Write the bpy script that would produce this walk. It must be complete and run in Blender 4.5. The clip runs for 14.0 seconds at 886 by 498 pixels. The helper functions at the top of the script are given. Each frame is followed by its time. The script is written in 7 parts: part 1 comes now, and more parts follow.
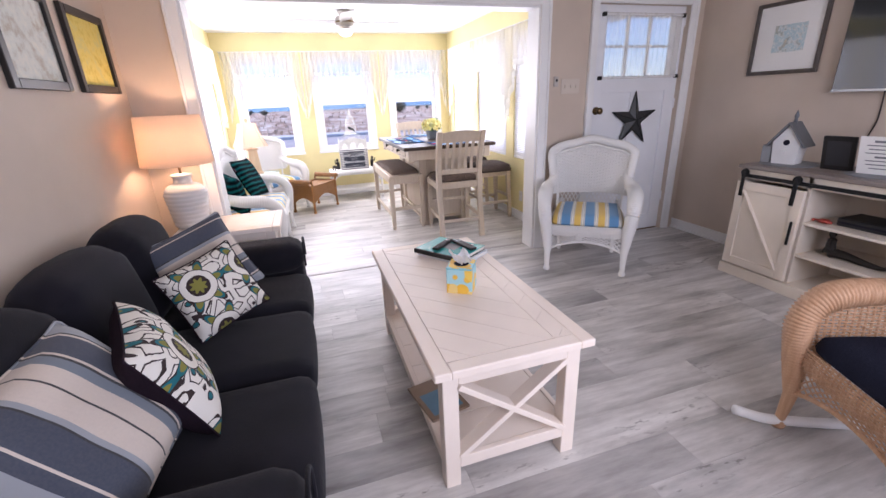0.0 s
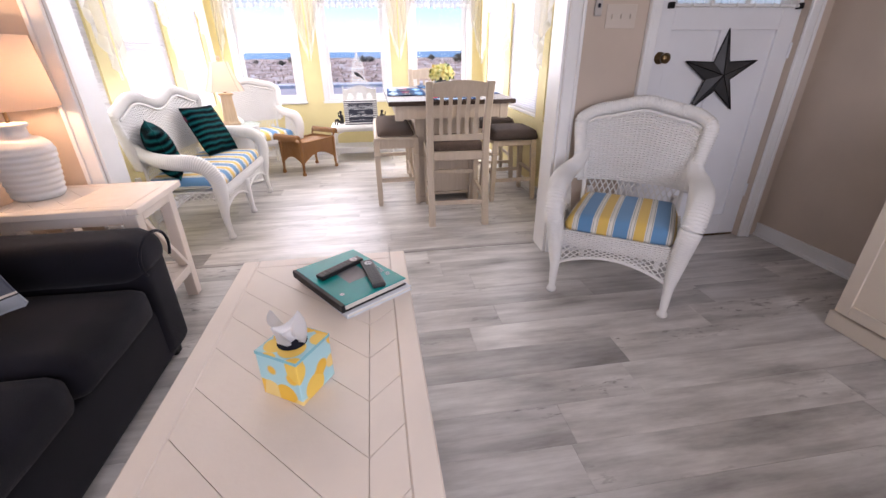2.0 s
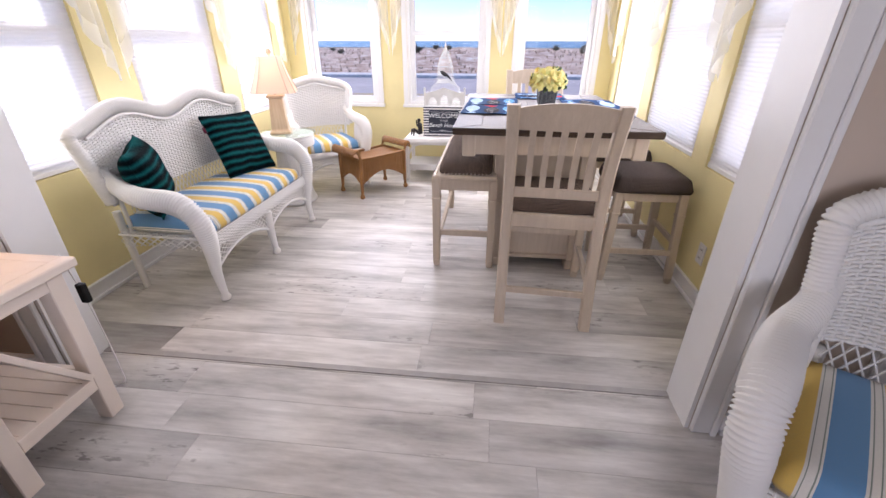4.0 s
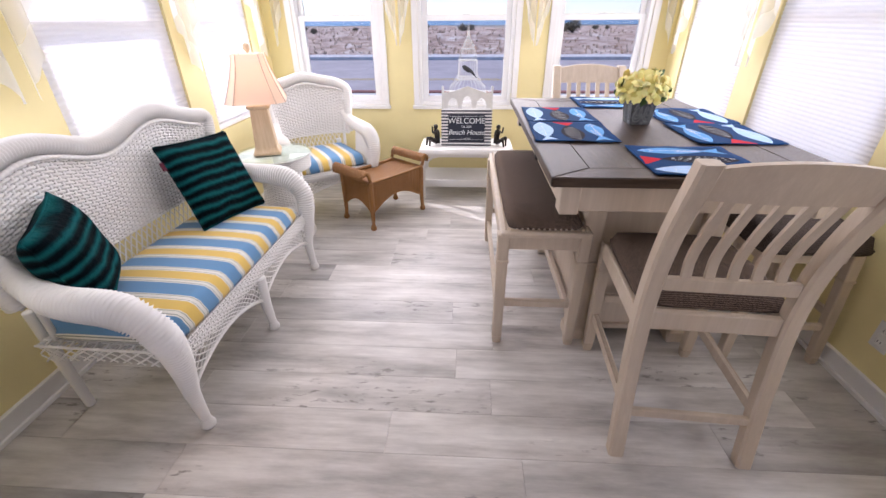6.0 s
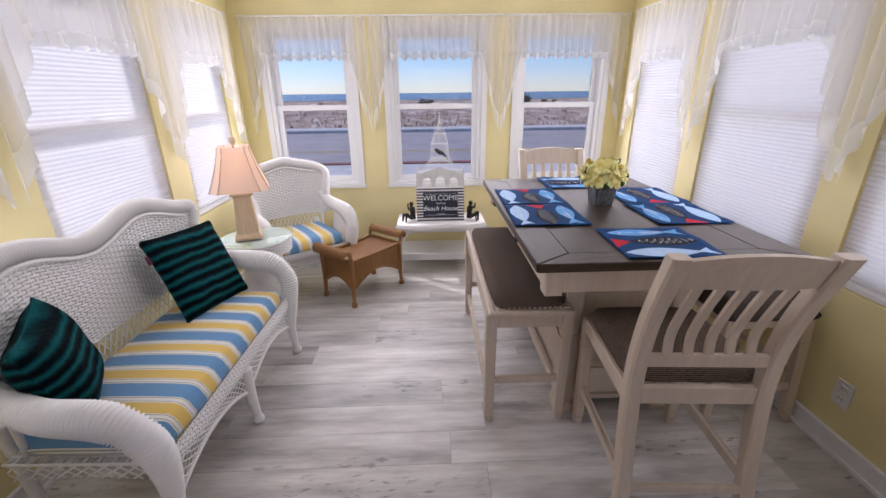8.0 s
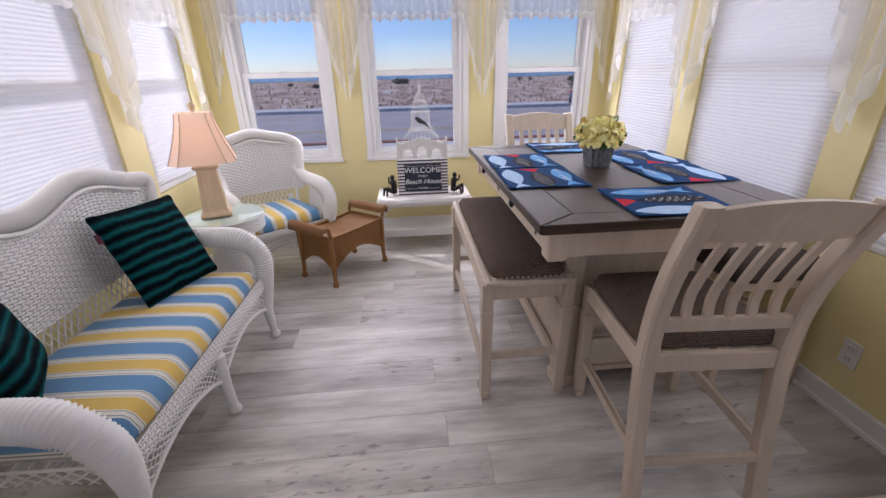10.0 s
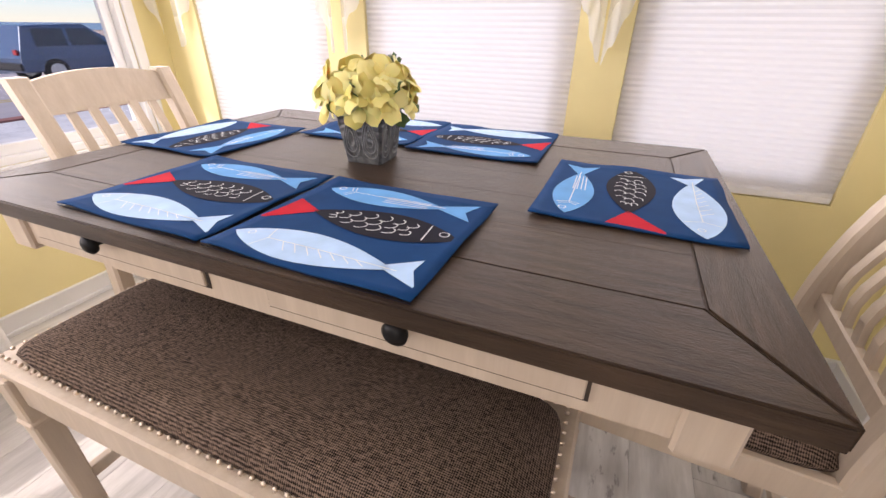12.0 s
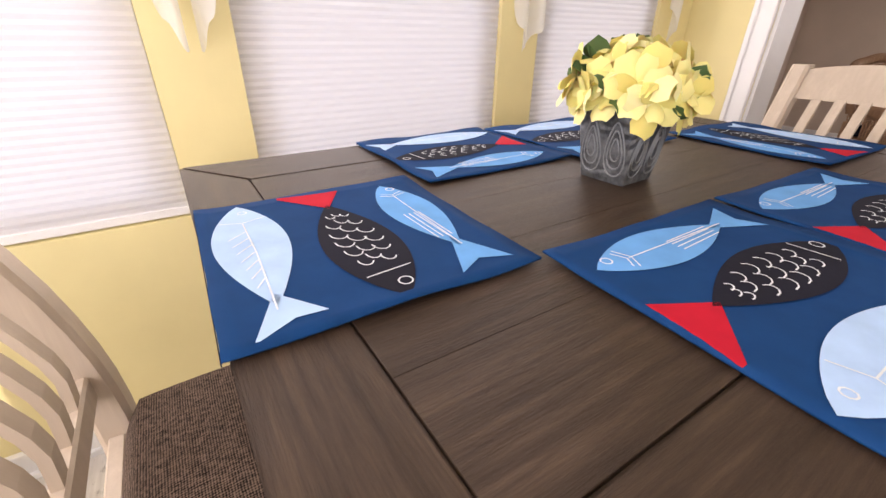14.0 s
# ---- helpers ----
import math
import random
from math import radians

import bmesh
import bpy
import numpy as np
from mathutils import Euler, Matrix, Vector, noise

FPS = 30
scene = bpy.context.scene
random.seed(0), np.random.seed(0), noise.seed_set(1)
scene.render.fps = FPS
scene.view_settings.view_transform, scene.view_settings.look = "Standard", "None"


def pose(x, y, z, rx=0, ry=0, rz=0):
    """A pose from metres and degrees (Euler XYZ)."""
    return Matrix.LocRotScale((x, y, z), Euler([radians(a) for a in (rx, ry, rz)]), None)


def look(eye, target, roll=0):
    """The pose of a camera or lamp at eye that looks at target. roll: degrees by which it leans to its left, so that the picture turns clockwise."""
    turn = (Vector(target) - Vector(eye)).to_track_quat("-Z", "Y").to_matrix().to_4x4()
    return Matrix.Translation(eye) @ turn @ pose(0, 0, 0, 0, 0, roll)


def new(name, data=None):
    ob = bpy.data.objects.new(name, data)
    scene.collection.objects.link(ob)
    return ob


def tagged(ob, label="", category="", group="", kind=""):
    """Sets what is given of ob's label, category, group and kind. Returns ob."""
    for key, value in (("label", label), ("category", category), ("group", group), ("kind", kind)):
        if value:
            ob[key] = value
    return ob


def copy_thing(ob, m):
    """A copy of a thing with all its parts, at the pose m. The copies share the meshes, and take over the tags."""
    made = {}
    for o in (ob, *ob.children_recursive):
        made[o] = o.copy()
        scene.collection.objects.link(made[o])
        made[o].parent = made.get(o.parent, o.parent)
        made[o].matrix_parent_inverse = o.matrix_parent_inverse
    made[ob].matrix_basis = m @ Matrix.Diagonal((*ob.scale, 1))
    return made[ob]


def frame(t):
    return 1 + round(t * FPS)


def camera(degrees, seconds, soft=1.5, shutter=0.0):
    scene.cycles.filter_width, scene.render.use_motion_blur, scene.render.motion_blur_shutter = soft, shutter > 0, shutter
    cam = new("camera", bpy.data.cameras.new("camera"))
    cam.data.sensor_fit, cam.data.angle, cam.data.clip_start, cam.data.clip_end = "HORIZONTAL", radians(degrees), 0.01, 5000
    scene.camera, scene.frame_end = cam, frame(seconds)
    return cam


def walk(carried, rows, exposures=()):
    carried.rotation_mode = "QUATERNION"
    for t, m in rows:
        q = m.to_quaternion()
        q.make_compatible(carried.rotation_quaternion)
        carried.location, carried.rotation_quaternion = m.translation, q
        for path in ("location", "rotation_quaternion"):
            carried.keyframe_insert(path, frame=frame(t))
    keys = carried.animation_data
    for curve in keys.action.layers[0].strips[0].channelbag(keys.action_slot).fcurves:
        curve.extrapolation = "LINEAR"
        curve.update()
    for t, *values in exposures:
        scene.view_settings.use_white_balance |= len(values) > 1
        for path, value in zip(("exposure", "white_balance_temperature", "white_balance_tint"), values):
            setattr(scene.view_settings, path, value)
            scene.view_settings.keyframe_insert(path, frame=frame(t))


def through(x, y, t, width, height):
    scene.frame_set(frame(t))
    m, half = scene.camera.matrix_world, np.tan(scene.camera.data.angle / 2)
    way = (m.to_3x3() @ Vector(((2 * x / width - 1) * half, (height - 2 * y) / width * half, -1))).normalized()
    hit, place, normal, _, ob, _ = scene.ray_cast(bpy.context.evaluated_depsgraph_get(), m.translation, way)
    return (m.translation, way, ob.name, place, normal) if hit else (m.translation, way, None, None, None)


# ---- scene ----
import functools
import itertools

cam = camera(93.7, 14.0)
PATH = [
    (0, (-0.236, -0.025, 1.377), (0.321, 1.77, 0.694), -2.4),
    (0.5, (-0.099, 0.02, 1.338), (0.331, 1.827, 0.597), -2.8),
    (1, (0.088, 0.284, 1.278), (0.465, 2.086, 0.495), -2.5),
    (1.5, (0.358, 0.513, 1.262), (0.709, 2.311, 0.459), -1.3),
    (2, (0.589, 0.812, 1.265), (0.865, 2.595, 0.403), -0.6),
    (2.5, (0.784, 1.106, 1.265), (0.95, 2.892, 0.382), -0.2),
    (3, (0.967, 1.357, 1.262), (1.001, 3.142, 0.36), 0.1),
    (3.5, (0.928, 1.739, 1.25), (0.823, 3.524, 0.352), 0.0),
    (4, (0.883, 2.082, 1.299), (0.689, 3.859, 0.402), 0.1),
    (6.5, (0.348, 2.921, 1.395), (0.304, 4.664, 0.414), -0.3),
    (7, (0.329, 2.865, 1.452), (0.346, 4.674, 0.6), -0.2),
    (7.5, (0.332, 2.85, 1.48), (0.379, 4.713, 0.753), -0.5),
    (9.8, (0.308, 2.943, 1.418), (0.421, 4.817, 0.73), -1.5),
    (10, (0.291, 2.979, 1.367), (0.445, 4.812, 0.58), -1.3),
    (10.5, (0.344, 3.201, 1.255), (0.754, 4.903, 0.289), -1.1),
    (11, (0.368, 3.561, 1.222), (1.217, 5.062, 0.209), -0.5),
    (11.5, (0.301, 3.948, 1.225), (1.619, 5.09, 0.246), 0.4),
    (12, (0.343, 4.415, 1.213), (1.975, 5.082, 0.269), 0.7),
    (12.5, (0.34, 4.853, 1.217), (2.087, 5.088, 0.272), 1.7),
    (13, (0.507, 5.247, 1.191), (2.272, 5.129, 0.258), 1.3),
    (13.5, (0.589, 5.544, 1.174), (2.289, 5.029, 0.256), 1.1),
    (14, (0.765, 5.675, 1.156), (2.252, 4.709, 0.232), 0.8),
]
walk(cam, [(t, look(eye, target, roll)) for t, eye, target, roll in PATH],
     exposures=[(0, 0.2, 5850, 22), (1, 0.12, 6000, 22), (2, 0.1, 6150, 22), (3, -0.06, 6150, 22), (4, -0.08, 6050, 22), (6.5, -0.4, 6080, 22), (7.5, -0.72, 6020, 22), (10, -0.96, 5950, 22),
                (10.5, -0.68, 6050, 22), (11, -0.5, 6150, 22), (11.5, -0.38, 6500, 22), (12.5, -0.28, 6800, 22), (13.3, -0.38, 6800, 22), (14, -0.56, 6900, 22)])

# ---- world and light ----
SUN_EL, SUN_AZ = radians(34), radians(-56)  # azimuth from +y towards +x
world = bpy.data.worlds.new("sky")
scene.world = world
world.use_nodes = True
wn = world.node_tree.nodes
sky = wn.new("ShaderNodeTexSky")
sky.sky_type, sky.sun_disc = "NISHITA", False
sky.sun_elevation, sky.sun_rotation = SUN_EL, SUN_AZ
sky.air_density, sky.dust_density, sky.ozone_density, sky.altitude = 1.0, 0.0, 4.0, 600
cool = wn.new("ShaderNodeMixRGB")
cool.blend_type = "MULTIPLY"
cool.inputs[0].default_value = 1.0
cool.inputs[2].default_value = (1.14, 1.18, 1.36, 1)
world.node_tree.links.new(sky.outputs[0], cool.inputs[1])
world.node_tree.links.new(cool.outputs[0], wn["Background"].inputs[0])
wn["Background"].inputs[1].default_value = 0.15
sun = new("sun", bpy.data.lights.new("sun", "SUN"))
sun.data.energy, sun.data.angle, sun.data.color = 5.0, radians(0.5), (1.0, 0.95, 0.88)
sun.matrix_world = look((0, 0, 10), Vector((0, 0, 10)) - Vector((math.sin(SUN_AZ) * math.cos(SUN_EL), math.cos(SUN_AZ) * math.cos(SUN_EL), math.sin(SUN_EL))))


def area(name, eye, target, sx, sy, watts, colour=(1, 1, 1)):
    """A lamp in an opening, in place of the sky beyond it."""
    ob = new(name, bpy.data.lights.new(name, "AREA"))
    ob.data.shape, ob.data.size, ob.data.size_y = "RECTANGLE", sx, sy
    ob.data.energy, ob.data.color = watts, colour
    ob.matrix_world = look(eye, target)
    return ob


def bulb(name, at, watts, colour, radius=0.04):
    ob = new(name, bpy.data.lights.new(name, "POINT"))
    ob.data.energy, ob.data.color, ob.data.shadow_soft_size = watts, colour, radius
    ob.location = at
    return ob


# the windows behind the walk, out of view, and the sunroom's own windows
area("window_light", (1.2, -1.27, 1.55), (1.2, 1.6, 0.2), 2.4, 1.2, 60, (1.0, 0.97, 0.95))
area("window_light", (0.4, 6.60, 1.35), (0.4, 3.0, 1.3), 3.0, 1.25, 66, (1.0, 0.97, 0.95))
area("window_light", (-1.16, 5.0, 1.35), (2, 5.0, 1.35), 2.8, 1.2, 24, (1.0, 0.97, 0.95))
area("window_light", (1.95, 5.05, 1.35), (-1, 5.05, 1.35), 2.8, 1.2, 24, (1.0, 0.97, 0.95))
# daylight behind the drawn shades
area("window_light", (-1.44, 5.0, 1.35), (2, 5.0, 1.35), 2.9, 1.35, 4, (1.0, 0.98, 0.98))
area("window_light", (2.23, 5.05, 1.35), (-1, 5.05, 1.35), 2.9, 1.35, 16, (1.0, 0.98, 0.98))

# ---- materials ----


class Mat:
    """A node material being put together."""

    def __init__(self, name, colour=(0.8, 0.8, 0.8), rough=0.5, metal=0.0, **kw):
        self.m = bpy.data.materials.new(name)
        self.m.use_nodes = True
        self.t = self.m.node_tree
        self.b = self.t.nodes["Principled BSDF"]
        self.b.inputs["Base Color"].default_value = (*colour, 1)
        self.b.inputs["Roughness"].default_value = rough
        self.b.inputs["Metallic"].default_value = metal
        for k, v in kw.items():
            self.b.inputs[k.replace("_", " ")].default_value = v

    def n(self, kind, **kw):
        node = self.t.nodes.new("ShaderNode" + kind)
        for k, v in kw.items():
            node.inputs[k.replace("_", " ")].default_value = v
        return node

    def link(self, a, b):
        self.t.links.new(a, b)
        return self

    def coords(self, kind="Object", scale=(1, 1, 1), turn=0.0):
        c = self.n("TexCoord")
        mp = self.n("Mapping")
        mp.inputs["Scale"].default_value = scale
        mp.inputs["Rotation"].default_value = (0, 0, turn)
        self.link(c.outputs[kind], mp.inputs["Vector"])
        return mp.outputs["Vector"]

    def noise(self, vec, scale, detail=4.0, rough=0.55):
        nz = self.n("TexNoise", Scale=scale, Detail=detail, Roughness=rough)
        self.link(vec, nz.inputs["Vector"])
        return nz.outputs["Fac"]

    def ramp(self, fac, stops, constant=False):
        r = self.n("ValToRGB")
        el = r.color_ramp.elements
        if constant:
            r.color_ramp.interpolation = "CONSTANT"
        while len(el) < len(stops):
            el.new(0.5)
        for e, (p, c) in zip(el, stops):
            e.position, e.color = p, (*c, 1) if len(c) == 3 else c
        self.link(fac, r.inputs["Fac"])
        return r.outputs["Color"]

    def mix(self, fac, a, b, how="MIX"):
        mx = self.t.nodes.new("ShaderNodeMix")
        mx.data_type, mx.blend_type = "RGBA", how
        for sock, v in ((mx.inputs[0], fac), (mx.inputs[6], a), (mx.inputs[7], b)):
            if hasattr(v, "is_output"):
                self.link(v, sock)
            elif isinstance(v, tuple):
                sock.default_value = (*v, 1)
            else:
                sock.default_value = v
        return mx.outputs[2]

    def math(self, op, a, b=0.0):
        mm = self.t.nodes.new("ShaderNodeMath")
        mm.operation = op
        for sock, v in ((mm.inputs[0], a), (mm.inputs[1], b)):
            if hasattr(v, "is_output"):
                self.link(v, sock)
            else:
                sock.default_value = v
        return mm.outputs[0]

    def xyz(self, vec):
        s = self.n("SeparateXYZ")
        self.link(vec, s.inputs[0])
        return s.outputs

    def base(self, colour):
        return self.link(colour, self.b.inputs["Base Color"])

    def rough(self, v):
        return self.link(v, self.b.inputs["Roughness"])

    def bump(self, height, strength=0.2, distance=0.01):
        bp = self.n("Bump", Strength=strength, Distance=distance)
        self.link(height, bp.inputs["Height"])
        return self.link(bp.outputs[0], self.b.inputs["Normal"])


def painted(name, colour, rough=0.55, spread=0.04, grain=60, bump=0.06, kind="Object"):
    """Paint with slight cloudiness and roller or brush texture."""
    m = Mat(name, colour, rough)
    v = m.coords(kind)
    lo = tuple(max(c * (1 - spread * 2), 0) for c in colour)
    hi = tuple(min(c * (1 + spread), 1) for c in colour)
    m.base(m.ramp(m.noise(v, 2.2, 6), [(0.3, lo), (0.7, hi)]))
    m.bump(m.noise(v, grain, 3), bump, 0.004)
    return m.m


def plain(name, colour, rough=0.5, metal=0.0, **kw):
    m = Mat(name, colour, rough, metal, **kw)
    v = m.coords()
    m.base(m.ramp(m.noise(v, 18, 4), [(0.25, tuple(c * 0.86 for c in colour)), (0.75, tuple(min(1, c * 1.08) for c in colour))]))
    m.bump(m.noise(v, 130, 2), 0.05, 0.003)
    return m.m


def wood(name, dark, light, rough=0.5, along=0, scale=1.0, bump=0.15, per=0.25, gloss=0.4):
    """Grained wood; along: the axis the grain runs on."""
    m = Mat(name, light, rough, Specular_IOR_Level=gloss)
    sc = [14 * scale, 14 * scale, 14 * scale]
    sc[along] = 0.9 * scale
    info = m.n("ObjectInfo")
    v = m.coords("Object", tuple(sc))
    off = m.n("VectorMath")
    off.operation = "ADD"
    rnd = m.math("MULTIPLY", info.outputs["Random"], 40.0)
    m.link(v, off.inputs[0])
    m.link(rnd, off.inputs[1])
    g = m.noise(off.outputs[0], 2.2, 8, 0.65)
    fine = m.noise(off.outputs[0], 14.0, 5, 0.7)
    fine = m.ramp(fine, [(0.38, (0, 0, 0)), (0.62, (1, 1, 1))])
    col = m.ramp(g, [(0.28, dark), (0.55, tuple((a + b) / 2 for a, b in zip(dark, light))), (0.74, light)])
    col = m.mix(m.math("MULTIPLY", info.outputs["Random"], per), col, tuple(c * 0.6 for c in dark))
    col = m.mix(m.math("MULTIPLY", fine, 0.25), col, dark)
    m.base(col)
    m.bump(m.mix(0.5, g, fine), bump, 0.004)
    return m.m


def floor_mat():
    m = Mat("grey_vinyl_plank", (0.4, 0.38, 0.36), 0.32)
    info = m.n("ObjectInfo")
    rnd = info.outputs["Random"]
    off = m.n("VectorMath")
    off.operation = "ADD"
    m.link(m.coords("Object", (0.85, 3.6, 1)), off.inputs[0])
    m.link(m.math("MULTIPLY", rnd, 60.0), off.inputs[1])
    vec = off.outputs[0]
    broad = m.noise(vec, 1.9, 6, 0.62)
    streak = m.n("Mapping")
    streak.inputs["Scale"].default_value = (1.0, 4.0, 1.0)
    m.link(vec, streak.inputs["Vector"])
    fine = m.noise(streak.outputs[0], 2.4, 6, 0.6)
    fleck = m.n("VectorMath")
    fleck.operation = "ADD"
    m.link(m.coords("Object", (14, 42, 1)), fleck.inputs[0])
    m.link(m.math("MULTIPLY", rnd, 60.0), fleck.inputs[1])
    spots = m.noise(fleck.outputs[0], 1.0, 4, 0.6)
    patch = m.noise(vec, 1.1, 2, 0.5)
    knot = m.math("MULTIPLY", m.ramp(spots, [(0.57, (0.0, 0.0, 0.0)), (0.66, (1.0, 1.0, 1.0))]), m.ramp(patch, [(0.56, (0.0, 0.0, 0.0)), (0.66, (0.75, 0.75, 0.75))]))
    col = m.ramp(broad, [(0.26, (0.24, 0.226, 0.215)), (0.42, (0.47, 0.45, 0.43)), (0.54, (0.63, 0.605, 0.58)), (0.70, (0.80, 0.78, 0.75))])
    col = m.mix(m.ramp(fine, [(0.42, (0.0, 0.0, 0.0)), (0.72, (0.36, 0.36, 0.36))]), col, (0.27, 0.25, 0.235))
    col = m.mix(knot, col, (0.17, 0.155, 0.145))
    tint = m.ramp(rnd, [(0.0, (0.70, 0.70, 0.71)), (0.5, (0.95, 0.95, 0.95)), (1.0, (1.0, 1.0, 1.0))])
    m.base(m.mix(1.0, col, tint, "MULTIPLY"))
    m.rough(m.ramp(fine, [(0.3, (0.28, 0.28, 0.28)), (0.7, (0.42, 0.42, 0.42))]))
    m.bump(fine, 0.08, 0.003)
    return m.m


def cloth_sheer(name, colour, through, lace=False):
    """Thin translucent fabric; lace has real gaps in its pattern."""
    m = Mat(name, colour, 0.9)
    out = m.t.nodes["Material Output"]
    tr = m.n("BsdfTranslucent", Color=(*colour, 1))
    df = m.n("BsdfDiffuse", Color=(*colour, 1))
    cl = m.n("BsdfTransparent")
    a = m.n("MixShader", Fac=0.55)
    m.link(df.outputs[0], a.inputs[1]).link(tr.outputs[0], a.inputs[2])
    b = m.n("MixShader", Fac=through)
    if lace:
        v = m.coords("Object", (1, 1, 1))
        vo = m.n("TexVoronoi", Scale=55.0)
        m.link(v, vo.inputs["Vector"])
        m.link(m.ramp(vo.outputs["Distance"], [(0.25, (0.12, 0.12, 0.12)), (0.5, (through * 1.3,) * 3)]), b.inputs[0])
    m.link(a.outputs[0], b.inputs[1]).link(cl.outputs[0], b.inputs[2]).link(b.outputs[0], out.inputs["Surface"])
    return m.m


def blind_mat():
    m = Mat("white_cellular_shade", (0.9, 0.9, 0.92), 0.9)
    out = m.t.nodes["Material Output"]
    tr = m.n("BsdfTranslucent", Color=(0.84, 0.83, 0.83, 1))
    df = m.n("BsdfDiffuse", Color=(0.9, 0.89, 0.89, 1))
    a = m.n("MixShader", Fac=0.6)
    m.link(df.outputs[0], a.inputs[1]).link(tr.outputs[0], a.inputs[2]).link(a.outputs[0], out.inputs["Surface"])
    return m.m


def glass_mat(name, tint=(1, 1, 1)):
    m = Mat(name, tint, 0.0)
    out = m.t.nodes["Material Output"]
    cl = m.n("BsdfTransparent", Color=(*tint, 1))
    gl = m.n("BsdfGlossy", Roughness=0.02)
    lw = m.n("LayerWeight", Blend=0.5)
    fr = m.math("ADD", m.math("MULTIPLY", m.math("POWER", lw.outputs["Facing"], 4.0), 0.6), 0.006)
    a = m.n("MixShader")
    m.link(fr, a.inputs[0]).link(cl.outputs[0], a.inputs[1]).link(gl.outputs[0], a.inputs[2]).link(a.outputs[0], out.inputs["Surface"])
    return m.m


def glow(name, colour, strength):
    m = Mat(name, colour, 0.6)
    m.b.inputs["Emission Color"].default_value = (*colour, 1)
    m.b.inputs["Emission Strength"].default_value = strength
    return m.m


BEIGE = painted("beige_wall_paint", (0.56, 0.47, 0.39), 0.7)
YELLOW = painted("yellow_wall_paint", (0.80, 0.70, 0.36), 0.65)
WHITE_CEIL = painted("white_ceiling_paint", (0.82, 0.82, 0.80), 0.8)
TRIM = painted("white_trim_paint", (0.80, 0.80, 0.80), 0.4, 0.03)
FLOOR = floor_mat()
SUBFLOOR = plain("dark_subfloor", (0.17, 0.155, 0.145), 0.8)
VINYL = painted("white_vinyl_frame", (0.82, 0.82, 0.82), 0.35, 0.02)
BLIND = blind_mat()
SHEER = cloth_sheer("white_sheer_curtain", (0.9, 0.89, 0.86), 0.34)
LACE = cloth_sheer("white_lace_trim", (0.9, 0.9, 0.88), 0.12)
GLASS = glass_mat("window_glass")
DOOR_PAINT = painted("white_door_paint", (0.78, 0.79, 0.82), 0.42, 0.03)

# ---- mesh helpers ----


def mesh_ob(name, bm, material, smooth=False):
    me = bpy.data.meshes.new(name)
    bm.normal_update()
    bm.to_mesh(me)
    bm.free()
    for p in me.polygons:
        p.use_smooth = smooth
    for mt in (material if isinstance(material, (list, tuple)) else [material]):
        me.materials.append(mt)
    return new(name, me)


def part(name, bm, material, parent=None, label="", smooth=False):
    """One mesh object under a thing or under a part."""
    ob = mesh_ob(name, bm, material, smooth)
    ob.parent = parent
    return tagged(ob, label)


def thing(name, label, category, group="", m=None, kind=""):
    """An Empty at a thing's base."""
    ob = new(name)
    ob.empty_display_size = 0.1
    if m is not None:
        ob.matrix_basis = m
    return tagged(ob, label, category, group, kind)


def box(bm, lo, hi, bevel=0.0, seg=1):
    """An axis-aligned box, its edges rounded by bevel."""
    r = bmesh.ops.create_cube(bm, size=1.0)
    vs = r["verts"]
    for v in vs:
        v.co = Vector([lo[i] + (v.co[i] + 0.5) * (hi[i] - lo[i]) for i in range(3)])
    if bevel:
        es = list({e for v in vs for e in v.link_edges})
        bmesh.ops.bevel(bm, geom=es, offset=bevel, segments=seg, affect="EDGES", profile=0.6)
    return bm


def boxes(*items, bevel=0.0, seg=1):
    bm = bmesh.new()
    for lo, hi in items:
        box(bm, lo, hi, bevel, seg)
    return bm


def beam(bm, a, b, w, d, up=(0, 0, 1), bevel=0.0, taper=1.0):
    """A square bar from a to b, w by d across."""
    a, b = Vector(a), Vector(b)
    z = (b - a).normalized()
    x = Vector(up).cross(z)
    if x.length < 1e-4:
        x = Vector((1, 0, 0)).cross(z) if abs(z.x) < 0.9 else Vector((0, 1, 0)).cross(z)
    x.normalize()
    y = z.cross(x)
    r = bmesh.ops.create_cube(bm, size=1.0)["verts"]
    for v in r:
        k = taper if v.co.z > 0 else 1.0
        p = a if v.co.z < 0 else b
        v.co = p + x * v.co.x * w * k + y * v.co.y * d * k
    if bevel:
        es = list({e for v in r for e in v.link_edges})
        bmesh.ops.bevel(bm, geom=es, offset=bevel, segments=1, affect="EDGES")
    return bm


def lathe(profile, seg=24, bm=None, at=(0, 0, 0), square=False):
    """A turned shape from (radius, height) pairs."""
    bm = bm or bmesh.new()
    rings = []
    for r, z in profile:
        ring = []
        for i in range(seg):
            a = 2 * math.pi * (i + 0.5) / seg
            ring.append(bm.verts.new((at[0] + r * math.cos(a), at[1] + r * math.sin(a), at[2] + z)))
        rings.append(ring)
    for lo, hi in zip(rings, rings[1:]):
        for i in range(seg):
            bm.faces.new((lo[i], lo[(i + 1) % seg], hi[(i + 1) % seg], hi[i]))
    bm.faces.new(rings[0][::-1])
    bm.faces.new(rings[-1])
    return bm


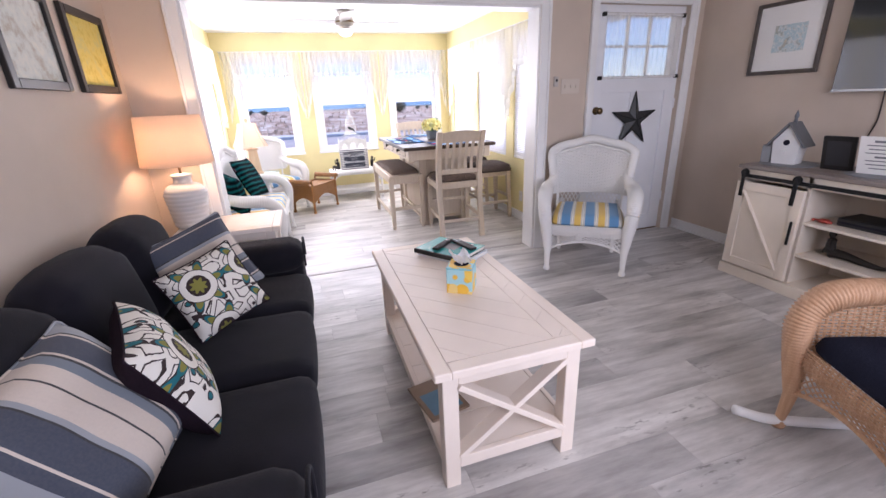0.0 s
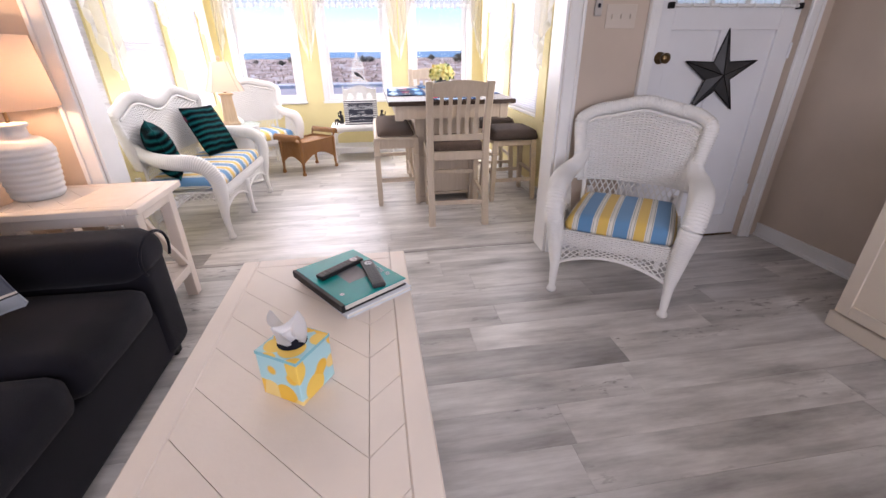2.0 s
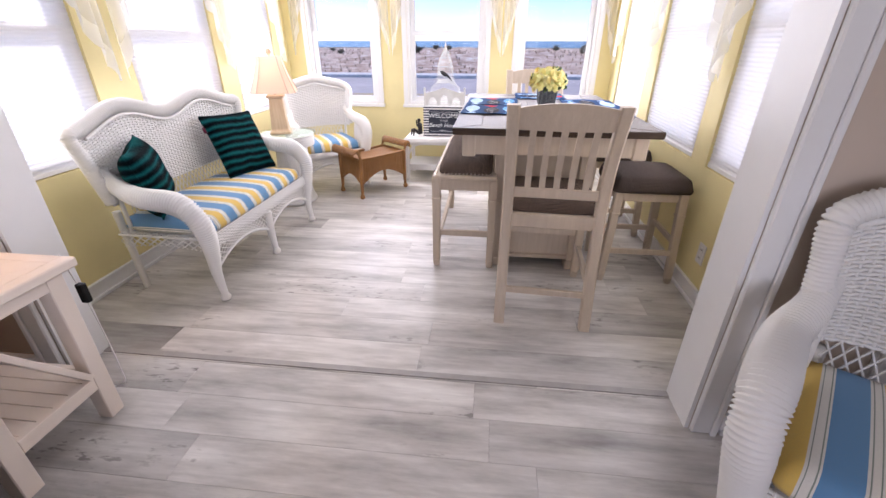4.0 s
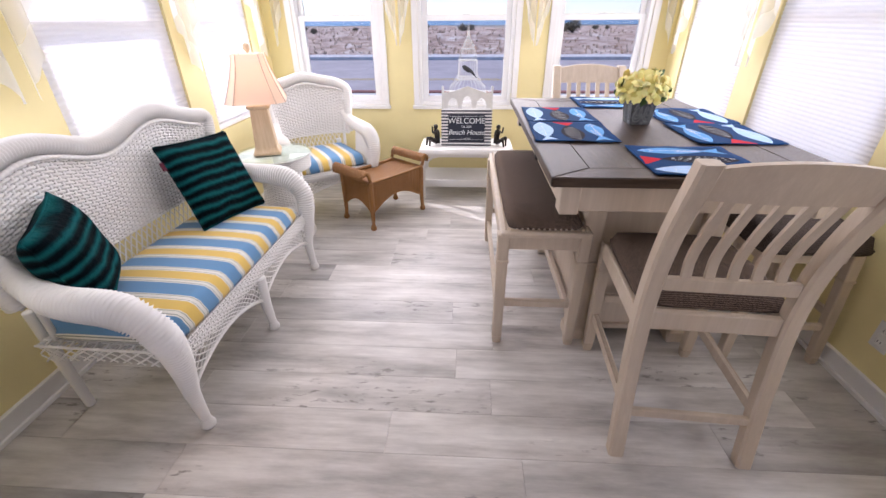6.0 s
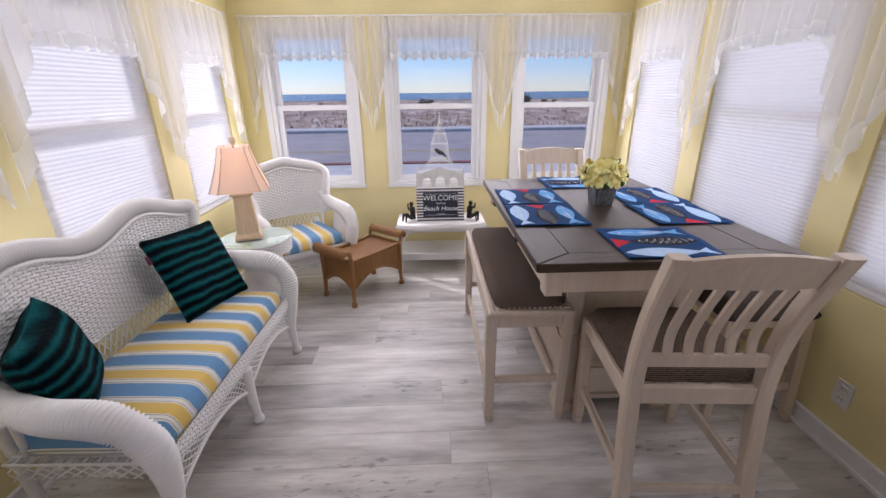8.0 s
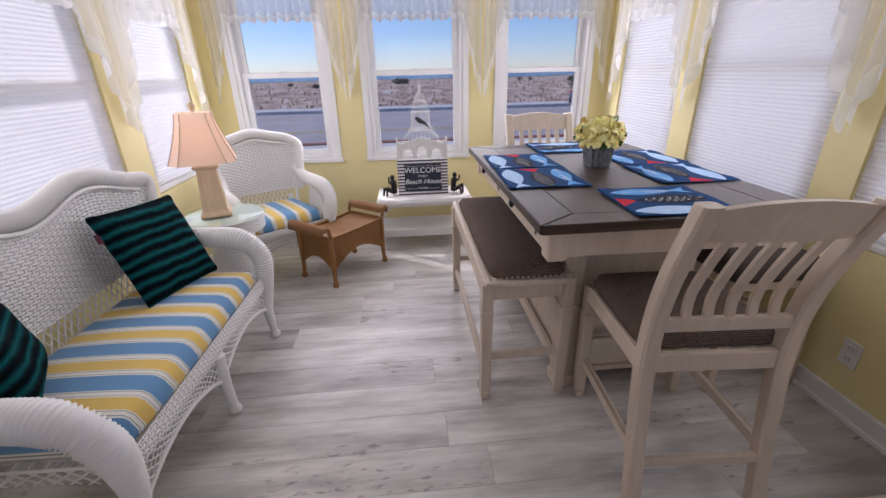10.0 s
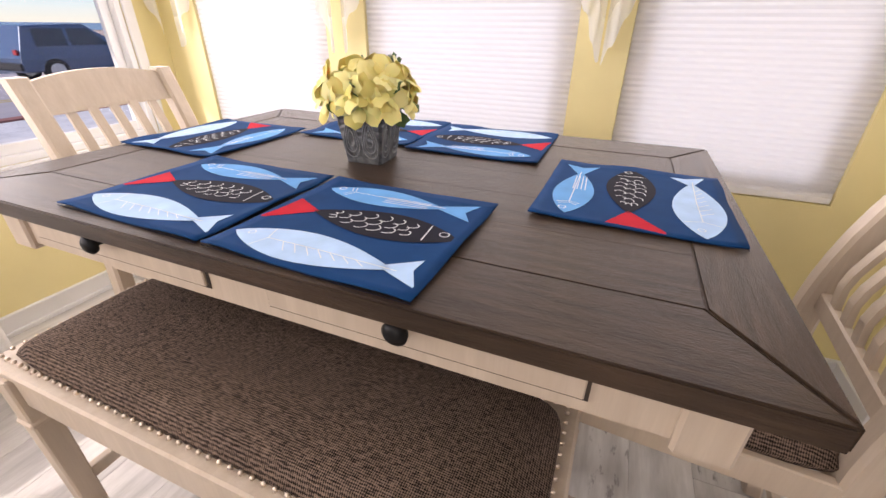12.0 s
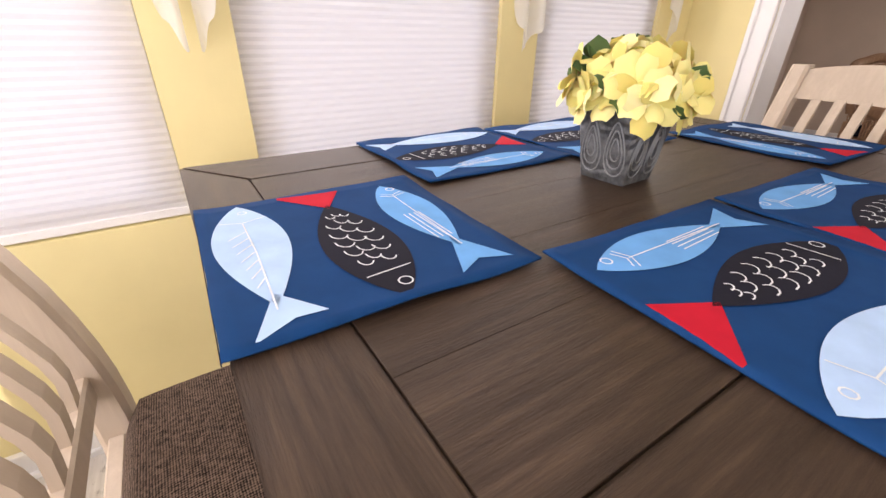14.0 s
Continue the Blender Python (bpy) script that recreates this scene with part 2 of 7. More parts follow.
def smooth_path(pts, n):
    """n points along a Catmull-Rom curve through pts."""
    p = [Vector(q) for q in pts]
    p = [p[0] * 2 - p[1]] + p + [p[-1] * 2 - p[-2]]
    out = []
    for i in range(n):
        s = i / (n - 1) * (len(p) - 3)
        k = min(int(s), len(p) - 4)
        t = s - k
        a, b, c, d = p[k:k + 4]
        out.append(0.5 * ((2 * b) + (c - a) * t + (2 * a - 5 * b + 4 * c - d) * t * t + (3 * b - a - 3 * c + d) * t ** 3))
    return out


def tubes(lines, radii, sides=5, flat=1.0):
    """Vertices and faces of round strands; lines: arrays (n, 3); radii: one each, or arrays."""
    V, F, base = [], [], 0
    for pts, rad in zip(lines, radii):
        pts = np.asarray(pts, float)
        n = len(pts)
        tan = np.gradient(pts, axis=0)
        tan /= np.linalg.norm(tan, axis=1, keepdims=True) + 1e-9
        ref = np.array([0.13, 0.21, 0.97]) if abs(tan[0][2]) < 0.9 else np.array([0.9, 0.4, 0.1])
        x = np.cross(tan, ref)
        x /= np.linalg.norm(x, axis=1, keepdims=True) + 1e-9
        y = np.cross(tan, x)
        r = (np.ones(n) * rad)[:, None, None]
        a = np.arange(sides) * 2 * np.pi / sides
        ring = pts[:, None, :] + r * (np.cos(a)[None, :, None] * x[:, None, :] + flat * np.sin(a)[None, :, None] * y[:, None, :])
        V.append(ring.reshape(-1, 3))
        i = np.arange(n - 1)[:, None] * sides
        j = np.arange(sides)[None, :]
        k = (j + 1) % sides
        F.append((base + np.stack([i + j, i + k, i + sides + k, i + sides + j], -1)).reshape(-1, 4))
        F.append(np.array([[base + q for q in (0, 1, 2, 2 if sides == 3 else 3)]])) if sides == 4 else None
        base += n * sides
    return np.concatenate(V), np.concatenate(F)


def raw(name, V, F, material, parent=None, label="", smooth=True):
    me = bpy.data.meshes.new(name)
    me.from_pydata(V.tolist() if hasattr(V, "tolist") else V, [], F.tolist() if hasattr(F, "tolist") else F)
    me.polygons.foreach_set("use_smooth", [smooth] * len(me.polygons))
    me.materials.append(material)
    ob = new(name, me)
    ob.parent = parent
    return tagged(ob, label)


def sweep(name, pts, radius, material, parent=None, label="", n=32, sides=10, flat=1.0):
    """One smooth round bar along pts; radius: a number or a list that runs along it."""
    line = np.array([tuple(q) for q in smooth_path(pts, n)])
    rad = np.interp(np.linspace(0, 1, n), np.linspace(0, 1, len(radius)), radius) if isinstance(radius, (list, tuple)) else np.ones(n) * radius
    line = np.concatenate([line[:1] + (line[:1] - line[1:2]) * 0.01, line, line[-1:] + (line[-1:] - line[-2:-1]) * 0.01])
    rad = np.concatenate([[0.0005], rad, [0.0005]])
    V, F = tubes([line], [rad], sides, flat)
    return raw(name, V, F, material, parent, label)


def slab_with_holes(name, axis, p0, p1, a0, a1, z0, z1, holes, material):
    """A wall that lies across axis ('x' or 'y') from p0 to p1, spans a0..a1 and z0..z1, with openings (a0, a1, z0, z1) cut through."""
    As = sorted({a0, a1, *[h[0] for h in holes], *[h[1] for h in holes]})
    Zs = sorted({z0, z1, *[h[2] for h in holes], *[h[3] for h in holes]})
    As = [a for a in As if a0 <= a <= a1]
    Zs = [z for z in Zs if z0 <= z <= z1]
    full = lambda i, j: 0 <= i < len(As) - 1 and 0 <= j < len(Zs) - 1 and not any(
        h[0] <= (As[i] + As[i + 1]) / 2 <= h[1] and h[2] <= (Zs[j] + Zs[j + 1]) / 2 <= h[3] for h in holes)
    bm = bmesh.new()
    P = lambda p, a, z: (p, a, z) if axis == "x" else (a, p, z)
    quad = lambda *q: bm.faces.new([bm.verts.new(c) for c in q])
    for i in range(len(As) - 1):
        for j in range(len(Zs) - 1):
            if not full(i, j):
                continue
            a, b, c, d = As[i], As[i + 1], Zs[j], Zs[j + 1]
            for p in (p0, p1):
                quad(P(p, a, c), P(p, b, c), P(p, b, d), P(p, a, d))
            if not full(i - 1, j):
                quad(P(p0, a, c), P(p1, a, c), P(p1, a, d), P(p0, a, d))
            if not full(i + 1, j):
                quad(P(p0, b, c), P(p1, b, c), P(p1, b, d), P(p0, b, d))
            if not full(i, j - 1):
                quad(P(p0, a, c), P(p1, a, c), P(p1, b, c), P(p0, b, c))
            if not full(i, j + 1):
                quad(P(p0, a, d), P(p1, a, d), P(p1, b, d), P(p0, b, d))
    bmesh.ops.remove_doubles(bm, verts=bm.verts, dist=1e-5)
    bmesh.ops.recalc_face_normals(bm, faces=bm.faces)
    return tagged(mesh_ob(name, bm, material), kind="structure")


def fixed(ob, label="", category=""):
    return tagged(ob, label, category, kind="structure")


# ---- the shell ----
LX0, LX1, LY0, LY1, LZ = -1.27, 3.34, -1.35, 3.27, 2.42   # living room
SX0, SX1, SY0, SY1, SZ = -1.26, 2.05, 3.45, 6.70, 2.30   # sunroom
OX0, OX1, OZ = -0.87, 1.68, 2.03                         # the wide opening between them
DX0, DX1, DZ = 2.22, 3.18, 2.06                          # the door
FRONT = [(-1.02, -0.31, 0.69, 1.98), (0.01, 0.80, 0.69, 1.98), (1.12, 1.86, 0.69, 1.98)]
LEFT = [(3.60, 4.28, 0.69, 2.0), (4.58, 5.44, 0.69, 2.0), (5.68, 6.40, 0.69, 2.0)]
RIGHT = [(3.70, 4.43, 0.69, 2.0), (4.61, 5.48, 0.69, 2.0), (5.68, 6.45, 0.69, 2.0)]

fixed(part("subfloor", boxes(((LX0 - 0.2, LY0 - 0.2, -0.12), (LX1 + 0.2, SY1 + 0.2, -0.006))), SUBFLOOR), "dark underlay beneath the plank floor", "floor")
slab_with_holes("wall_west", "x", LX0 - 0.16, LX0, LY0, LY1, 0, LZ, [], BEIGE)
slab_with_holes("wall_east", "x", LX1, LX1 + 0.16, LY0, LY1, 0, LZ, [], BEIGE)
slab_with_holes("wall_south", "y", LY0 - 0.16, LY0, LX0 - 0.16, LX1 + 0.16, 0, LZ, [(0.0, 2.4, 0.85, 2.15)], BEIGE)
slab_with_holes("wall_middle", "y", LY1, LY1 + 0.09, LX0 - 0.16, LX1 + 0.16, 0, LZ, [(OX0, OX1, -1, OZ), (DX0, DX1, -1, DZ)], BEIGE)
slab_with_holes("wall_middle_sunroom_face", "y", LY1 + 0.09, SY0, LX0 - 0.16, LX1 + 0.16, 0, LZ, [(OX0, OX1, -1, OZ), (DX0, DX1, -1, DZ)], YELLOW)
slab_with_holes("wall_sunroom_west", "x", SX0 - 0.14, SX0, SY0, SY1, 0, SZ, LEFT, YELLOW)
slab_with_holes("wall_sunroom_east", "x", SX1, SX1 + 0.14, SY0, SY1, 0, SZ, RIGHT, YELLOW)
slab_with_holes("wall_sunroom_north", "y", SY1, SY1 + 0.14, SX0 - 0.14, SX1 + 0.14, 0, SZ, FRONT, YELLOW)
fixed(part("ceiling", boxes(((LX0 - 0.16, LY0 - 0.16, LZ), (LX1 + 0.16, LY1 + 0.18, LZ + 0.12))), WHITE_CEIL), "white flat living room ceiling", "ceiling")
fixed(part("ceiling_sunroom", boxes(((SX0 - 0.2, SY0, SZ), (SX1 + 0.2, SY1 + 0.14, SZ + 0.1))), WHITE_CEIL), "white flat sunroom ceiling", "ceiling")
# unseen slab, added so that sun passes only low in the front windows
fixed(part("eave", boxes(((SX0 - 0.5, SY1 + 0.14, SZ - 0.02), (SX1 + 0.5, SY1 + 1.06, SZ + 0.12))), TRIM), "unseen white slab added to hold sun off the front windows", "roof")
# also added out of view: blocks the sun that would enter by the door glass
fixed(part("porch_roof", boxes(((2.24, 3.46, SZ), (4.2, 5.6, SZ + 0.12))), TRIM), "unseen white slab added to keep sun off the door glass", "roof")


def skirting(name, lo, hi):
    """A flat board with a rounded bead along its top and a quarter-round shoe at the floor."""
    root = thing(name, "white painted baseboard along the wall", "baseboard", kind="structure")
    part("board", boxes(((lo[0], lo[1], 0.002), (hi[0], hi[1], 0.082)), bevel=0.002), TRIM, root)
    along_y = hi[1] - lo[1] > hi[0] - lo[0]
    mid = (LX0 + LX1) / 2 if hi[1] <= LY1 else (SX0 + SX1) / 2
    deep = (LY0 + LY1) / 2 if hi[1] <= LY1 else (SY0 + SY1) / 2
    for nm, grow, z0, z1 in (("bead", 0.006, 0.082, 0.096), ("shoe_moulding", 0.012, 0.0, 0.020)):
        a, b = list(lo), list(hi)
        k = 0 if along_y else 1
        if (lo[k] + hi[k]) / 2 < (mid if along_y else deep):
            b[k] += grow
        else:
            a[k] -= grow
        part(nm, boxes(((a[0], a[1], z0), (b[0], b[1], z1)), bevel=0.004, seg=2), TRIM, root)


for lo, hi in (((LX0, LY0, 0), (LX0 + 0.014, LY1, 0)), ((LX1 - 0.014, LY0, 0), (LX1, LY1, 0)), ((LX0 + .014, LY0, 0), (LX1 - .014, LY0 + 0.014, 0)),
               ((LX0 + .014, LY1 - 0.014, 0), (OX0 - 0.1, LY1, 0)), ((OX1 + 0.10, LY1 - 0.014, 0), (DX0 - 0.09, LY1, 0)),
               ((SX0, SY0, 0), (SX0 + 0.014, SY1, 0)), ((SX1 - 0.014, SY0, 0), (SX1, SY1, 0)), ((SX0 + .014, SY1 - 0.014, 0), (SX1 - .014, SY1, 0)),
               ((SX0 + 0.014, SY0, 0), (OX0 - 0.09, SY0 + 0.014, 0)), ((OX1 + 0.09, SY0, 0), (SX1 - 0.014, SY0 + 0.014, 0))):
    skirting("baseboard", lo, hi)

# ---- openings and trim ----
def casing(name, x0, x1, z1, y, out, w=0.085, d=0.022):
    """Flat moulded casing round an opening in the middle wall; out: -1 towards the living room."""
    root = thing(name, "white painted wooden casing round the opening", "trim", kind="structure")
    ya, yb = sorted((y, y + out * d))
    for lo, hi in (((x0 - w, ya, 0), (x0, yb, z1 + w)), ((x1, ya, 0), (x1 + w, yb, z1 + w)), ((x0, ya, z1), (x1, yb, z1 + w))):
        part("casing_board", boxes((lo, hi), bevel=0.005), TRIM, root)
    yc, yd = sorted((y + out * d, y + out * (d + 0.012)))
    for lo, hi in (((x0 - w, yc, 0), (x0 - w + 0.022, yd, z1 + w)), ((x1 + w - 0.022, yc, 0), (x1 + w, yd, z1 + w)), ((x0 - w + 0.022, yc, z1 + w - 0.022), (x1 + w - 0.022, yd, z1 + w))):
        part("back_band", boxes((lo, hi), bevel=0.004), TRIM, root)
    return root


casing("trim", OX0, OX1, OZ, LY1, -1)
casing("trim", OX0, OX1, OZ, SY0, 1)
jamb = thing("trim", "white painted jamb lining the wide opening", "trim", kind="structure")
for lo, hi in (((OX0, LY1, 0), (OX0 + 0.015, SY0, OZ)), ((OX1 - 0.015, LY1, 0), (OX1, SY0, OZ)), ((OX0 + 0.015, LY1, OZ - 0.015), (OX1 - 0.015, SY0, OZ))):
    part("jamb_board", boxes((lo, hi)), TRIM, jamb)
STRIP = plain("threshold_vinyl", (0.36, 0.34, 0.33), 0.4)
fixed(part("threshold", boxes(((OX0, 3.418, 0.0), (OX1, 3.45, 0.004)), bevel=0.001), STRIP), "thin grey threshold strip between the floors", "threshold")

# the front door, closed
door = thing("door_1", "closed white panelled door with a curtained glazed top", "door", kind="structure")
casing("trim", DX0, DX1, DZ, LY1, -1, w=0.075)
DY = LY1 + 0.045
glz = (2.345, 3.055, 1.50, 1.97)
panels = [(2.345, 2.67, 0.16, 1.36), (2.73, 3.055, 0.16, 1.36)]
stiles = [((DX0, DY, 0.012), (2.345, DY + 0.04, DZ)), ((3.055, DY, 0.012), (DX1, DY + 0.04, DZ)), ((2.345, DY, 0.012), (3.055, DY + 0.04, 0.16)),
          ((2.345, DY, 1.36), (3.055, DY + 0.04, 1.50)), ((2.345, DY, 1.97), (3.055, DY + 0.04, DZ)), ((2.67, DY, 0.16), (2.73, DY + 0.04, 1.36))]
for lo, hi in stiles:
    part("stile", boxes((lo, hi), bevel=0.002), DOOR_PAINT, door)
for a, b, c, d in panels:
    part("panel", boxes(((a, DY + 0.016, c), (b, DY + 0.03, d))), DOOR_PAINT, door)
pane = part("pane", boxes(((glz[0], DY + 0.018, glz[2]), (glz[1], DY + 0.022, glz[3]))), GLASS, door)
pane.visible_shadow = False
for a in (2.572, 2.808):
    part("muntin", boxes(((a, DY + 0.008, glz[2]), (a + 0.02, DY + 0.034, glz[3]))), DOOR_PAINT, door)
part("muntin", boxes(((glz[0], DY + 0.009, 1.73), (glz[1], DY + 0.033, 1.75))), DOOR_PAINT, door)
BRASS = plain("aged_brass", (0.18, 0.12, 0.06), 0.35, 0.9)
BLACK = plain("black_metal", (0.012, 0.012, 0.013), 0.45, 0.6)
kn = lathe([(0.034, 0), (0.034, 0.006), (0.012, 0.01), (0.012, 0.04), (0.028, 0.05), (0.03, 0.065), (0.018, 0.075), (0.002, 0.077)], 18)
bmesh.ops.rotate(kn, verts=kn.verts, cent=(0, 0, 0), matrix=Matrix.Rotation(radians(90), 3, "X"))
bmesh.ops.translate(kn, verts=kn.verts, vec=(2.30, DY, 1.212))
part("knob", kn, BRASS, door, "aged brass door knob", True)
part("door_sweep", boxes(((DX0 + 0.01, DY - 0.004, 0.0), (DX1 - 0.01, DY + 0.04, 0.012))), BRASS, door, "dark brown door sweep")
for zz in (0.3, 1.2, 1.9):
    part("hinge", boxes(((DX1 - 0.012, DY - 0.012, zz), (DX1 + 0.012, DY - 0.001, zz + 0.09)), bevel=0.002), DOOR_PAINT, door)


def cloth(name, f, nu, nv, material, parent=None, label="", smooth=True):
    """A sheet from f(u, v), u and v from 0 to 1."""
    V = [f(i / nu, j / nv) for j in range(nv + 1) for i in range(nu + 1)]
    F = [(j * (nu + 1) + i, j * (nu + 1) + i + 1, (j + 1) * (nu + 1) + i + 1, (j + 1) * (nu + 1) + i) for j in range(nv) for i in range(nu)]
    return raw(name, V, F, material, parent, label, smooth)


dc = thing("door_curtain", "white gathered sheer curtain over the door glass", "curtain")
cloth("fabric", lambda u, v: (2.325 + 0.80 * u, DY - 0.022 + 0.008 * math.sin(u * 88) + 0.004 * math.sin(u * 37), 1.475 + 0.525 * v), 170, 8, SHEER, dc)
for zz in (1.485, 1.985):
    part("rod", boxes(((2.305, DY - 0.03, zz - 0.006), (3.145, DY - 0.018, zz + 0.006)), bevel=0.003), TRIM, dc)
    for xx in (2.30, 3.14):
        part("bracket", boxes(((xx - 0.012, DY - 0.036, zz - 0.016), (xx + 0.014, DY, zz + 0.016)), bevel=0.003), BLACK, dc, "black curtain rod bracket")

# ---- sunroom windows, shades and curtains ----
def sash_window(name, axis, p, inward, a0, a1, z0, z1, rail=None, recess=0.0):
    """A double-hung window in an opening; p: the inner wall face; inward: which way the room lies on that axis."""
    root = thing(name, "white vinyl double-hung window in a white casing", "window", kind="structure")
    B = lambda d0, d1, a, b, c, d: boxes((tuple(min(q) for q in zip(*P(d0, d1, a, b, c, d))), tuple(max(q) for q in zip(*P(d0, d1, a, b, c, d)))), bevel=0.003)

    def P(d0, d1, a, b, c, d):
        e0, e1 = p - inward * d0, p - inward * d1   # depth into the wall
        return ((e0, a, c), (e1, b, d)) if axis == "x" else ((a, e0, c), (b, e1, d))
    zm = rail or (z0 + z1) / 2 + 0.0
    w = 0.045
    for a, b, c, d in ((a0, a0 + 0.03, z0, z1), (a1 - 0.03, a1, z0, z1), (a0 + 0.03, a1 - 0.03, z1 - 0.03, z1), (a0 + 0.03, a1 - 0.03, z0, z0 + 0.03)):
        part("window_frame", B(recess, 0.12, a, b, c, d), VINYL, root)
    for lo, hi, dep in ((zm - 0.02, z1 - 0.03, 0.075), (z0 + 0.03, zm + 0.02, 0.04)):
        sash = part("sash", B(dep, dep + 0.03, a0 + 0.03, a0 + 0.03 + w, lo, hi), VINYL, root)
        part("sash_rail", B(dep, dep + 0.03, a1 - 0.03 - w, a1 - 0.03, lo, hi), VINYL, sash)
        part("sash_rail", B(dep, dep + 0.03, a0 + 0.03 + w, a1 - 0.03 - w, hi - 0.04, hi), VINYL, sash)
        part("sash_rail", B(dep, dep + 0.03, a0 + 0.03 + w, a1 - 0.03 - w, lo, lo + 0.045), VINYL, sash)
        g = part("pane", B(dep + 0.012, dep + 0.016, a0 + 0.03 + w, a1 - 0.03 - w, lo + 0.045, hi - 0.04), GLASS, sash)
        g.visible_shadow = False
    lock = (a0 + a1) / 2
    part("sash_lock", B(max(0.02, recess), 0.04, lock - 0.03, lock + 0.03, zm + 0.02, zm + 0.032), VINYL, root)
    return root


def frame_trim(axis, p, inward, a0, a1, z0, z1):
    """Flat casing and sill round a window on the room side."""
    root = thing("trim", "white window casing with a flat sill", "trim", kind="structure")

    def Q(d, a, b, c, e):
        q0, q1 = p, p + inward * d
        lo = (min(q0, q1), a, c) if axis == "x" else (a, min(q0, q1), c)
        hi = (max(q0, q1), b, e) if axis == "x" else (b, max(q0, q1), e)
        return boxes((lo, hi), bevel=0.003)
    for d, a, b, c, e in ((0.016, a0 - 0.05, a0, z0, z1 + 0.05), (0.016, a1, a1 + 0.05, z0, z1 + 0.05), (0.016, a0, a1, z1, z1 + 0.05), (0.03, a0 - 0.06, a1 + 0.06, z0 - 0.03, z0)):
        part("casing_board", Q(d, a, b, c, e), TRIM, root)


k = 0
for a0, a1, z0, z1 in FRONT:
    k += 1
    sash_window("window_%d" % k, "y", SY1, -1, a0, a1, z0, z1, rail=1.362)
    frame_trim("y", SY1, -1, a0, a1, z0, z1)
for side, x, inward, rows in (("w", SX0, 1, LEFT), ("e", SX1, -1, RIGHT)):
    for a0, a1, z0, z1 in rows:
        k += 1
        sash_window("window_%d" % k, "x", x, inward, a0, a1, z0, z1, rail=1.362, recess=0.034)


def shade(x, inward, a0, a1, z0, z1):
    """A pleated cellular shade drawn down inside a window's frame."""
    root = thing("cellular_shade", "white pleated cellular shade drawn down over the window", "window shade", "cellular shades")
    a0, a1 = a0 + 0.003, a1 - 0.003
    n = 2 * int((z1 - z0 - 0.07) / 0.02)
    face = x - inward * 0.012
    V, F = [], []
    for j in range(n + 1):
        z = z0 + 0.03 + (z1 - z0 - 0.07) * j / n
        d = 0.0045 if j % 2 else 0.0
        V += [(face - inward * d, a0, z), (face - inward * d, a1, z)]
        if j:
            b = 2 * j
            F.append((b - 2, b - 1, b + 1, b))
    raw("pleats", V, F, BLIND, root, smooth=False)
    lo, hi = sorted((face + inward * 0.004, face - inward * 0.018))
    part("bottom_rail", boxes(((lo, a0, z0 + 0.004), (hi, a1, z0 + 0.03)), bevel=0.003), VINYL, root)
    part("head_rail", boxes(((lo, a0, z1 - 0.04), (hi, a1, z1 - 0.004)), bevel=0.003), VINYL, root)
    return root


for x, inward, rows in ((SX0, 1, LEFT), (SX1, -1, RIGHT)):
    for r in rows:
        shade(x, inward, *r)


def valance(axis, p, inward, a0, a1, top, middle, left, right, tail=0.17, seed=1):
    """A gathered sheer valance with a lace hem and hanging tails at its ends (lengths left and right; 0: none)."""
    rnd = random.Random(seed)
    root = thing("lace_valance", "sheer white gathered valance with lace tails on a rod", "curtain", "lace valances")
    ph = [rnd.uniform(0, 6.3) for _ in range(4)]
    W = a1 - a0

    def drop(u):
        s = u * W
        d = middle + 0.026 * abs(math.sin(s * 38))
        if left and s < tail:
            d = max(d, left * (1 - 0.62 * (s / tail) ** 1.15) + 0.010 * math.sin(s * 190))
        if right and W - s < tail:
            d = max(d, right * (1 - 0.62 * ((W - s) / tail) ** 1.15) + 0.010 * math.sin(s * 190))
        return d

    def off(u, v):
        s = u * W
        return 0.048 + (0.012 + 0.012 * (1 - v)) * (math.sin(s * 95 + ph[0] + 1.5 * math.sin(s * 11 + ph[1])) + 0.5 * math.sin(s * 41 + ph[2]))

    def at(u, z, d):
        q = p + inward * d
        return (q, a0 + u * W, z) if axis == "x" else (a0 + u * W, q, z)
    n = int(W * 190)
    cloth("sheer_fabric", lambda u, v: at(u, top - drop(u) * (1 - v) * 0.86, off(u, v)), n, 10, SHEER, root)
    cloth("lace_hem", lambda u, v: at(u, top - drop(u) * (0.86 + 0.14 * (1 - v)) - 0.007 * abs(math.sin(u * W * 60)) * (1 - v), off(u, 0) + 0.001), n, 3, LACE, root)
    pole = [at(-0.01 / W, top + 0.004, 0.045), at(0.5, top + 0.004, 0.045), at(1 + 0.01 / W, top + 0.004, 0.045)]
    sweep("rod", pole, 0.007, TRIM, root, n=8, sides=8)
    return root


for i, (a0, a1, z0, z1) in enumerate(FRONT):
    valance("y", SY1, -1, a0 - 0.152, a1 + 0.152, 2.06, 0.30, 0.90, 0.90, 0.15, seed=i)
for i, (a0, a1, z0, z1) in enumerate(LEFT):
    valance("x", SX0, 1, a0 - 0.118, a1 + 0.118, 2.06, 0.36, 0.97, 0.97, 0.22, seed=10 + i)
for i, (a0, a1, z0, z1) in enumerate(RIGHT):
    valance("x", SX1, -1, a0 - 0.086, a1 + 0.086, 2.06, 0.36, 0.95, 0.95, 0.21, seed=20 + i)

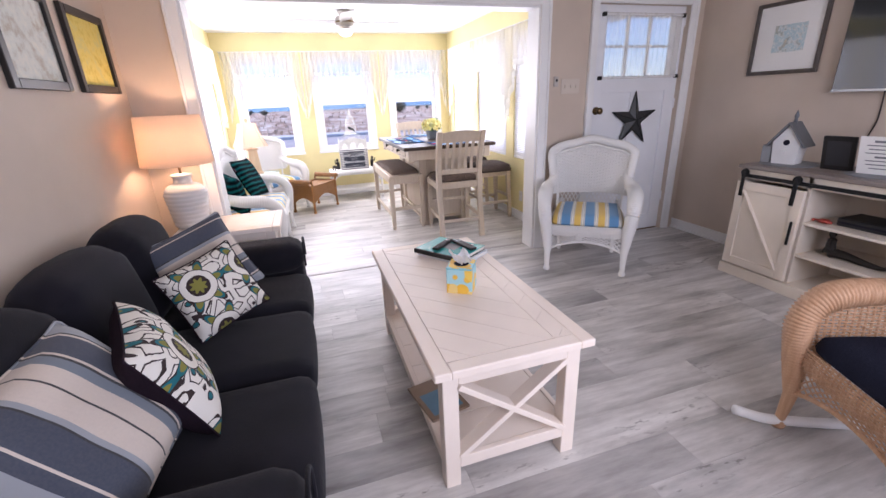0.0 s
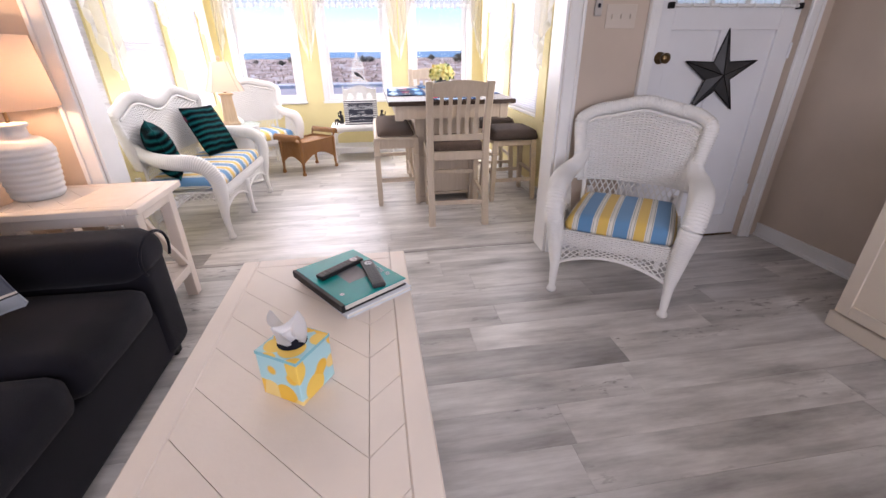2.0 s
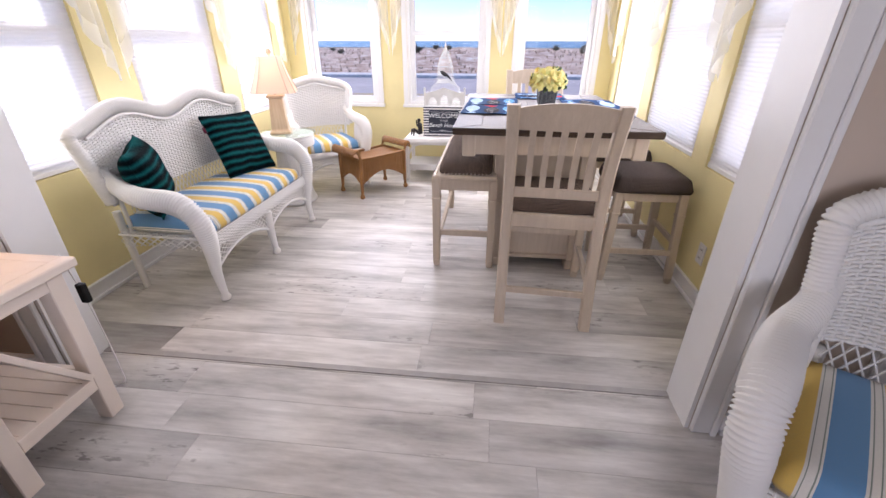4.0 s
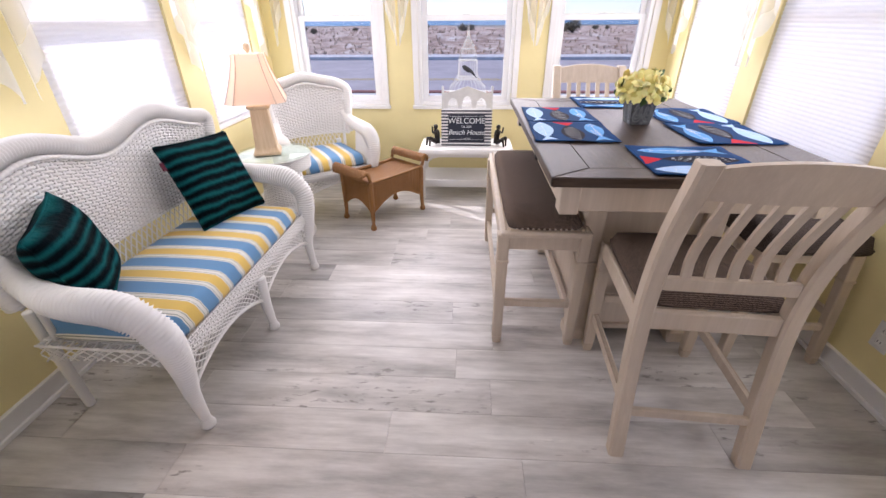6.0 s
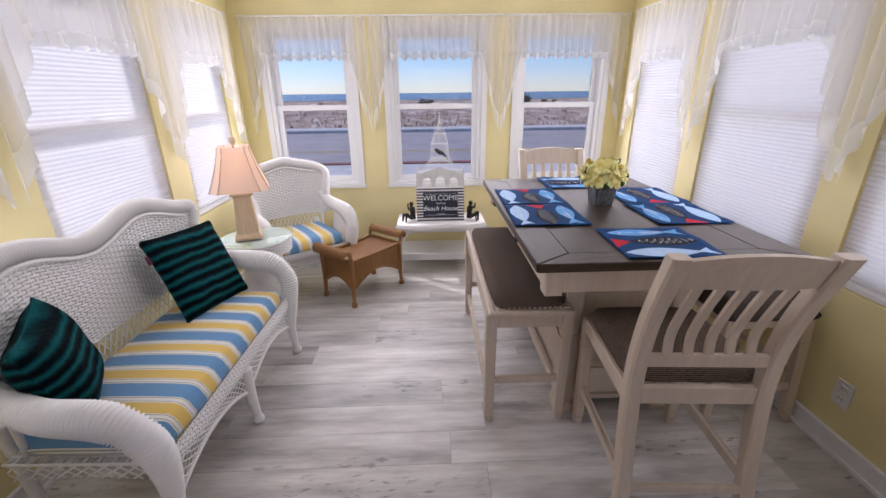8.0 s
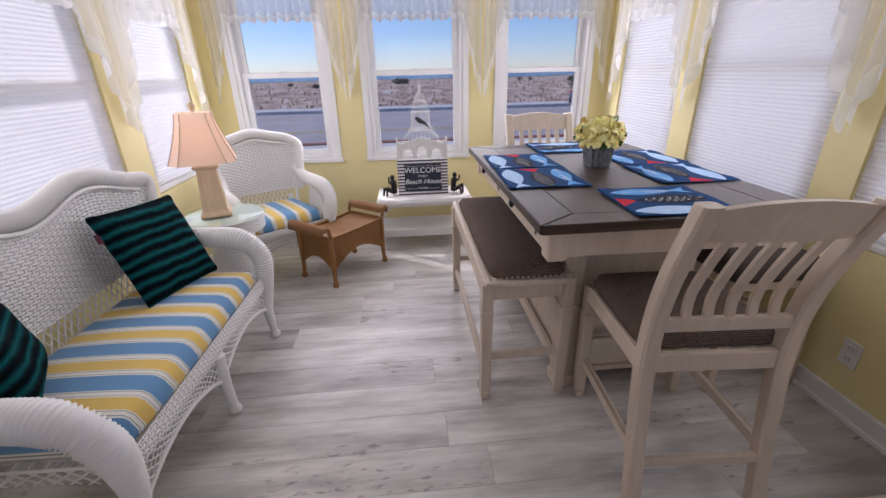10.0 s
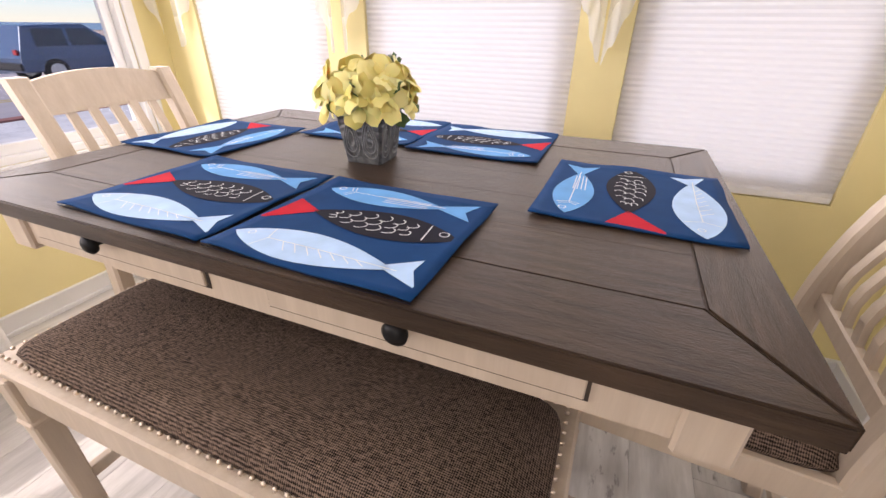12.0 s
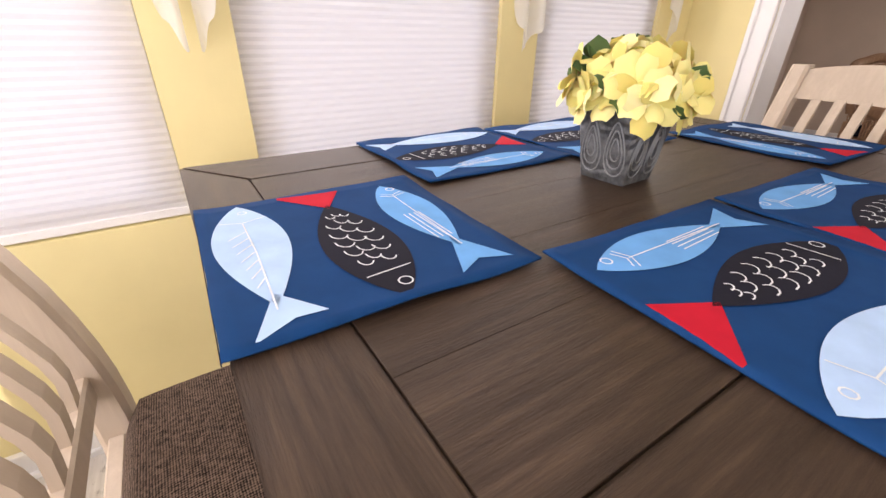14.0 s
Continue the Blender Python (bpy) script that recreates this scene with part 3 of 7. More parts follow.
# ---- outdoors ----
GZ = -0.55
sand = Mat("sandy_ground", (0.32, 0.27, 0.22), 0.95)
v = sand.coords()
sand.base(sand.ramp(sand.noise(v, 0.6, 8), [(0.3, (0.22, 0.18, 0.14)), (0.7, (0.42, 0.37, 0.31))])).bump(sand.noise(v, 5, 6), 0.5, 0.05)
SAND = sand.m
asph = Mat("grey_asphalt", (0.16, 0.155, 0.15), 0.9)
v = asph.coords()
asph.base(asph.ramp(asph.noise(v, 0.8, 8), [(0.3, (0.38, 0.345, 0.345)), (0.7, (0.48, 0.44, 0.435))])).bump(asph.noise(v, 60, 3), 0.2, 0.01)
ASPHALT = asph.m
CONCRETE = painted("pale_concrete", (0.70, 0.68, 0.65), 0.9, 0.1)
BRICK = painted("red_brick_edging", (0.33, 0.13, 0.10), 0.9, 0.15)
LINE_Y = plain("yellow_road_paint", (0.55, 0.40, 0.08), 0.8)
SEA = Mat("sea_water", (0.05, 0.12, 0.18), 0.25)
SEA.bump(SEA.noise(SEA.coords("Object", (0.05, 0.3, 1)), 1.0, 5), 0.6, 0.5)
SEA = SEA.m

fixed(part("ground", boxes(((-2500, -1500, GZ - 0.3), (2500, 2500, GZ - 0.02))), SAND), "sandy ground reaching to the horizon", "ground")
fixed(part("road", boxes(((-400, 15.3, GZ - 0.02), (400, 26.5, GZ + 0.0))), ASPHALT), "grey asphalt street before the house", "road")
for y in (18.5, 18.8):
    fixed(part("road_line", boxes(((-400, y, GZ), (400, y + 0.1, GZ + 0.004))), LINE_Y), "yellow painted centre line", "road marking")
fixed(part("kerb", boxes(((-400, 26.5, GZ - 0.02), (400, 26.75, GZ + 0.15)), bevel=0.02), CONCRETE), "pale concrete kerb across the street", "kerb")
fixed(part("pavement", boxes(((-400, 26.75, GZ - 0.02), (400, 28.4, GZ + 0.13))), CONCRETE), "pale concrete pavement across the street", "pavement")
fixed(part("pavement_near", boxes(((-400, 12.6, GZ - 0.02), (400, 14.95, GZ + 0.10))), CONCRETE), "pale concrete pavement before the house", "pavement")
fixed(part("brick_edging", boxes(((-400, 14.95, GZ - 0.02), (400, 15.3, GZ + 0.13)), bevel=0.02), BRICK), "red brick edging along the street", "kerb")
fixed(part("water", boxes(((-2500, 140, GZ - 0.02), (2500, 2600, GZ + 0.02))), SEA), "blue sea out to the horizon", "sea")


def dune_height(x, y):
    h = 0.85 + 0.25 * noise.noise((x * 0.05, y * 0.06, 1)) + 0.25 * noise.noise((x * 0.17, y * 0.2, 5)) + 0.12 * noise.noise((x * 0.7, y * 0.7, 9))
    e = min(1, max(0, (y - 28.6) / 8.0)) * min(1, max(0, (92 - y) / 22.0))
    return GZ - 0.06 + max(0.0, h) * e ** 0.8


DUNE = Mat("dune_grass_and_sand", (0.3, 0.24, 0.17), 0.95)
v = DUNE.coords()
DUNE.base(DUNE.ramp(DUNE.noise(v, 0.9, 9, 0.75), [(0.3, (0.22, 0.17, 0.12)), (0.46, (0.52, 0.36, 0.27)), (0.55, (0.68, 0.54, 0.43)), (0.66, (0.86, 0.81, 0.73))]))
DUNE.bump(DUNE.noise(v, 3.0, 8, 0.7), 0.8, 0.2)
gx, gy = 170, 60
dune = cloth("dune", lambda u, w: (lambda x, y: (x, y, dune_height(x, y)))(-75 + 150 * u, 24 + 68 * w), gx, gy, DUNE.m)
fixed(dune, "low sand dune covered in dry beach grass", "dune")

# dry grass tufts and shrubs on the dune
rnd = random.Random(5)
GRASS = plain("dry_beach_grass", (0.70, 0.54, 0.40), 0.9)
V, F = [], []
for i in range(2400):
    y = 29.5 + 38 * rnd.random() ** 1.7
    x = rnd.uniform(-0.62, 0.62) * (y + 12)
    z = dune_height(x, y)
    s = rnd.uniform(0.06, 0.22)
    for q in range(5):
        a = rnd.uniform(0, 6.3)
        r = s * rnd.uniform(0.2, 0.8)
        w = 0.05
        b = len(V)
        V += [(x + w * math.cos(a + 1.57), y + w * math.sin(a + 1.57), z - 0.03), (x - w * math.cos(a + 1.57), y - w * math.sin(a + 1.57), z - 0.03),
              (x + r * math.cos(a), y + r * math.sin(a), z + s)]
        F.append((b, b + 1, b + 2))
raw("dune_grass", V, F, GRASS, smooth=False)
tagged(bpy.data.objects["dune_grass"], "dry tan beach grass on the dune", "grass", kind="stuff")


def shrub(at, size, seed, material):
    """A low leafless-looking shrub: forked stems and many small leaves."""
    r = random.Random(seed)
    root = thing("dune_shrub", "low dark scrubby shrub on the dune", "shrub", "dune shrubs", m=pose(*at))
    lines, rads, tips = [], [], []
    for i in range(22):
        a, ln = r.uniform(0, 6.3), size * r.uniform(0.5, 1.0)
        lean = r.uniform(0.3, 1.0)
        tip = Vector((math.cos(a) * ln * lean, math.sin(a) * ln * lean, ln * (1.25 - lean * 0.7)))
        mid = tip * 0.5 + Vector((r.uniform(-.1, .1), r.uniform(-.1, .1), 0.1)) * size
        lines.append([tuple(q) for q in smooth_path([(0, 0, -0.05), mid, tip], 6)])
        rads.append(np.linspace(0.03, 0.008, 6) * size)
        tips += [tip, mid, (tip + mid) / 2]
    Vv, Ff = tubes(lines, rads, 4)
    raw("stems", Vv, Ff, SHRUB_WOOD, root)
    LV, LF = [], []
    for t in tips:
        for q in range(16):
            c = t + Vector((r.gauss(0, .13), r.gauss(0, .13), r.gauss(0, .1))) * size
            s = 0.06 * size * r.uniform(.6, 1.5)
            d1, d2 = Vector((r.gauss(0, 1), r.gauss(0, 1), r.gauss(0, 1))).normalized() * s, Vector((r.gauss(0, 1), r.gauss(0, 1), r.gauss(0, 1))).normalized() * s
            b = len(LV)
            LV += [tuple(c - d1), tuple(c + d2), tuple(c + d1), tuple(c - d2)]
            LF.append((b, b + 1, b + 2, b + 3))
    raw("leaves", LV, LF, material, root, smooth=False)


SHRUB_WOOD = plain("shrub_bark", (0.10, 0.08, 0.065), 0.9)
SHRUB_LEAF = plain("shrub_leaves", (0.16, 0.14, 0.09), 0.8)
for i in range(26):
    y = rnd.uniform(33, 62)
    x = rnd.uniform(-0.55, 0.6) * y
    shrub((x, y, dune_height(x, y)), rnd.uniform(0.3, 0.6), i, SHRUB_LEAF)
for i, (x, y, s) in enumerate(((9.0, 42, 1.0), (0.6, 44, 0.6), (-6.0, 42, 0.8), (1.9, 13.9, 0.5), (-3.6, 14.0, 0.4))):
    shrub((x, y, dune_height(x, y) if y > 24 else GZ + 0.1), s, 60 + i, SHRUB_LEAF)

# ---- dining set ----
def weave_mat(name, dark, light, scale=300):
    m = Mat(name, light, 0.9)
    v = m.coords("Object")
    w1 = m.n("TexWave", Scale=scale / 6.0, Distortion=1.5, Detail=2.0)
    m.link(v, w1.inputs["Vector"])
    w2 = m.n("TexWave", Scale=scale / 6.0, Distortion=1.5, Detail=2.0)
    w2.bands_direction = "Y"
    m.link(v, w2.inputs["Vector"])
    chk = m.mix(0.5, w1.outputs["Fac"], w2.outputs["Fac"])
    nz = m.noise(m.coords("Object", (1, 0.3, 1)), 330, 3, 0.7)
    col = m.ramp(m.mix(0.68, chk, nz), [(0.41, dark), (0.60, light)])
    m.base(m.mix(m.math("MULTIPLY", m.noise(v, 6, 3), 0.35), col, dark))
    m.bump(m.mix(0.5, chk, nz), 0.5, 0.004)
    m.b.inputs["Specular IOR Level"].default_value = 0.1
    return m.m


CREAM = wood("antique_cream_paint", (0.48, 0.395, 0.305), (0.62, 0.525, 0.42), 0.5, 2, 1.0, 0.08, 0.05)
DARKTOP = wood("dark_brown_wood", (0.020, 0.011, 0.006), (0.112, 0.072, 0.047), 0.42, 1, 2.4, 0.3, 0.3, 0.22)
DARKTOP_X = wood("dark_brown_wood_across", (0.020, 0.011, 0.006), (0.112, 0.072, 0.047), 0.42, 0, 2.4, 0.3, 0.3, 0.22)
TWEED = weave_mat("brown_tweed", (0.014, 0.010, 0.008), (0.25, 0.18, 0.14), 520)
NAIL = plain("bronze_nailhead", (0.66, 0.56, 0.46), 0.32, 0.9)

# dark colour that paints the shadow in the gaps round the drawers
GAP_SHADE = plain("painted_gap_shade", (0.06, 0.045, 0.035), 0.8)
TX0, TX1, TY0, TY1, TZ = 0.70, 1.71, 4.17, 5.68, 0.915


def dining_table():
    root = thing("dining_table", "counter-height table with dark brown top and cream base", "table", m=pose(1.205, 4.925, 0))
    bx, by, th = 0.145, 0.105, 0.034
    hx, hy = (TX1 - TX0) / 2, (TY1 - TY0) / 2

    def prism(pts, mat, name):
        bm = bmesh.new()
        lo = [bm.verts.new((x, y, TZ - th)) for x, y in pts]
        hi = [bm.verts.new((x, y, TZ)) for x, y in pts]
        bm.faces.new(lo[::-1])
        bm.faces.new(hi)
        for i in range(4):
            j = (i + 1) % 4
            bm.faces.new((lo[i], lo[j], hi[j], hi[i]))
        bmesh.ops.recalc_face_normals(bm, faces=bm.faces)
        bmesh.ops.bevel(bm, geom=bm.edges[:], offset=0.003, segments=2, affect="EDGES")
        part(name, bm, mat, root)
    g = 0.0012
    a, b = hx - bx, hy - by
    prism([(-hx, -hy + g), (-a - g, -b + g), (-a - g, b - g), (-hx, hy - g)], DARKTOP, "border_board")
    prism([(hx, -hy + g), (hx, hy - g), (a + g, b - g), (a + g, -b + g)], DARKTOP, "border_board")
    prism([(-hx + g, -hy), (hx - g, -hy), (a - g, -b - g), (-a + g, -b - g)], DARKTOP_X, "border_board")
    prism([(-hx + g, hy), (-a + g, b + g), (a - g, b + g), (hx - g, hy)], DARKTOP_X, "border_board")
    n = 5
    for i in range(n):
        x0, x1 = -a + 2 * a * i / n, -a + 2 * a * (i + 1) / n
        part("top_plank", boxes(((x0 + 0.0001, -b, TZ - th), (x1 - 0.0001, b, TZ - 0.0005)), bevel=0.0004), DARKTOP, root)
    ix, iy, z0, z1 = hx - 0.055, hy - 0.055, 0.775, TZ - th
    for lo, hi in (((-ix, -iy, z0), (ix, -iy + 0.022, z1)), ((-ix, iy - 0.022, z0), (ix, iy, z1)), ((ix - 0.022, -iy + 0.022, z0), (ix, iy - 0.022, z1)), ((-ix + 0.004, -iy + 0.022, z0), (-ix + 0.022, iy - 0.022, z1))):
        part("apron", boxes((lo, hi), bevel=0.002), CREAM, root)
    for sx, sy in itertools.product((-1, 1), (-1, 1)):
        cx, cy = sx * (ix - 0.027), sy * (iy - 0.027)
        part("corner_block", boxes(((cx - 0.034, cy - 0.034, z0 - 0.012), (cx + 0.034, cy + 0.034, z1)), bevel=0.005), CREAM, root)
    for cy in (-0.285, 0.358):
        # thin dark sheet behind the drawer, its rim drawn as the gap's shadow
        part("drawer_gap", boxes(((-ix + 0.0022, cy - 0.2555, z0 + 0.0225), (-ix + 0.0045, cy + 0.2555, z1 - 0.0015))), GAP_SHADE, root)
        dr = part("drawer", boxes(((-ix - 0.004, cy - 0.25, z0 + 0.028), (-ix + 0.004, cy + 0.25, z1 - 0.006)), bevel=0.002), CREAM, root)
        k = lathe([(0.008, 0), (0.008, 0.016), (0.018, 0.02), (0.02, 0.028), (0.012, 0.035), (0.001, 0.036)], 16)
        bmesh.ops.rotate(k, verts=k.verts, cent=(0, 0, 0), matrix=Matrix.Rotation(radians(-90), 3, "Y"))
        bmesh.ops.translate(k, verts=k.verts, vec=(-ix - 0.004, cy, (z0 + z1) / 2 + 0.02))
        part("knob", k, BLACK, dr, "round black drawer knob", True)
    # pedestal: four posts with panels on a plinth
    px, py = 0.24, 0.42
    for sx, sy in itertools.product((-1, 1), (-1, 1)):
        bm = boxes(((sx * px - 0.042, sy * py - 0.042, 0.05), (sx * px + 0.042, sy * py + 0.042, z1)), bevel=0.005)
        box(bm, (sx * px - 0.05, sy * py - 0.05, 0), (sx * px + 0.05, sy * py + 0.05, 0.06), 0.006)
        box(bm, (sx * px - 0.048, sy * py - 0.048, 0.42), (sx * px + 0.048, sy * py + 0.048, 0.435), 0.004)
        part("pedestal_post", bm, CREAM, root)
    for s in (-1, 1):
        part("pedestal_panel", boxes(((-px + 0.042, s * py - 0.01, 0.08), (px - 0.042, s * py + 0.01, z1))), CREAM, root)
        part("pedestal_panel", boxes(((s * px - 0.01, -py + 0.042, 0.08), (s * px + 0.01, py - 0.042, z1))), CREAM, root)
    part("pedestal_base", boxes(((-px - 0.03, -py - 0.03, 0.06), (px + 0.03, py + 0.03, 0.085)), bevel=0.004), CREAM, root)


dining_table()


def pad(w, d, h, edge=0.03, crown=0.02, n=14, bottom=True):
    """An upholstered pad on z = 0, rounded at the rim and slightly crowned."""
    bm = bmesh.new()
    V = []
    for j in range(n + 1):
        for i in range(n + 1):
            u, v = 2 * i / n - 1, 2 * j / n - 1
            e = max(abs(u), abs(v))
            uu = math.copysign(abs(u) ** 0.8, u)
            vv = math.copysign(abs(v) ** 0.8, v)
            rr = 1 - 0.06 * (abs(uu * vv)) ** 6
            z = h * (1 - max(0, (e - 0.72) / 0.28) ** 3 * 0.75) + crown * (1 - u * u) * (1 - v * v)
            V.append(bm.verts.new((uu * w / 2 * rr, vv * d / 2 * rr, z)))
    for j in range(n):
        for i in range(n):
            q = j * (n + 1) + i
            bm.faces.new((V[q], V[q + 1], V[q + n + 2], V[q + n + 1]))
    rim = [V[i] for i in range(n + 1)] + [V[(j + 1) * (n + 1) - 1] for j in range(1, n + 1)] + [V[n * (n + 1) + i] for i in range(n - 1, -1, -1)] + [V[j * (n + 1)] for j in range(n - 1, 0, -1)]
    low = [bm.verts.new((v.co.x * 0.985, v.co.y * 0.985, 0)) for v in rim]
    for i in range(len(rim)):
        j = (i + 1) % len(rim)
        bm.faces.new((rim[j], rim[i], low[i], low[j]))
    bm.faces.new(low)
    bmesh.ops.recalc_face_normals(bm, faces=bm.faces)
    return bm


def turned_leg(root, x, y, h, w=0.05, splay=(0, 0)):
    """A square leg with a collar near the top and a small foot."""
    bm = bmesh.new()
    tx, ty = x - splay[0], y - splay[1]
    P = lambda z: (x + (tx - x) * z / h, y + (ty - y) * z / h, z)
    beam(bm, P(0.045), P(h), w * 0.86, w * 0.86, (0, 1, 0), 0.004, 1.16)
    beam(bm, P(0.0), P(0.045), w * 0.7, w * 0.7, (0, 1, 0), 0.006, 1.3)
    beam(bm, P(h - 0.135), P(h - 0.12), w * 1.12, w * 1.12, (0, 1, 0), 0.004)
    return part("leg", bm, CREAM, root)


def dining_chair(m):
    root = thing("dining_chair", "cream slat-back counter chair with brown tweed seat", "chair", "chairs at the dining table", m=m)
    for s in (-1, 1):
        pts = [(s * 0.212, -0.26, 0), (s * 0.212, -0.205, 0.30), (s * 0.212, -0.175, 0.58), (s * 0.212, -0.205, 0.82), (s * 0.215, -0.30, 1.075)]
        line = smooth_path(pts, 18)
        bm = bmesh.new()
        prev = None
        for i, q in enumerate(line):
            w, d = 0.026, 0.027 if i > 4 else 0.024
            ring = [bm.verts.new((q.x + a * w, q.y + b * d, q.z)) for a, b in ((-.7, -1), (.7, -1), (1, -.7), (1, .7), (.7, 1), (-.7, 1), (-1, .7), (-1, -.7))]
            if prev:
                for k in range(8):
                    bm.faces.new((prev[k], prev[(k + 1) % 8], ring[(k + 1) % 8], ring[k]))
            else:
                bm.faces.new(ring[::-1])
            prev = ring
        bm.faces.new(prev)
        part("back_post", bm, CREAM, root)
        turned_leg(root, s * 0.215, 0.27, 0.56, 0.048)
        bm = bmesh.new()
        beam(bm, (s * 0.213, -0.19, 0.185 + 0.02), (s * 0.214, 0.25, 0.205), 0.02, 0.032, bevel=0.003)
        part("stretcher", bm, CREAM, root)
        part("seat_rail", boxes(((s * 0.225 - 0.011, -0.16, 0.505), (s * 0.225 + 0.011, 0.25, 0.57)), bevel=0.003), CREAM, root)
    part("stretcher", boxes(((-0.19, -0.243, 0.165), (0.19, -0.223, 0.197)), bevel=0.003), CREAM, root)
    part("stretcher", boxes(((-0.19, 0.255, 0.28), (0.19, 0.277, 0.315)), bevel=0.003), CREAM, root)
    part("seat_rail", boxes(((-0.19, 0.25, 0.505), (0.19, 0.275, 0.57)), bevel=0.003), CREAM, root)
    part("seat_rail", boxes(((-0.188, -0.19, 0.505), (0.188, -0.165, 0.57)), bevel=0.003), CREAM, root)
    bm = pad(0.45, 0.45, 0.05, crown=0.022)
    bmesh.ops.translate(bm, verts=bm.verts, vec=(0, 0.062, 0.571))
    part("seat", bm, TWEED, root, "brown tweed seat pad", True)
    # lower rail, slats, arched top rail
    part("back_rail", boxes(((-0.188, -0.198, 0.655), (0.188, -0.176, 0.70)), bevel=0.004), CREAM, root)
    bm = bmesh.new()
    n = 14
    rows = []
    for i in range(n + 1):
        u = 2 * i / n - 1
        yy = 0.018 * (1 - u * u)
        top = 1.062 + 0.022 * (1 - u * u)
        rows.append([bm.verts.new((u * 0.19, -0.272 - yy, 0.972)), bm.verts.new((u * 0.19, -0.250 - yy, 0.972)), bm.verts.new((u * 0.19, -0.285 - yy, top)), bm.verts.new((u * 0.19, -0.307 - yy, top))])
    for p, q in zip(rows, rows[1:]):
        for k in range(4):
            bm.faces.new((p[k], p[(k + 1) % 4], q[(k + 1) % 4], q[k]))
    bm.faces.new(rows[0])
    bm.faces.new(rows[-1][::-1])
    bmesh.ops.recalc_face_normals(bm, faces=bm.faces)
    part("top_rail", bm, CREAM, root)
    for i in range(5):
        x = -0.128 + 0.064 * i
        line = smooth_path([(x, -0.187, 0.695), (x, -0.185, 0.77), (x, -0.225, 0.88), (x, -0.272, 0.98)], 9)
        bm = bmesh.new()
        prev = None
        for q in line:
            ring = [bm.verts.new((q.x + a * 0.0135, q.y + b * 0.006, q.z)) for a, b in ((-1, -1), (1, -1), (1, 1), (-1, 1))]
            if prev:
                for k in range(4):
                    bm.faces.new((prev[k], prev[(k + 1) % 4], ring[(k + 1) % 4], ring[k]))
            prev = ring
        part("slat", bm, CREAM, root)
    return root


chair = dining_chair(pose(1.207, 4.113, 0, 0, 0, -3.5))
copy_thing(chair, pose(1.245, 5.69, 0, 0, 0, 180))


def bench():
    root = thing("bench", "cream counter bench with brown tweed seat and nailhead trim", "bench", "seats along the table", m=pose(0.755, 4.945, 0))
    w, d, h = 0.37, 1.13, 0.585
    for sx, sy in itertools.product((-1, 1), (-1, 1)):
        turned_leg(root, sx * 0.168, sy * 0.515, h, 0.05)
    part("seat_board", boxes(((-w / 2, -d / 2, h), (w / 2, d / 2, h + 0.022)), bevel=0.005), CREAM, root)
    for s in (-1, 1):
        part("seat_rail", boxes(((s * 0.17 - 0.01, -0.49, h - 0.075), (s * 0.17 + 0.01, 0.49, h)), bevel=0.003), CREAM, root)
        part("seat_rail", boxes(((-0.145, s * 0.515 - 0.01, h - 0.075), (0.145, s * 0.515 + 0.01, h)), bevel=0.003), CREAM, root)
        part("stretcher", boxes(((-0.145, s * 0.515 - 0.012, 0.215), (0.145, s * 0.515 + 0.012, 0.25)), bevel=0.003), CREAM, root)
        part("stretcher", boxes(((s * 0.168 - 0.012, -0.49, 0.13), (s * 0.168 + 0.012, 0.49, 0.165)), bevel=0.003), CREAM, root)
    bm = pad(w - 0.05, d - 0.05, 0.045, crown=0.012)
    bmesh.ops.translate(bm, verts=bm.verts, vec=(0, 0, h + 0.022))
    part("seat", bm, TWEED, root, "brown tweed seat pad", True)
    bm = bmesh.new()
    step = 0.022
    a, b = w / 2 - 0.0225, d / 2 - 0.0225
    spots = [(-a + step * i, s * b) for s in (-1, 1) for i in range(int(2 * a / step) + 1)] + [(s * a, -b + step * i) for s in (-1, 1) for i in range(int(2 * b / step) + 1)]
    for x, y in spots:
        r = bmesh.ops.create_icosphere(bm, subdivisions=1, radius=0.0052)["verts"]
        for vv in r:
            vv.co += Vector((x, y, h + 0.030))
    part("nailhead_trim", bm, NAIL, root, "row of small bronze nailheads", True)


bench()


def stool(m):
    root = thing("counter_stool", "cream backless counter stool with brown upholstered seat", "stool", "seats along the table", m=m)
    for sx, sy in itertools.product((-1, 1), (-1, 1)):
        turned_leg(root, sx * 0.196, sy * 0.196, 0.555, 0.046, (sx * 0.025, sy * 0.025))
    for s in (-1, 1):
        part("seat_rail", boxes(((s * 0.168 - 0.01, -0.15, 0.50), (s * 0.168 + 0.01, 0.15, 0.556)), bevel=0.003), CREAM, root)
        part("seat_rail", boxes(((-0.15, s * 0.168 - 0.01, 0.50), (0.15, s * 0.168 + 0.01, 0.556)), bevel=0.003), CREAM, root)
        part("stretcher", boxes(((-0.17, s * 0.188 - 0.01, 0.18), (0.17, s * 0.188 + 0.01, 0.212)), bevel=0.003), CREAM, root)
        part("stretcher", boxes(((s * 0.186 - 0.01, -0.17, 0.24), (s * 0.186 + 0.01, 0.17, 0.272)), bevel=0.003), CREAM, root)
    bm = pad(0.43, 0.43, 0.075, crown=0.02)
    bmesh.ops.translate(bm, verts=bm.verts, vec=(0, 0, 0.556))
    part("seat", bm, STOOL_CLOTH, root, "dark brown padded seat", True)
    return root


STOOL_CLOTH = weave_mat("dark_brown_cloth", (0.035, 0.026, 0.022), (0.105, 0.082, 0.07), 600)
st = stool(pose(1.788, 4.55, 0))
copy_thing(st, pose(1.79, 5.22, 0))

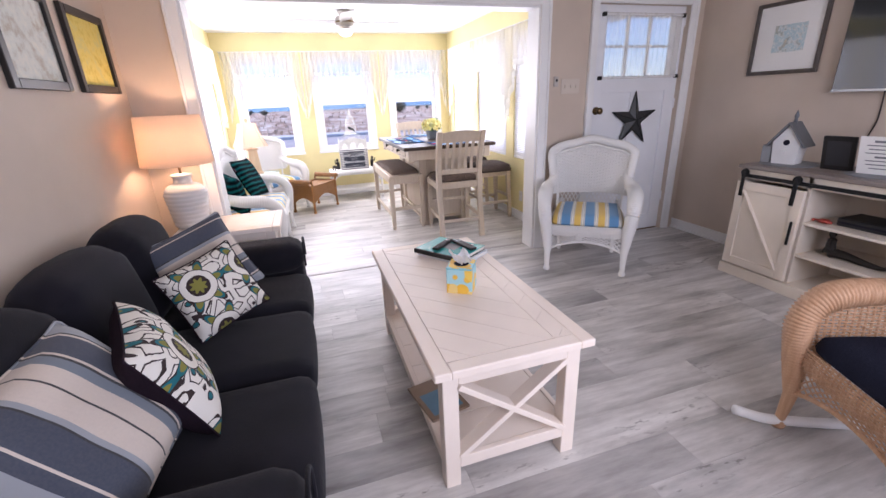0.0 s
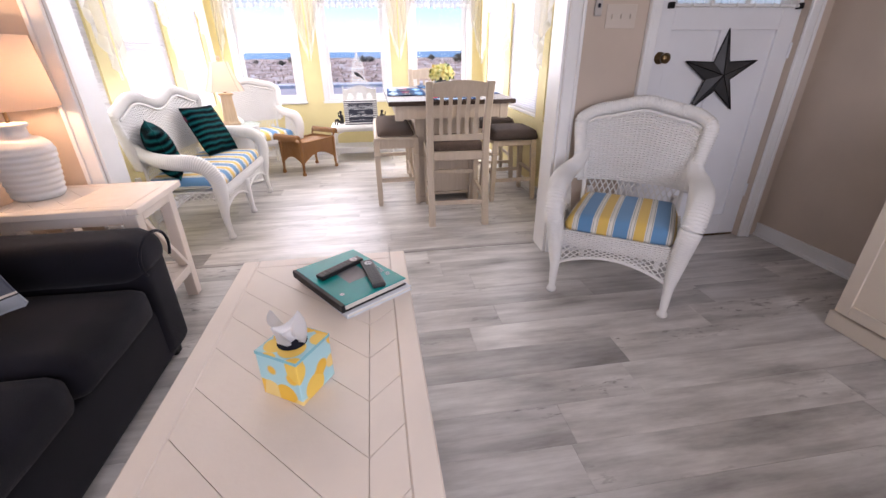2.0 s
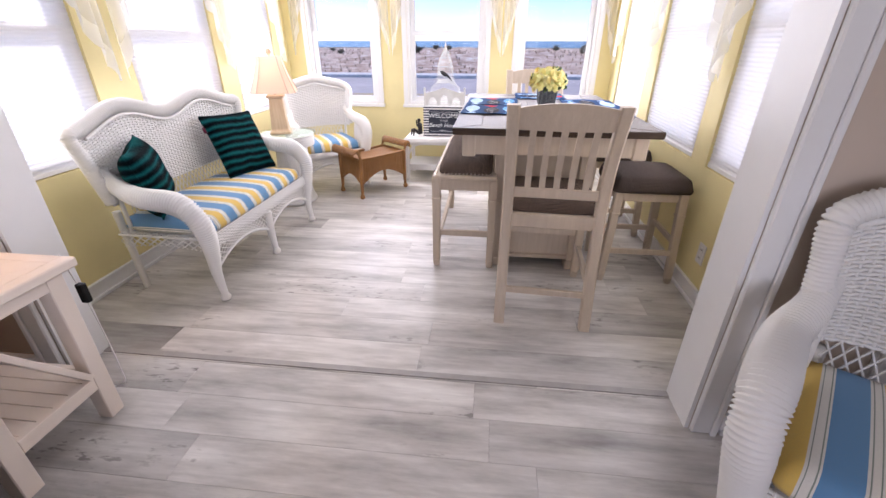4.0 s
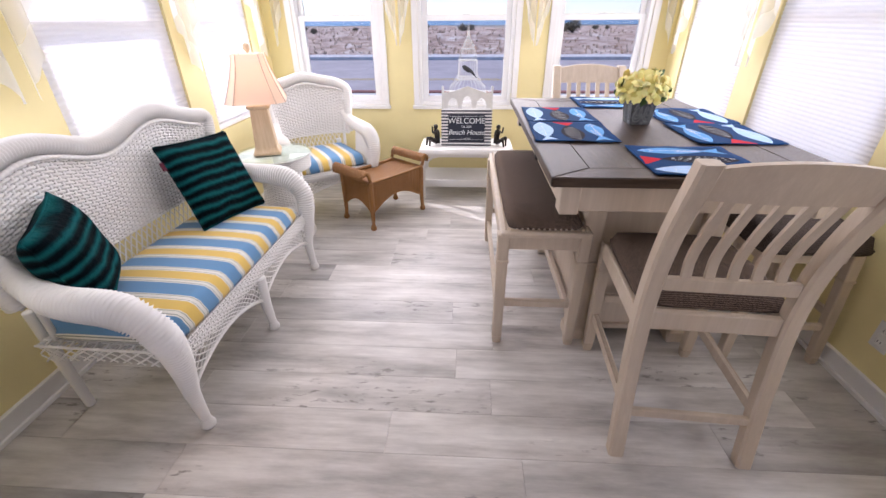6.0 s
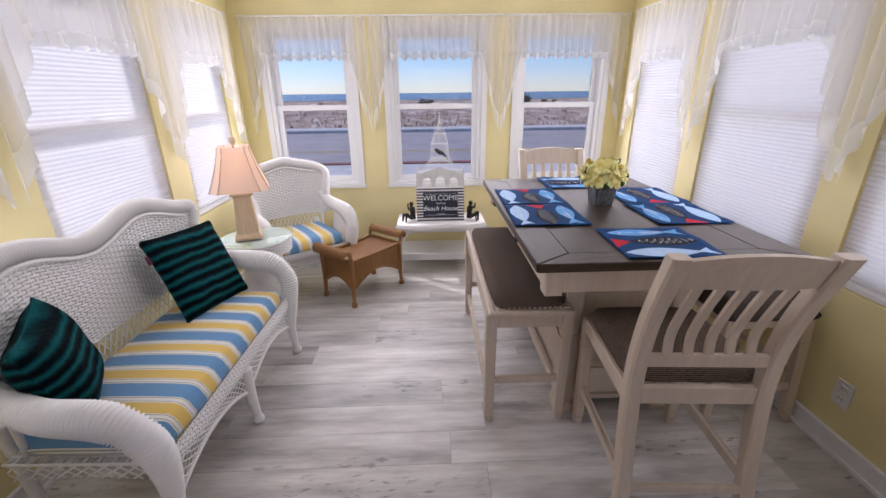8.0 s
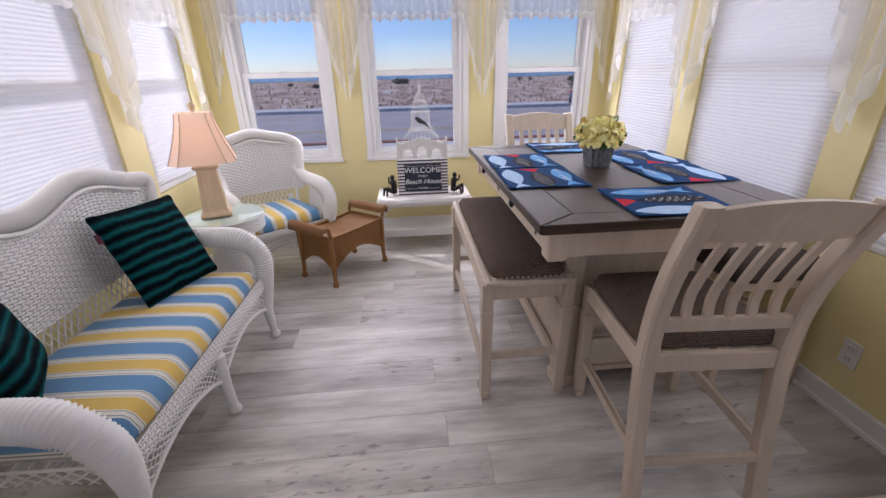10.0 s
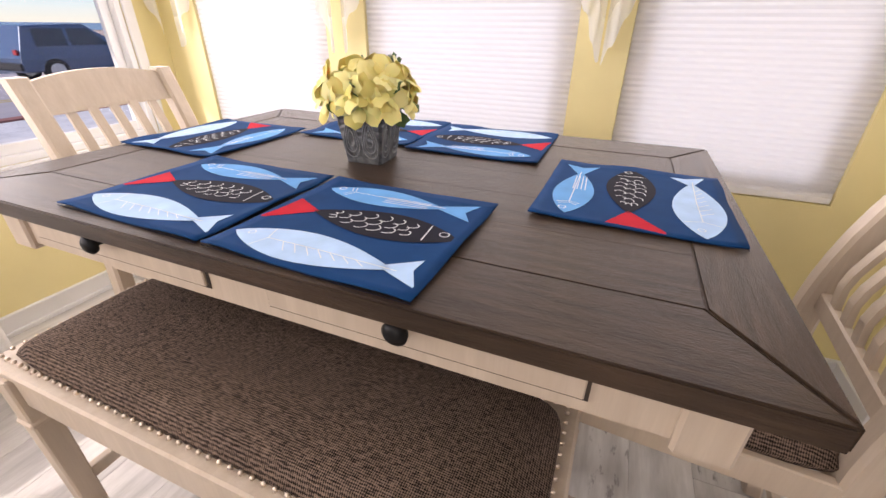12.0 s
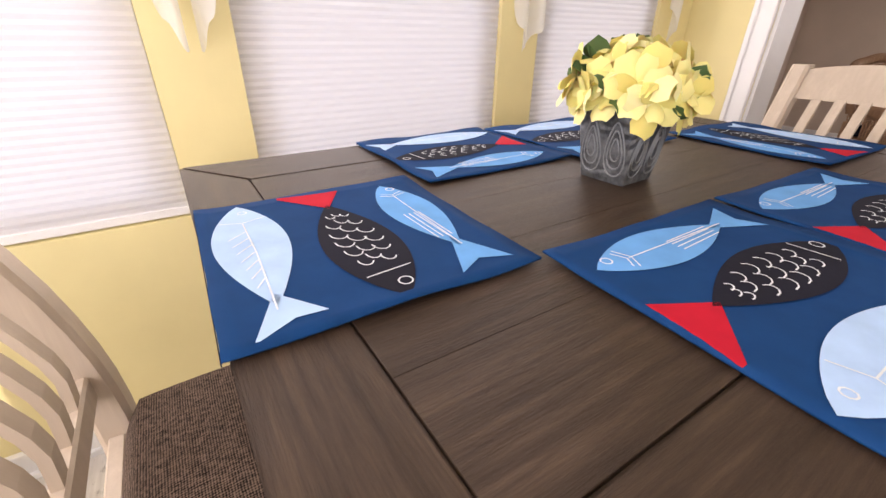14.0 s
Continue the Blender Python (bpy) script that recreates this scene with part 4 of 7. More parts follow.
# ---- placemats ----
MAT_BLUE = plain("navy_printed_cloth", (0.005, 0.045, 0.15), 0.85, Specular_IOR_Level=0.12)
PALE = plain("pale_blue_print", (0.42, 0.60, 0.86), 0.8, Specular_IOR_Level=0.12)
MIDBLUE = plain("sky_blue_print", (0.13, 0.36, 0.72), 0.8, Specular_IOR_Level=0.12)
INK = plain("black_print", (0.012, 0.012, 0.022), 0.8, Specular_IOR_Level=0.12)
RED = plain("red_print", (0.50, 0.012, 0.03), 0.8, Specular_IOR_Level=0.12)
CHALK = plain("white_print", (0.75, 0.78, 0.82), 0.8, Specular_IOR_Level=0.12)


def flat(name, pts, z, mat, root, label=""):
    bm = bmesh.new()
    bm.faces.new([bm.verts.new((x, y, z)) for x, y in pts])
    bmesh.ops.triangulate(bm, faces=bm.faces[:])
    bmesh.ops.recalc_face_normals(bm, faces=bm.faces)
    for f in bm.faces:
        if f.normal.z < 0:
            f.normal_flip()
    return part(name, bm, mat, root, label)


def strokes(name, lines, w, z, mat, root):
    """Thin printed lines."""
    V, F = [], []
    for ln in lines:
        for i, (x, y) in enumerate(ln):
            a, b = ln[max(i - 1, 0)], ln[min(i + 1, len(ln) - 1)]
            dx, dy = b[0] - a[0], b[1] - a[1]
            q = math.hypot(dx, dy) or 1
            nx, ny = -dy / q * w / 2, dx / q * w / 2
            V += [(x - nx, y - ny, z), (x + nx, y + ny, z)]
            if i:
                b = len(V)
                F.append((b - 4, b - 2, b - 1, b - 3))
    return raw(name, V, F, mat, root, smooth=False)


def fish_body(x0, x1, y, h, n=20, p=0.75):
    up = [(x0 + (x1 - x0) * i / n, y + h / 2 * max(0.0, math.sin(math.pi * (i / n) ** p)) ** 0.9) for i in range(n + 1)]
    dn = [(x, 2 * y - yy) for x, yy in up[::-1][1:-1]]
    return up + dn


def placemat(m):
    """Long side along local x; the diner sits at -y."""
    root = thing("placemat", "navy placemat printed with three stylised fish", "placemat", "placemats on the table", m=m)
    L, W = 0.362, 0.342
    n = 18
    V = []
    for k in range(2):
        for j in range(n + 1):
            for i in range(n + 1):
                u, w = 2 * i / n - 1, 2 * j / n - 1
                e = max(abs(u), abs(w)) ** 16
                lift = 0.003 * e * (1 + noise.noise((u * 1.7, w * 1.7, 4.0)) * 2.0)
                V.append((u * L / 2, w * W / 2 * (1 + 0.006 * noise.noise((u * 3, w * 3, 8.0))), (0.0035 if k else 0.0008) + max(0.0, lift)))
    q = lambda i, j, k: k * (n + 1) ** 2 + j * (n + 1) + i
    F = [(q(i, j, 1), q(i + 1, j, 1), q(i + 1, j + 1, 1), q(i, j + 1, 1)) for j in range(n) for i in range(n)] + [(q(i, j, 0), q(i, j + 1, 0), q(i + 1, j + 1, 0), q(i + 1, j, 0)) for j in range(n) for i in range(n)]
    for i in range(n):
        F += [(q(i, 0, 0), q(i + 1, 0, 0), q(i + 1, 0, 1), q(i, 0, 1)), (q(i, n, 1), q(i + 1, n, 1), q(i + 1, n, 0), q(i, n, 0)), (q(0, i, 1), q(0, i + 1, 1), q(0, i + 1, 0), q(0, i, 0)), (q(n, i, 0), q(n, i + 1, 0), q(n, i + 1, 1), q(n, i, 1))]
    raw("cloth", V, F, MAT_BLUE, root)
    part("stitched_hem", boxes(((-L / 2, -W / 2 - 0.0012, 0.0003), (L / 2, -W / 2 - 0.0003, 0.0018))), INK, root)
    z = 0.0046
    # nearest fish, pale, head at the diner's left
    flat("pale_fish", fish_body(-0.17, 0.122, -0.115, 0.088, p=0.88), z, PALE, root)
    flat("pale_fish_tail", [(0.1, -0.113), (0.152, -0.074), (0.15, -0.105), (0.172, -0.145), (0.108, -0.119)], z, PALE, root)
    flat("blue_fish", fish_body(-0.155, 0.10, 0.11, 0.078, p=0.88), z, MIDBLUE, root)
    flat("blue_fish_tail", [(0.07, 0.11), (0.155, 0.15), (0.14, 0.11), (0.16, 0.075), (0.085, 0.106)], z, MIDBLUE, root)
    flat("black_fish", [(-x, y) for x, y in fish_body(-0.17, 0.112, 0.004, 0.096, p=0.9)][::-1], z, INK, root)
    flat("red_fish_tail", [(-0.098, 0.004), (-0.168, 0.04), (-0.178, 0.036), (-0.178, -0.056), (-0.17, -0.056)], z, RED, root)
    ln = [[(-0.1, -0.116), (0.0, -0.114), (0.13, -0.117)], [(-0.11, -0.086), (-0.1, -0.116), (-0.11, -0.144)]]
    ln += [[(-0.07 + 0.022 * i, -0.115), (-0.05 + 0.022 * i, -0.139 + 0.002 * i)] for i in range(7)]
    ln += [[(-0.1, 0.11), (0.1, 0.112)], [(-0.105, 0.132), (-0.095, 0.11), (-0.105, 0.09)], [(-0.112, 0.128), (-0.103, 0.11), (-0.112, 0.094)]] + [[(-0.02, 0.09 + 0.008 * i), (0.07, 0.096 + 0.007 * i)] for i in range(4)]
    rs = random.Random(8)
    for i in range(6):
        half = (0.014, 0.022, 0.026, 0.027, 0.025, 0.02)[i]
        for j in (-1, 0, 1):
            cx, cy = -0.072 + 0.029 * i + (0.010 if j else 0) + rs.uniform(-0.003, 0.003), 0.005 + half * 0.72 * j
            r = half * 0.42
            ln.append([(cx + (r + 0.003) * math.cos(a) + 0.15 * r * a, cy + r * math.sin(a)) for a in (-1.7, -1.1, -0.5, 0.1, 0.7, 1.3)])
    ln.append([(0.118, -0.022), (0.112, 0.034)])
    for cx, cy, r in ((0.143, 0.012, 0.008), (-0.138, -0.111, 0.006), (-0.13, 0.118, 0.007)):
        ln.append([(cx + r * math.cos(a * 0.7), cy + r * math.sin(a * 0.7)) for a in range(10)])
    strokes("scale_print", ln, 0.0018, z + 0.0009, CHALK, root)
    return root


TT = TZ + 0.0005
mat_a = placemat(pose(0.897, 5.155, TT, 0, 0, -91.5))
copy_thing(mat_a, pose(0.886, 4.781, TT, 0, 0, -92))
copy_thing(mat_a, pose(1.54, 5.13, TT, 0, 0, 90))
copy_thing(mat_a, pose(1.52, 4.762, TT, 0, 0, 90))
copy_thing(mat_a, pose(1.247, 5.51, TT, 0, 0, 178.5))
copy_thing(mat_a, pose(1.22, 4.363, TT, 0, 0, -1))

# ---- vase of flowers ----
def flowers():
    root = thing("flower_vase", "square grey embossed vase of pale yellow silk flowers", "vase", m=pose(1.238, 4.977, TZ, 0, 0, 3))
    zinc = Mat("embossed_zinc", (0.12, 0.13, 0.14), 0.5, 0.6)
    v = zinc.coords()
    w = zinc.n("TexWave", Scale=14.0, Distortion=14.0, Detail=2.0)
    w.wave_type = "RINGS"
    zinc.link(v, w.inputs["Vector"])
    zinc.base(zinc.ramp(zinc.noise(v, 40, 6, 0.7), [(0.35, (0.06, 0.065, 0.07)), (0.65, (0.20, 0.21, 0.22))])).bump(w.outputs["Fac"], 0.35, 0.004)
    bm = bmesh.new()
    prof = [(0.046, 0.0), (0.047, 0.006), (0.061, 0.120), (0.064, 0.128), (0.060, 0.130), (0.055, 0.11)]
    rings = []
    for r, z in prof:
        rings.append([bm.verts.new((r * a, r * b, z)) for a, b in ((-1, -.9), (-.9, -1), (.9, -1), (1, -.9), (1, .9), (.9, 1), (-.9, 1), (-1, .9))])
    for p, q in zip(rings, rings[1:]):
        for i in range(8):
            bm.faces.new((p[i], p[(i + 1) % 8], q[(i + 1) % 8], q[i]))
    bm.faces.new(rings[0][::-1])
    bm.faces.new(rings[-1])
    part("vase", bm, zinc.m, root)
    rubbed = plain("rubbed_zinc", (0.24, 0.255, 0.265), 0.5, 0.4)
    for f in range(4):
        turn = Matrix.Rotation(f * math.pi / 2, 3, "Z")
        loops, rad = [], []
        for sx in (-1, 1):
            for k in (1.0, 0.72, 0.42):
                pts = []
                for i in range(21):
                    a = 2 * math.pi * i / 20
                    zz = 0.062 + 0.048 * k * math.cos(a)
                    xx = sx * 0.0245 + 0.019 * k * math.sin(a) * (1 - 0.45 * math.cos(a)) * sx
                    pts.append(tuple(turn @ Vector((xx, -(0.0473 + (zz - 0.006) * 0.123), zz))))
                loops.append(np.array(pts))
                rad.append(0.0016)
        EV, EF = tubes(loops, rad, 5)
        raw("embossing", EV, EF, rubbed, root)
    PETAL = Mat("yellow_petal", (0.80, 0.70, 0.28), 0.7)
    info = PETAL.n("NewGeometry")
    PETAL.base(PETAL.ramp(info.outputs["Random Per Island"], [(0.0, (0.62, 0.50, 0.12)), (0.5, (0.76, 0.66, 0.22)), (1.0, (0.84, 0.77, 0.38))]))
    PETAL.b.inputs["Subsurface Weight"].default_value = 0.15
    LEAF = plain("silk_leaf", (0.05, 0.10, 0.025), 0.6)
    r = random.Random(4)

    def petal(V, F, c, out, side, ln, wd, curl):
        n1 = 4
        base = len(V)
        nrm = out.cross(side)
        for i in range(n1 + 1):
            t = i / n1
            wq = wd * math.sin(math.pi * (0.10 + 0.72 * t ** 1.3)) ** 0.8
            p = c + out * ln * t + nrm * curl * t * t
            for s in (-1, -0.4, 0.4, 1):
                q = p + side * wq * s + nrm * wq * 0.35 * (s * s)
                V.append(tuple(q))
        for i in range(n1):
            for k in range(3):
                b = base + 4 * i + k
                F.append((b, b + 1, b + 5, b + 4))

    for b in range(26):
        ring = b / 26
        el = math.asin(1 - 1.05 * ring)
        a = b * 2.399
        d = Vector((math.cos(a) * math.cos(el), math.sin(a) * math.cos(el), math.sin(el)))
        c = Vector((0, 0, 0.142)) + Vector((d.x * 0.092, d.y * 0.092, d.z * 0.072)) * r.uniform(0.74, 1.14)
        t1 = d.orthogonal().normalized()
        V, F = [], []
        for layer, (cnt, ln, op, wd) in enumerate(((5, 0.050, 0.55, 0.0225), (3, 0.034, 1.3, 0.016))):
            for i in range(cnt):
                q = 2 * math.pi * (i + 0.5 * layer + r.uniform(-.12, .12)) / cnt
                rad = t1 * math.cos(q) + d.cross(t1) * math.sin(q)
                out = (rad + d * (op + r.uniform(-.2, .2))).normalized()
                petal(V, F, c, out, out.cross(d).normalized() if out.cross(d).length > 1e-3 else t1, ln * r.uniform(.85, 1.15), wd, 0.012)
        raw("blossom", V, F, PETAL.m, root)
    for i in range(22):
        a = r.uniform(0, 6.3)
        el = r.uniform(-0.3, 0.9)
        d = Vector((math.cos(a) * math.cos(el), math.sin(a) * math.cos(el), math.sin(el)))
        V, F = [], []
        petal(V, F, Vector((0, 0, 0.14)) + d * 0.06, d, d.orthogonal().normalized(), 0.062, 0.018, 0.015)
        raw("leaf", V, F, LEAF, root)


flowers()

# ---- wicker furniture ----
WICKER = painted("white_painted_wicker", (0.80, 0.79, 0.77), 0.5, 0.04, 90, 0.15)
NATURAL = wood("natural_wicker", (0.42, 0.24, 0.13), (0.66, 0.43, 0.28), 0.5, 2, 2.0, 0.2, 0.1)
HONEY = wood("honey_brown_wicker", (0.20, 0.085, 0.02), (0.40, 0.20, 0.065), 0.42, 2, 2.0, 0.2, 0.1)
GLASS_TOP = glass_mat("glass_table_top", (0.93, 0.98, 0.96))


def normals(f, u, v, e=1e-3):
    du, dv = f(u + e, v) - f(u - e, v), f(u, v + e) - f(u, v - e)
    n = np.cross(du, dv)
    return n / (np.linalg.norm(n, axis=-1, keepdims=True) + 1e-9)


def woven(name, f, stakes, rows, r, material, parent, label="", amp=0.7, every=1, stake_r=None):
    """Basket weave over the surface f(u, v): upright stakes and wefts that pass before and behind them."""
    lines, rads = [], []
    v = np.linspace(0, 1, 14)
    for i in range(stakes + 1):
        lines.append(f(np.full(14, i / stakes), v))
        rads.append(stake_r or r)
    n = stakes * 2 + 1
    u = np.linspace(0, 1, n)
    ph = np.cos(np.pi * u * stakes / every)
    for j in range(rows):
        vv = np.full(n, (j + 0.5) / rows)
        lines.append(f(u, vv) + normals(f, u, vv) * (amp * r * (1 if j % 2 else -1) * ph)[:, None])
        rads.append(r)
    V, F = tubes(lines, rads, 4)
    return tagged(raw(name, V, F, material, parent, label), kind="stuff")


def lattice(name, f, n, slope, r, material, parent, label=""):
    """Two families of crossing diagonal strands over f(u, v)."""
    lines, rads = [], []
    for s in (-1, 1):
        for i in range(-int(slope * n) - 1, n + int(slope * n) + 2):
            v = np.linspace(0, 1, 12)
            u = i / n + s * slope * (v - 0.5)
            ok = (u >= 0) & (u <= 1)
            if ok.sum() > 2:
                lines.append(f(u[ok], v[ok]))
                rads.append(r)
    V, F = tubes(lines, rads, 4)
    return tagged(raw(name, V, F, material, parent, label), kind="stuff")


def wrapped(name, pts, radius, material, parent, pitch=0.014, ridge=0.12, sides=10, flat=1.0):
    """A bar wound with cane: ridged rings along it."""
    fine = np.array([tuple(q) for q in smooth_path(pts, 160)])
    s = np.concatenate([[0], np.cumsum(np.linalg.norm(np.diff(fine, axis=0), axis=1))])
    n = max(12, int(s[-1] / pitch * 3))
    t = np.linspace(0, s[-1], n)
    line = np.stack([np.interp(t, s, fine[:, k]) for k in range(3)], -1)
    rad = np.interp(t / s[-1], np.linspace(0, 1, len(radius)), radius) * (1 + ridge * np.sin(2 * np.pi * t / pitch))
    line = np.concatenate([line[:1], line, line[-1:]])
    rad = np.concatenate([[0.0005], rad, [0.0005]])
    V, F = tubes([line], [rad], sides, flat)
    return raw(name, V, F, material, parent)


def stripes(name, period, stops, axis=0, offset=0.0, rough=0.9):
    """Printed or woven stripes; stops: (start, colour) within one period."""
    m = Mat(name, (0.8, 0.8, 0.8), rough)
    v = m.coords()
    s = m.xyz(v)[axis]
    fr = m.math("FRACT", m.math("ADD", m.math("DIVIDE", s, period), offset + 50.0))
    col = m.ramp(fr, stops, True)
    nz = m.noise(v, 160, 3)
    m.base(m.mix(m.math("MULTIPLY", nz, 0.22), col, (0.25, 0.24, 0.23)))
    m.bump(m.noise(v, 420, 2), 0.25, 0.002)
    m.b.inputs["Sheen Weight"].default_value = 0.15
    return m.m


Y_, B_, W_, K_ = (0.74, 0.50, 0.10), (0.10, 0.27, 0.50), (0.76, 0.74, 0.68), (0.22, 0.27, 0.22)
STRIPE_STOPS = [(0.0, B_), (0.30, W_), (0.33, K_), (0.345, W_), (0.42, K_), (0.435, W_), (0.46, Y_), (0.74, W_), (0.77, K_), (0.785, W_), (0.87, K_), (0.885, W_), (0.91, B_)]
STRIPE_CUSHION = stripes("blue_yellow_striped_canvas", 0.178, STRIPE_STOPS)


def wicker_chair(name, label, category, m, W=0.60, D=0.50, top=0.99, seat=0.37, arm=0.62, mat=None, cushion=None, clabel="", legs=(0, 1), stakes=28, rows=34, hump=0.05, camel=False, rocker=None, group=""):
    """A woven armchair or settee: front at -y."""
    mat = mat or WICKER
    root = thing(name, label, category, group, m=m)
    h = W / 2
    hb = h * (0.97 if camel else 0.97)
    flare = 0.125 if camel else 0.055
    lean0, lean = (0.02, 0.15) if rocker else (-0.02, 0.04)

    def top_z(u):
        q = 2 * u - 1
        if camel:
            return top - 0.045 * np.abs(q) ** 2.6 - 0.042 * np.cos(q * 2 * np.pi) * (1 - q * q) - 0.025 * np.abs(q) ** 8
        return top - 0.07 * np.abs(q) ** 6 + 0.8 * hump * np.exp(-(q / 0.38) ** 2) - 0.012

    def back(u, v, z0=seat + 0.16):
        q = 2 * u - 1
        zt = top_z(u) - 0.02
        z = z0 + (zt - z0) * v
        k = (z - seat) / (top - seat)
        return np.stack([q * (hb + flare * k), D / 2 + lean0 + lean * k - (0.10 * np.abs(q) ** 4) * (1 - 0.3 * k) * min(1, 0.62 / W), z], -1)

    def low(u, v):
        q = (2 * u - 1) * 0.86
        z = seat + 0.015 + 0.15 * v
        k = (z - seat) / (top - seat)
        return np.stack([q * hb, D / 2 + lean0 + lean * k - 0.04 * np.abs(q) ** 4, z], -1)

    woven("back", back, stakes, rows, 0.0068, mat, root, every=1)
    lattice("back_lattice", low, int(26 * W), 0.09 / W, 0.0035, mat, root)
    us = np.linspace(0, 1, 17)
    edge = back(us, np.ones(17))
    side_l = [tuple(back(np.array([0.0]), np.array([q]))[0]) for q in (0.05, 0.35, 0.7)]
    side_r = [tuple(back(np.array([1.0]), np.array([q]))[0]) for q in (0.7, 0.35, 0.05)]
    wrapped("top_rim", side_l + [tuple(p) for p in edge] + side_r, [0.032] * 3 + [0.036] * 10 + [0.032] * 3, mat, root, 0.013, 0.11)
    wrapped("inner_rim", [tuple(p + np.array([0, -0.022, -0.045])) for p in back(np.linspace(0.06, 0.94, 15), np.ones(15))], [0.009] * 4, mat, root, 0.02)
    f = -D / 2
    for s in (-1, 1):
        a = wrapped("arm", [(s * (hb + 0.005), D / 2 - 0.01, arm + 0.10), (s * (hb * 0.4 + h * 0.6 + 0.02), D / 4, arm + 0.03), (s * (h + 0.045), 0, arm), (s * (h + 0.045), f + 0.06, arm - 0.025), (s * (h + 0.035), f - 0.03, arm - 0.12),
                            (s * (h + 0.012), f - 0.035, 0.34), (s * h, f - 0.02, 0.17)], [0.032, 0.044, 0.05, 0.054, 0.05, 0.04, 0.026], mat, root, 0.013, 0.11, 12)

        def side(u, v):
            z = 0.30 + v * (arm - 0.03 - 0.30)
            return np.stack([s * (h + 0.01 + 0.03 * v) + 0 * u, f + 0.01 + u * D * 0.62, z + 0 * u], -1)

        def skirt(u, v):
            z = 0.29 + 0.02 * np.sin(np.pi * u) + v * (0.36 - 0.29 - 0.02 * np.sin(np.pi * u))
            return np.stack([s * h + 0 * u, f + u * D, z], -1)
        if not camel:
            woven("arm_panel", side, 14, 22, 0.005, mat, root)
        lattice("side_skirt", skirt, 10, 0.16, 0.0035, mat, root)
        sweep("arm_post", [(s * (h - 0.03), D / 2 - 0.06, seat), (s * (h - 0.02), D / 2 - 0.06, arm + 0.04)], 0.012, mat, root, n=6, sides=8)
    span = len(legs) - 1
    for i, q in enumerate(legs):
        x = -h + W * i / span
        wrapped("front_leg", [(x, f - 0.02, 0.30), (x, f - 0.022, 0.16), (x * 1.0, f - 0.035, 0.03)], [0.03, 0.026, 0.018], mat, root, 0.012, 0.05, 10)
        part("foot", lathe([(0.014, 0.05), (0.02, 0.035), (0.028, 0.018), (0.026, 0.006), (0.02, 0.0)][::-1], 12, at=(x, f - 0.036, 0)), mat, root, smooth=True)
    for s in (-1, 1):
        wrapped("back_leg", [(s * (h - 0.05), D / 2 + 0.02, seat + 0.1), (s * (h - 0.055), D / 2 + 0.01, 0.2), (s * (h - 0.06), D / 2 + 0.005, 0.0)], [0.02, 0.02, 0.018], mat, root, 0.014, 0.05, 10)
    for i in range(span):
        x0, x1 = -h + W * i / span, -h + W * (i + 1) / span

        def apron(u, v, z0=0.17, z1=0.30):
            zb = z0 + 0.085 * np.sin(np.pi * u) ** 0.8
            return np.stack([x0 + u * (x1 - x0), np.full_like(u, f - 0.02), zb + v * (z1 - zb)], -1)
        lattice("front_lattice", apron, int(24 * (x1 - x0)) + 2, 0.11 / (x1 - x0), 0.0035, mat, root)
        wrapped("lower_rim", [tuple(p) for p in apron(np.linspace(0.01, 0.99, 12), np.zeros(12))], [0.009] * 3, mat, root, 0.016, 0.1, 8)

    def band(u, v):
        return np.stack([(2 * u - 1) * h, f - 0.022 - 0.012 * np.sin(np.pi * v), 0.30 + v * (seat - 0.30)], -1)
    woven("front_band", band, int(46 * W), 9, 0.005, mat, root)

    def deck(u, v):
        return np.stack([(2 * u - 1) * h, f + v * D, seat - 0.012 + 0 * u], -1)
    woven("seat_deck", deck, int(30 * W), 22, 0.006, mat, root)
    if cushion:
        bm = pad(W - 0.03, D + 0.03, 0.075, crown=0.018, n=20)
        bmesh.ops.translate(bm, verts=bm.verts, vec=(0, -0.012, seat + 0.003))
        part("cushion", bm, cushion, root, clabel, True)
    if rocker:
        for s in (-1, 1):
            sweep("rocker_runner", [(s * h, f - 0.22, 0.075), (s * h, f - 0.05, 0.03), (s * h, 0.05, 0.022), (s * h, D / 2 + 0.05, 0.045), (s * h, D / 2 + 0.32, 0.13)], 0.021, rocker, root, "white painted curved runner", n=36, sides=10)
    return root


def facing(x, y, dx, dy):
    """The pose of a seat at x, y whose front points along dx, dy."""
    return pose(x, y, 0, 0, 0, math.degrees(math.atan2(dx, -dy)))


# settee along the sunroom's left wall
wicker_chair("loveseat", "white wicker loveseat with camel back and striped cushion", "loveseat", facing(-0.805, 4.48, 1, -0.03), W=1.15, D=0.50, top=0.985, seat=0.375, arm=0.60,
             cushion=STRIPE_CUSHION, clabel="blue and yellow striped seat cushion", legs=(0, 1, 2), stakes=54, rows=34, camel=True)
# armchair by the front windows
wicker_chair("armchair", "white wicker armchair with striped cushion by the windows", "armchair", facing(-0.71, 6.08, 0.60, -0.80), W=0.57, D=0.47, top=0.96, seat=0.36, arm=0.60,
             cushion=STRIPE_CUSHION, clabel="blue and yellow striped seat cushion", group="white wicker armchairs")
# armchair before the front door
wicker_chair("armchair", "white wicker armchair with blue and yellow striped cushion", "armchair", facing(1.930, 2.822, -0.605, -0.797), W=0.58, D=0.50, top=0.99, seat=0.385, arm=0.63,
             cushion=STRIPE_CUSHION, clabel="blue and yellow striped seat cushion", group="white wicker armchairs")
NAVY = weave_mat("navy_cushion_cloth", (0.006, 0.007, 0.015), (0.022, 0.025, 0.045), 900)
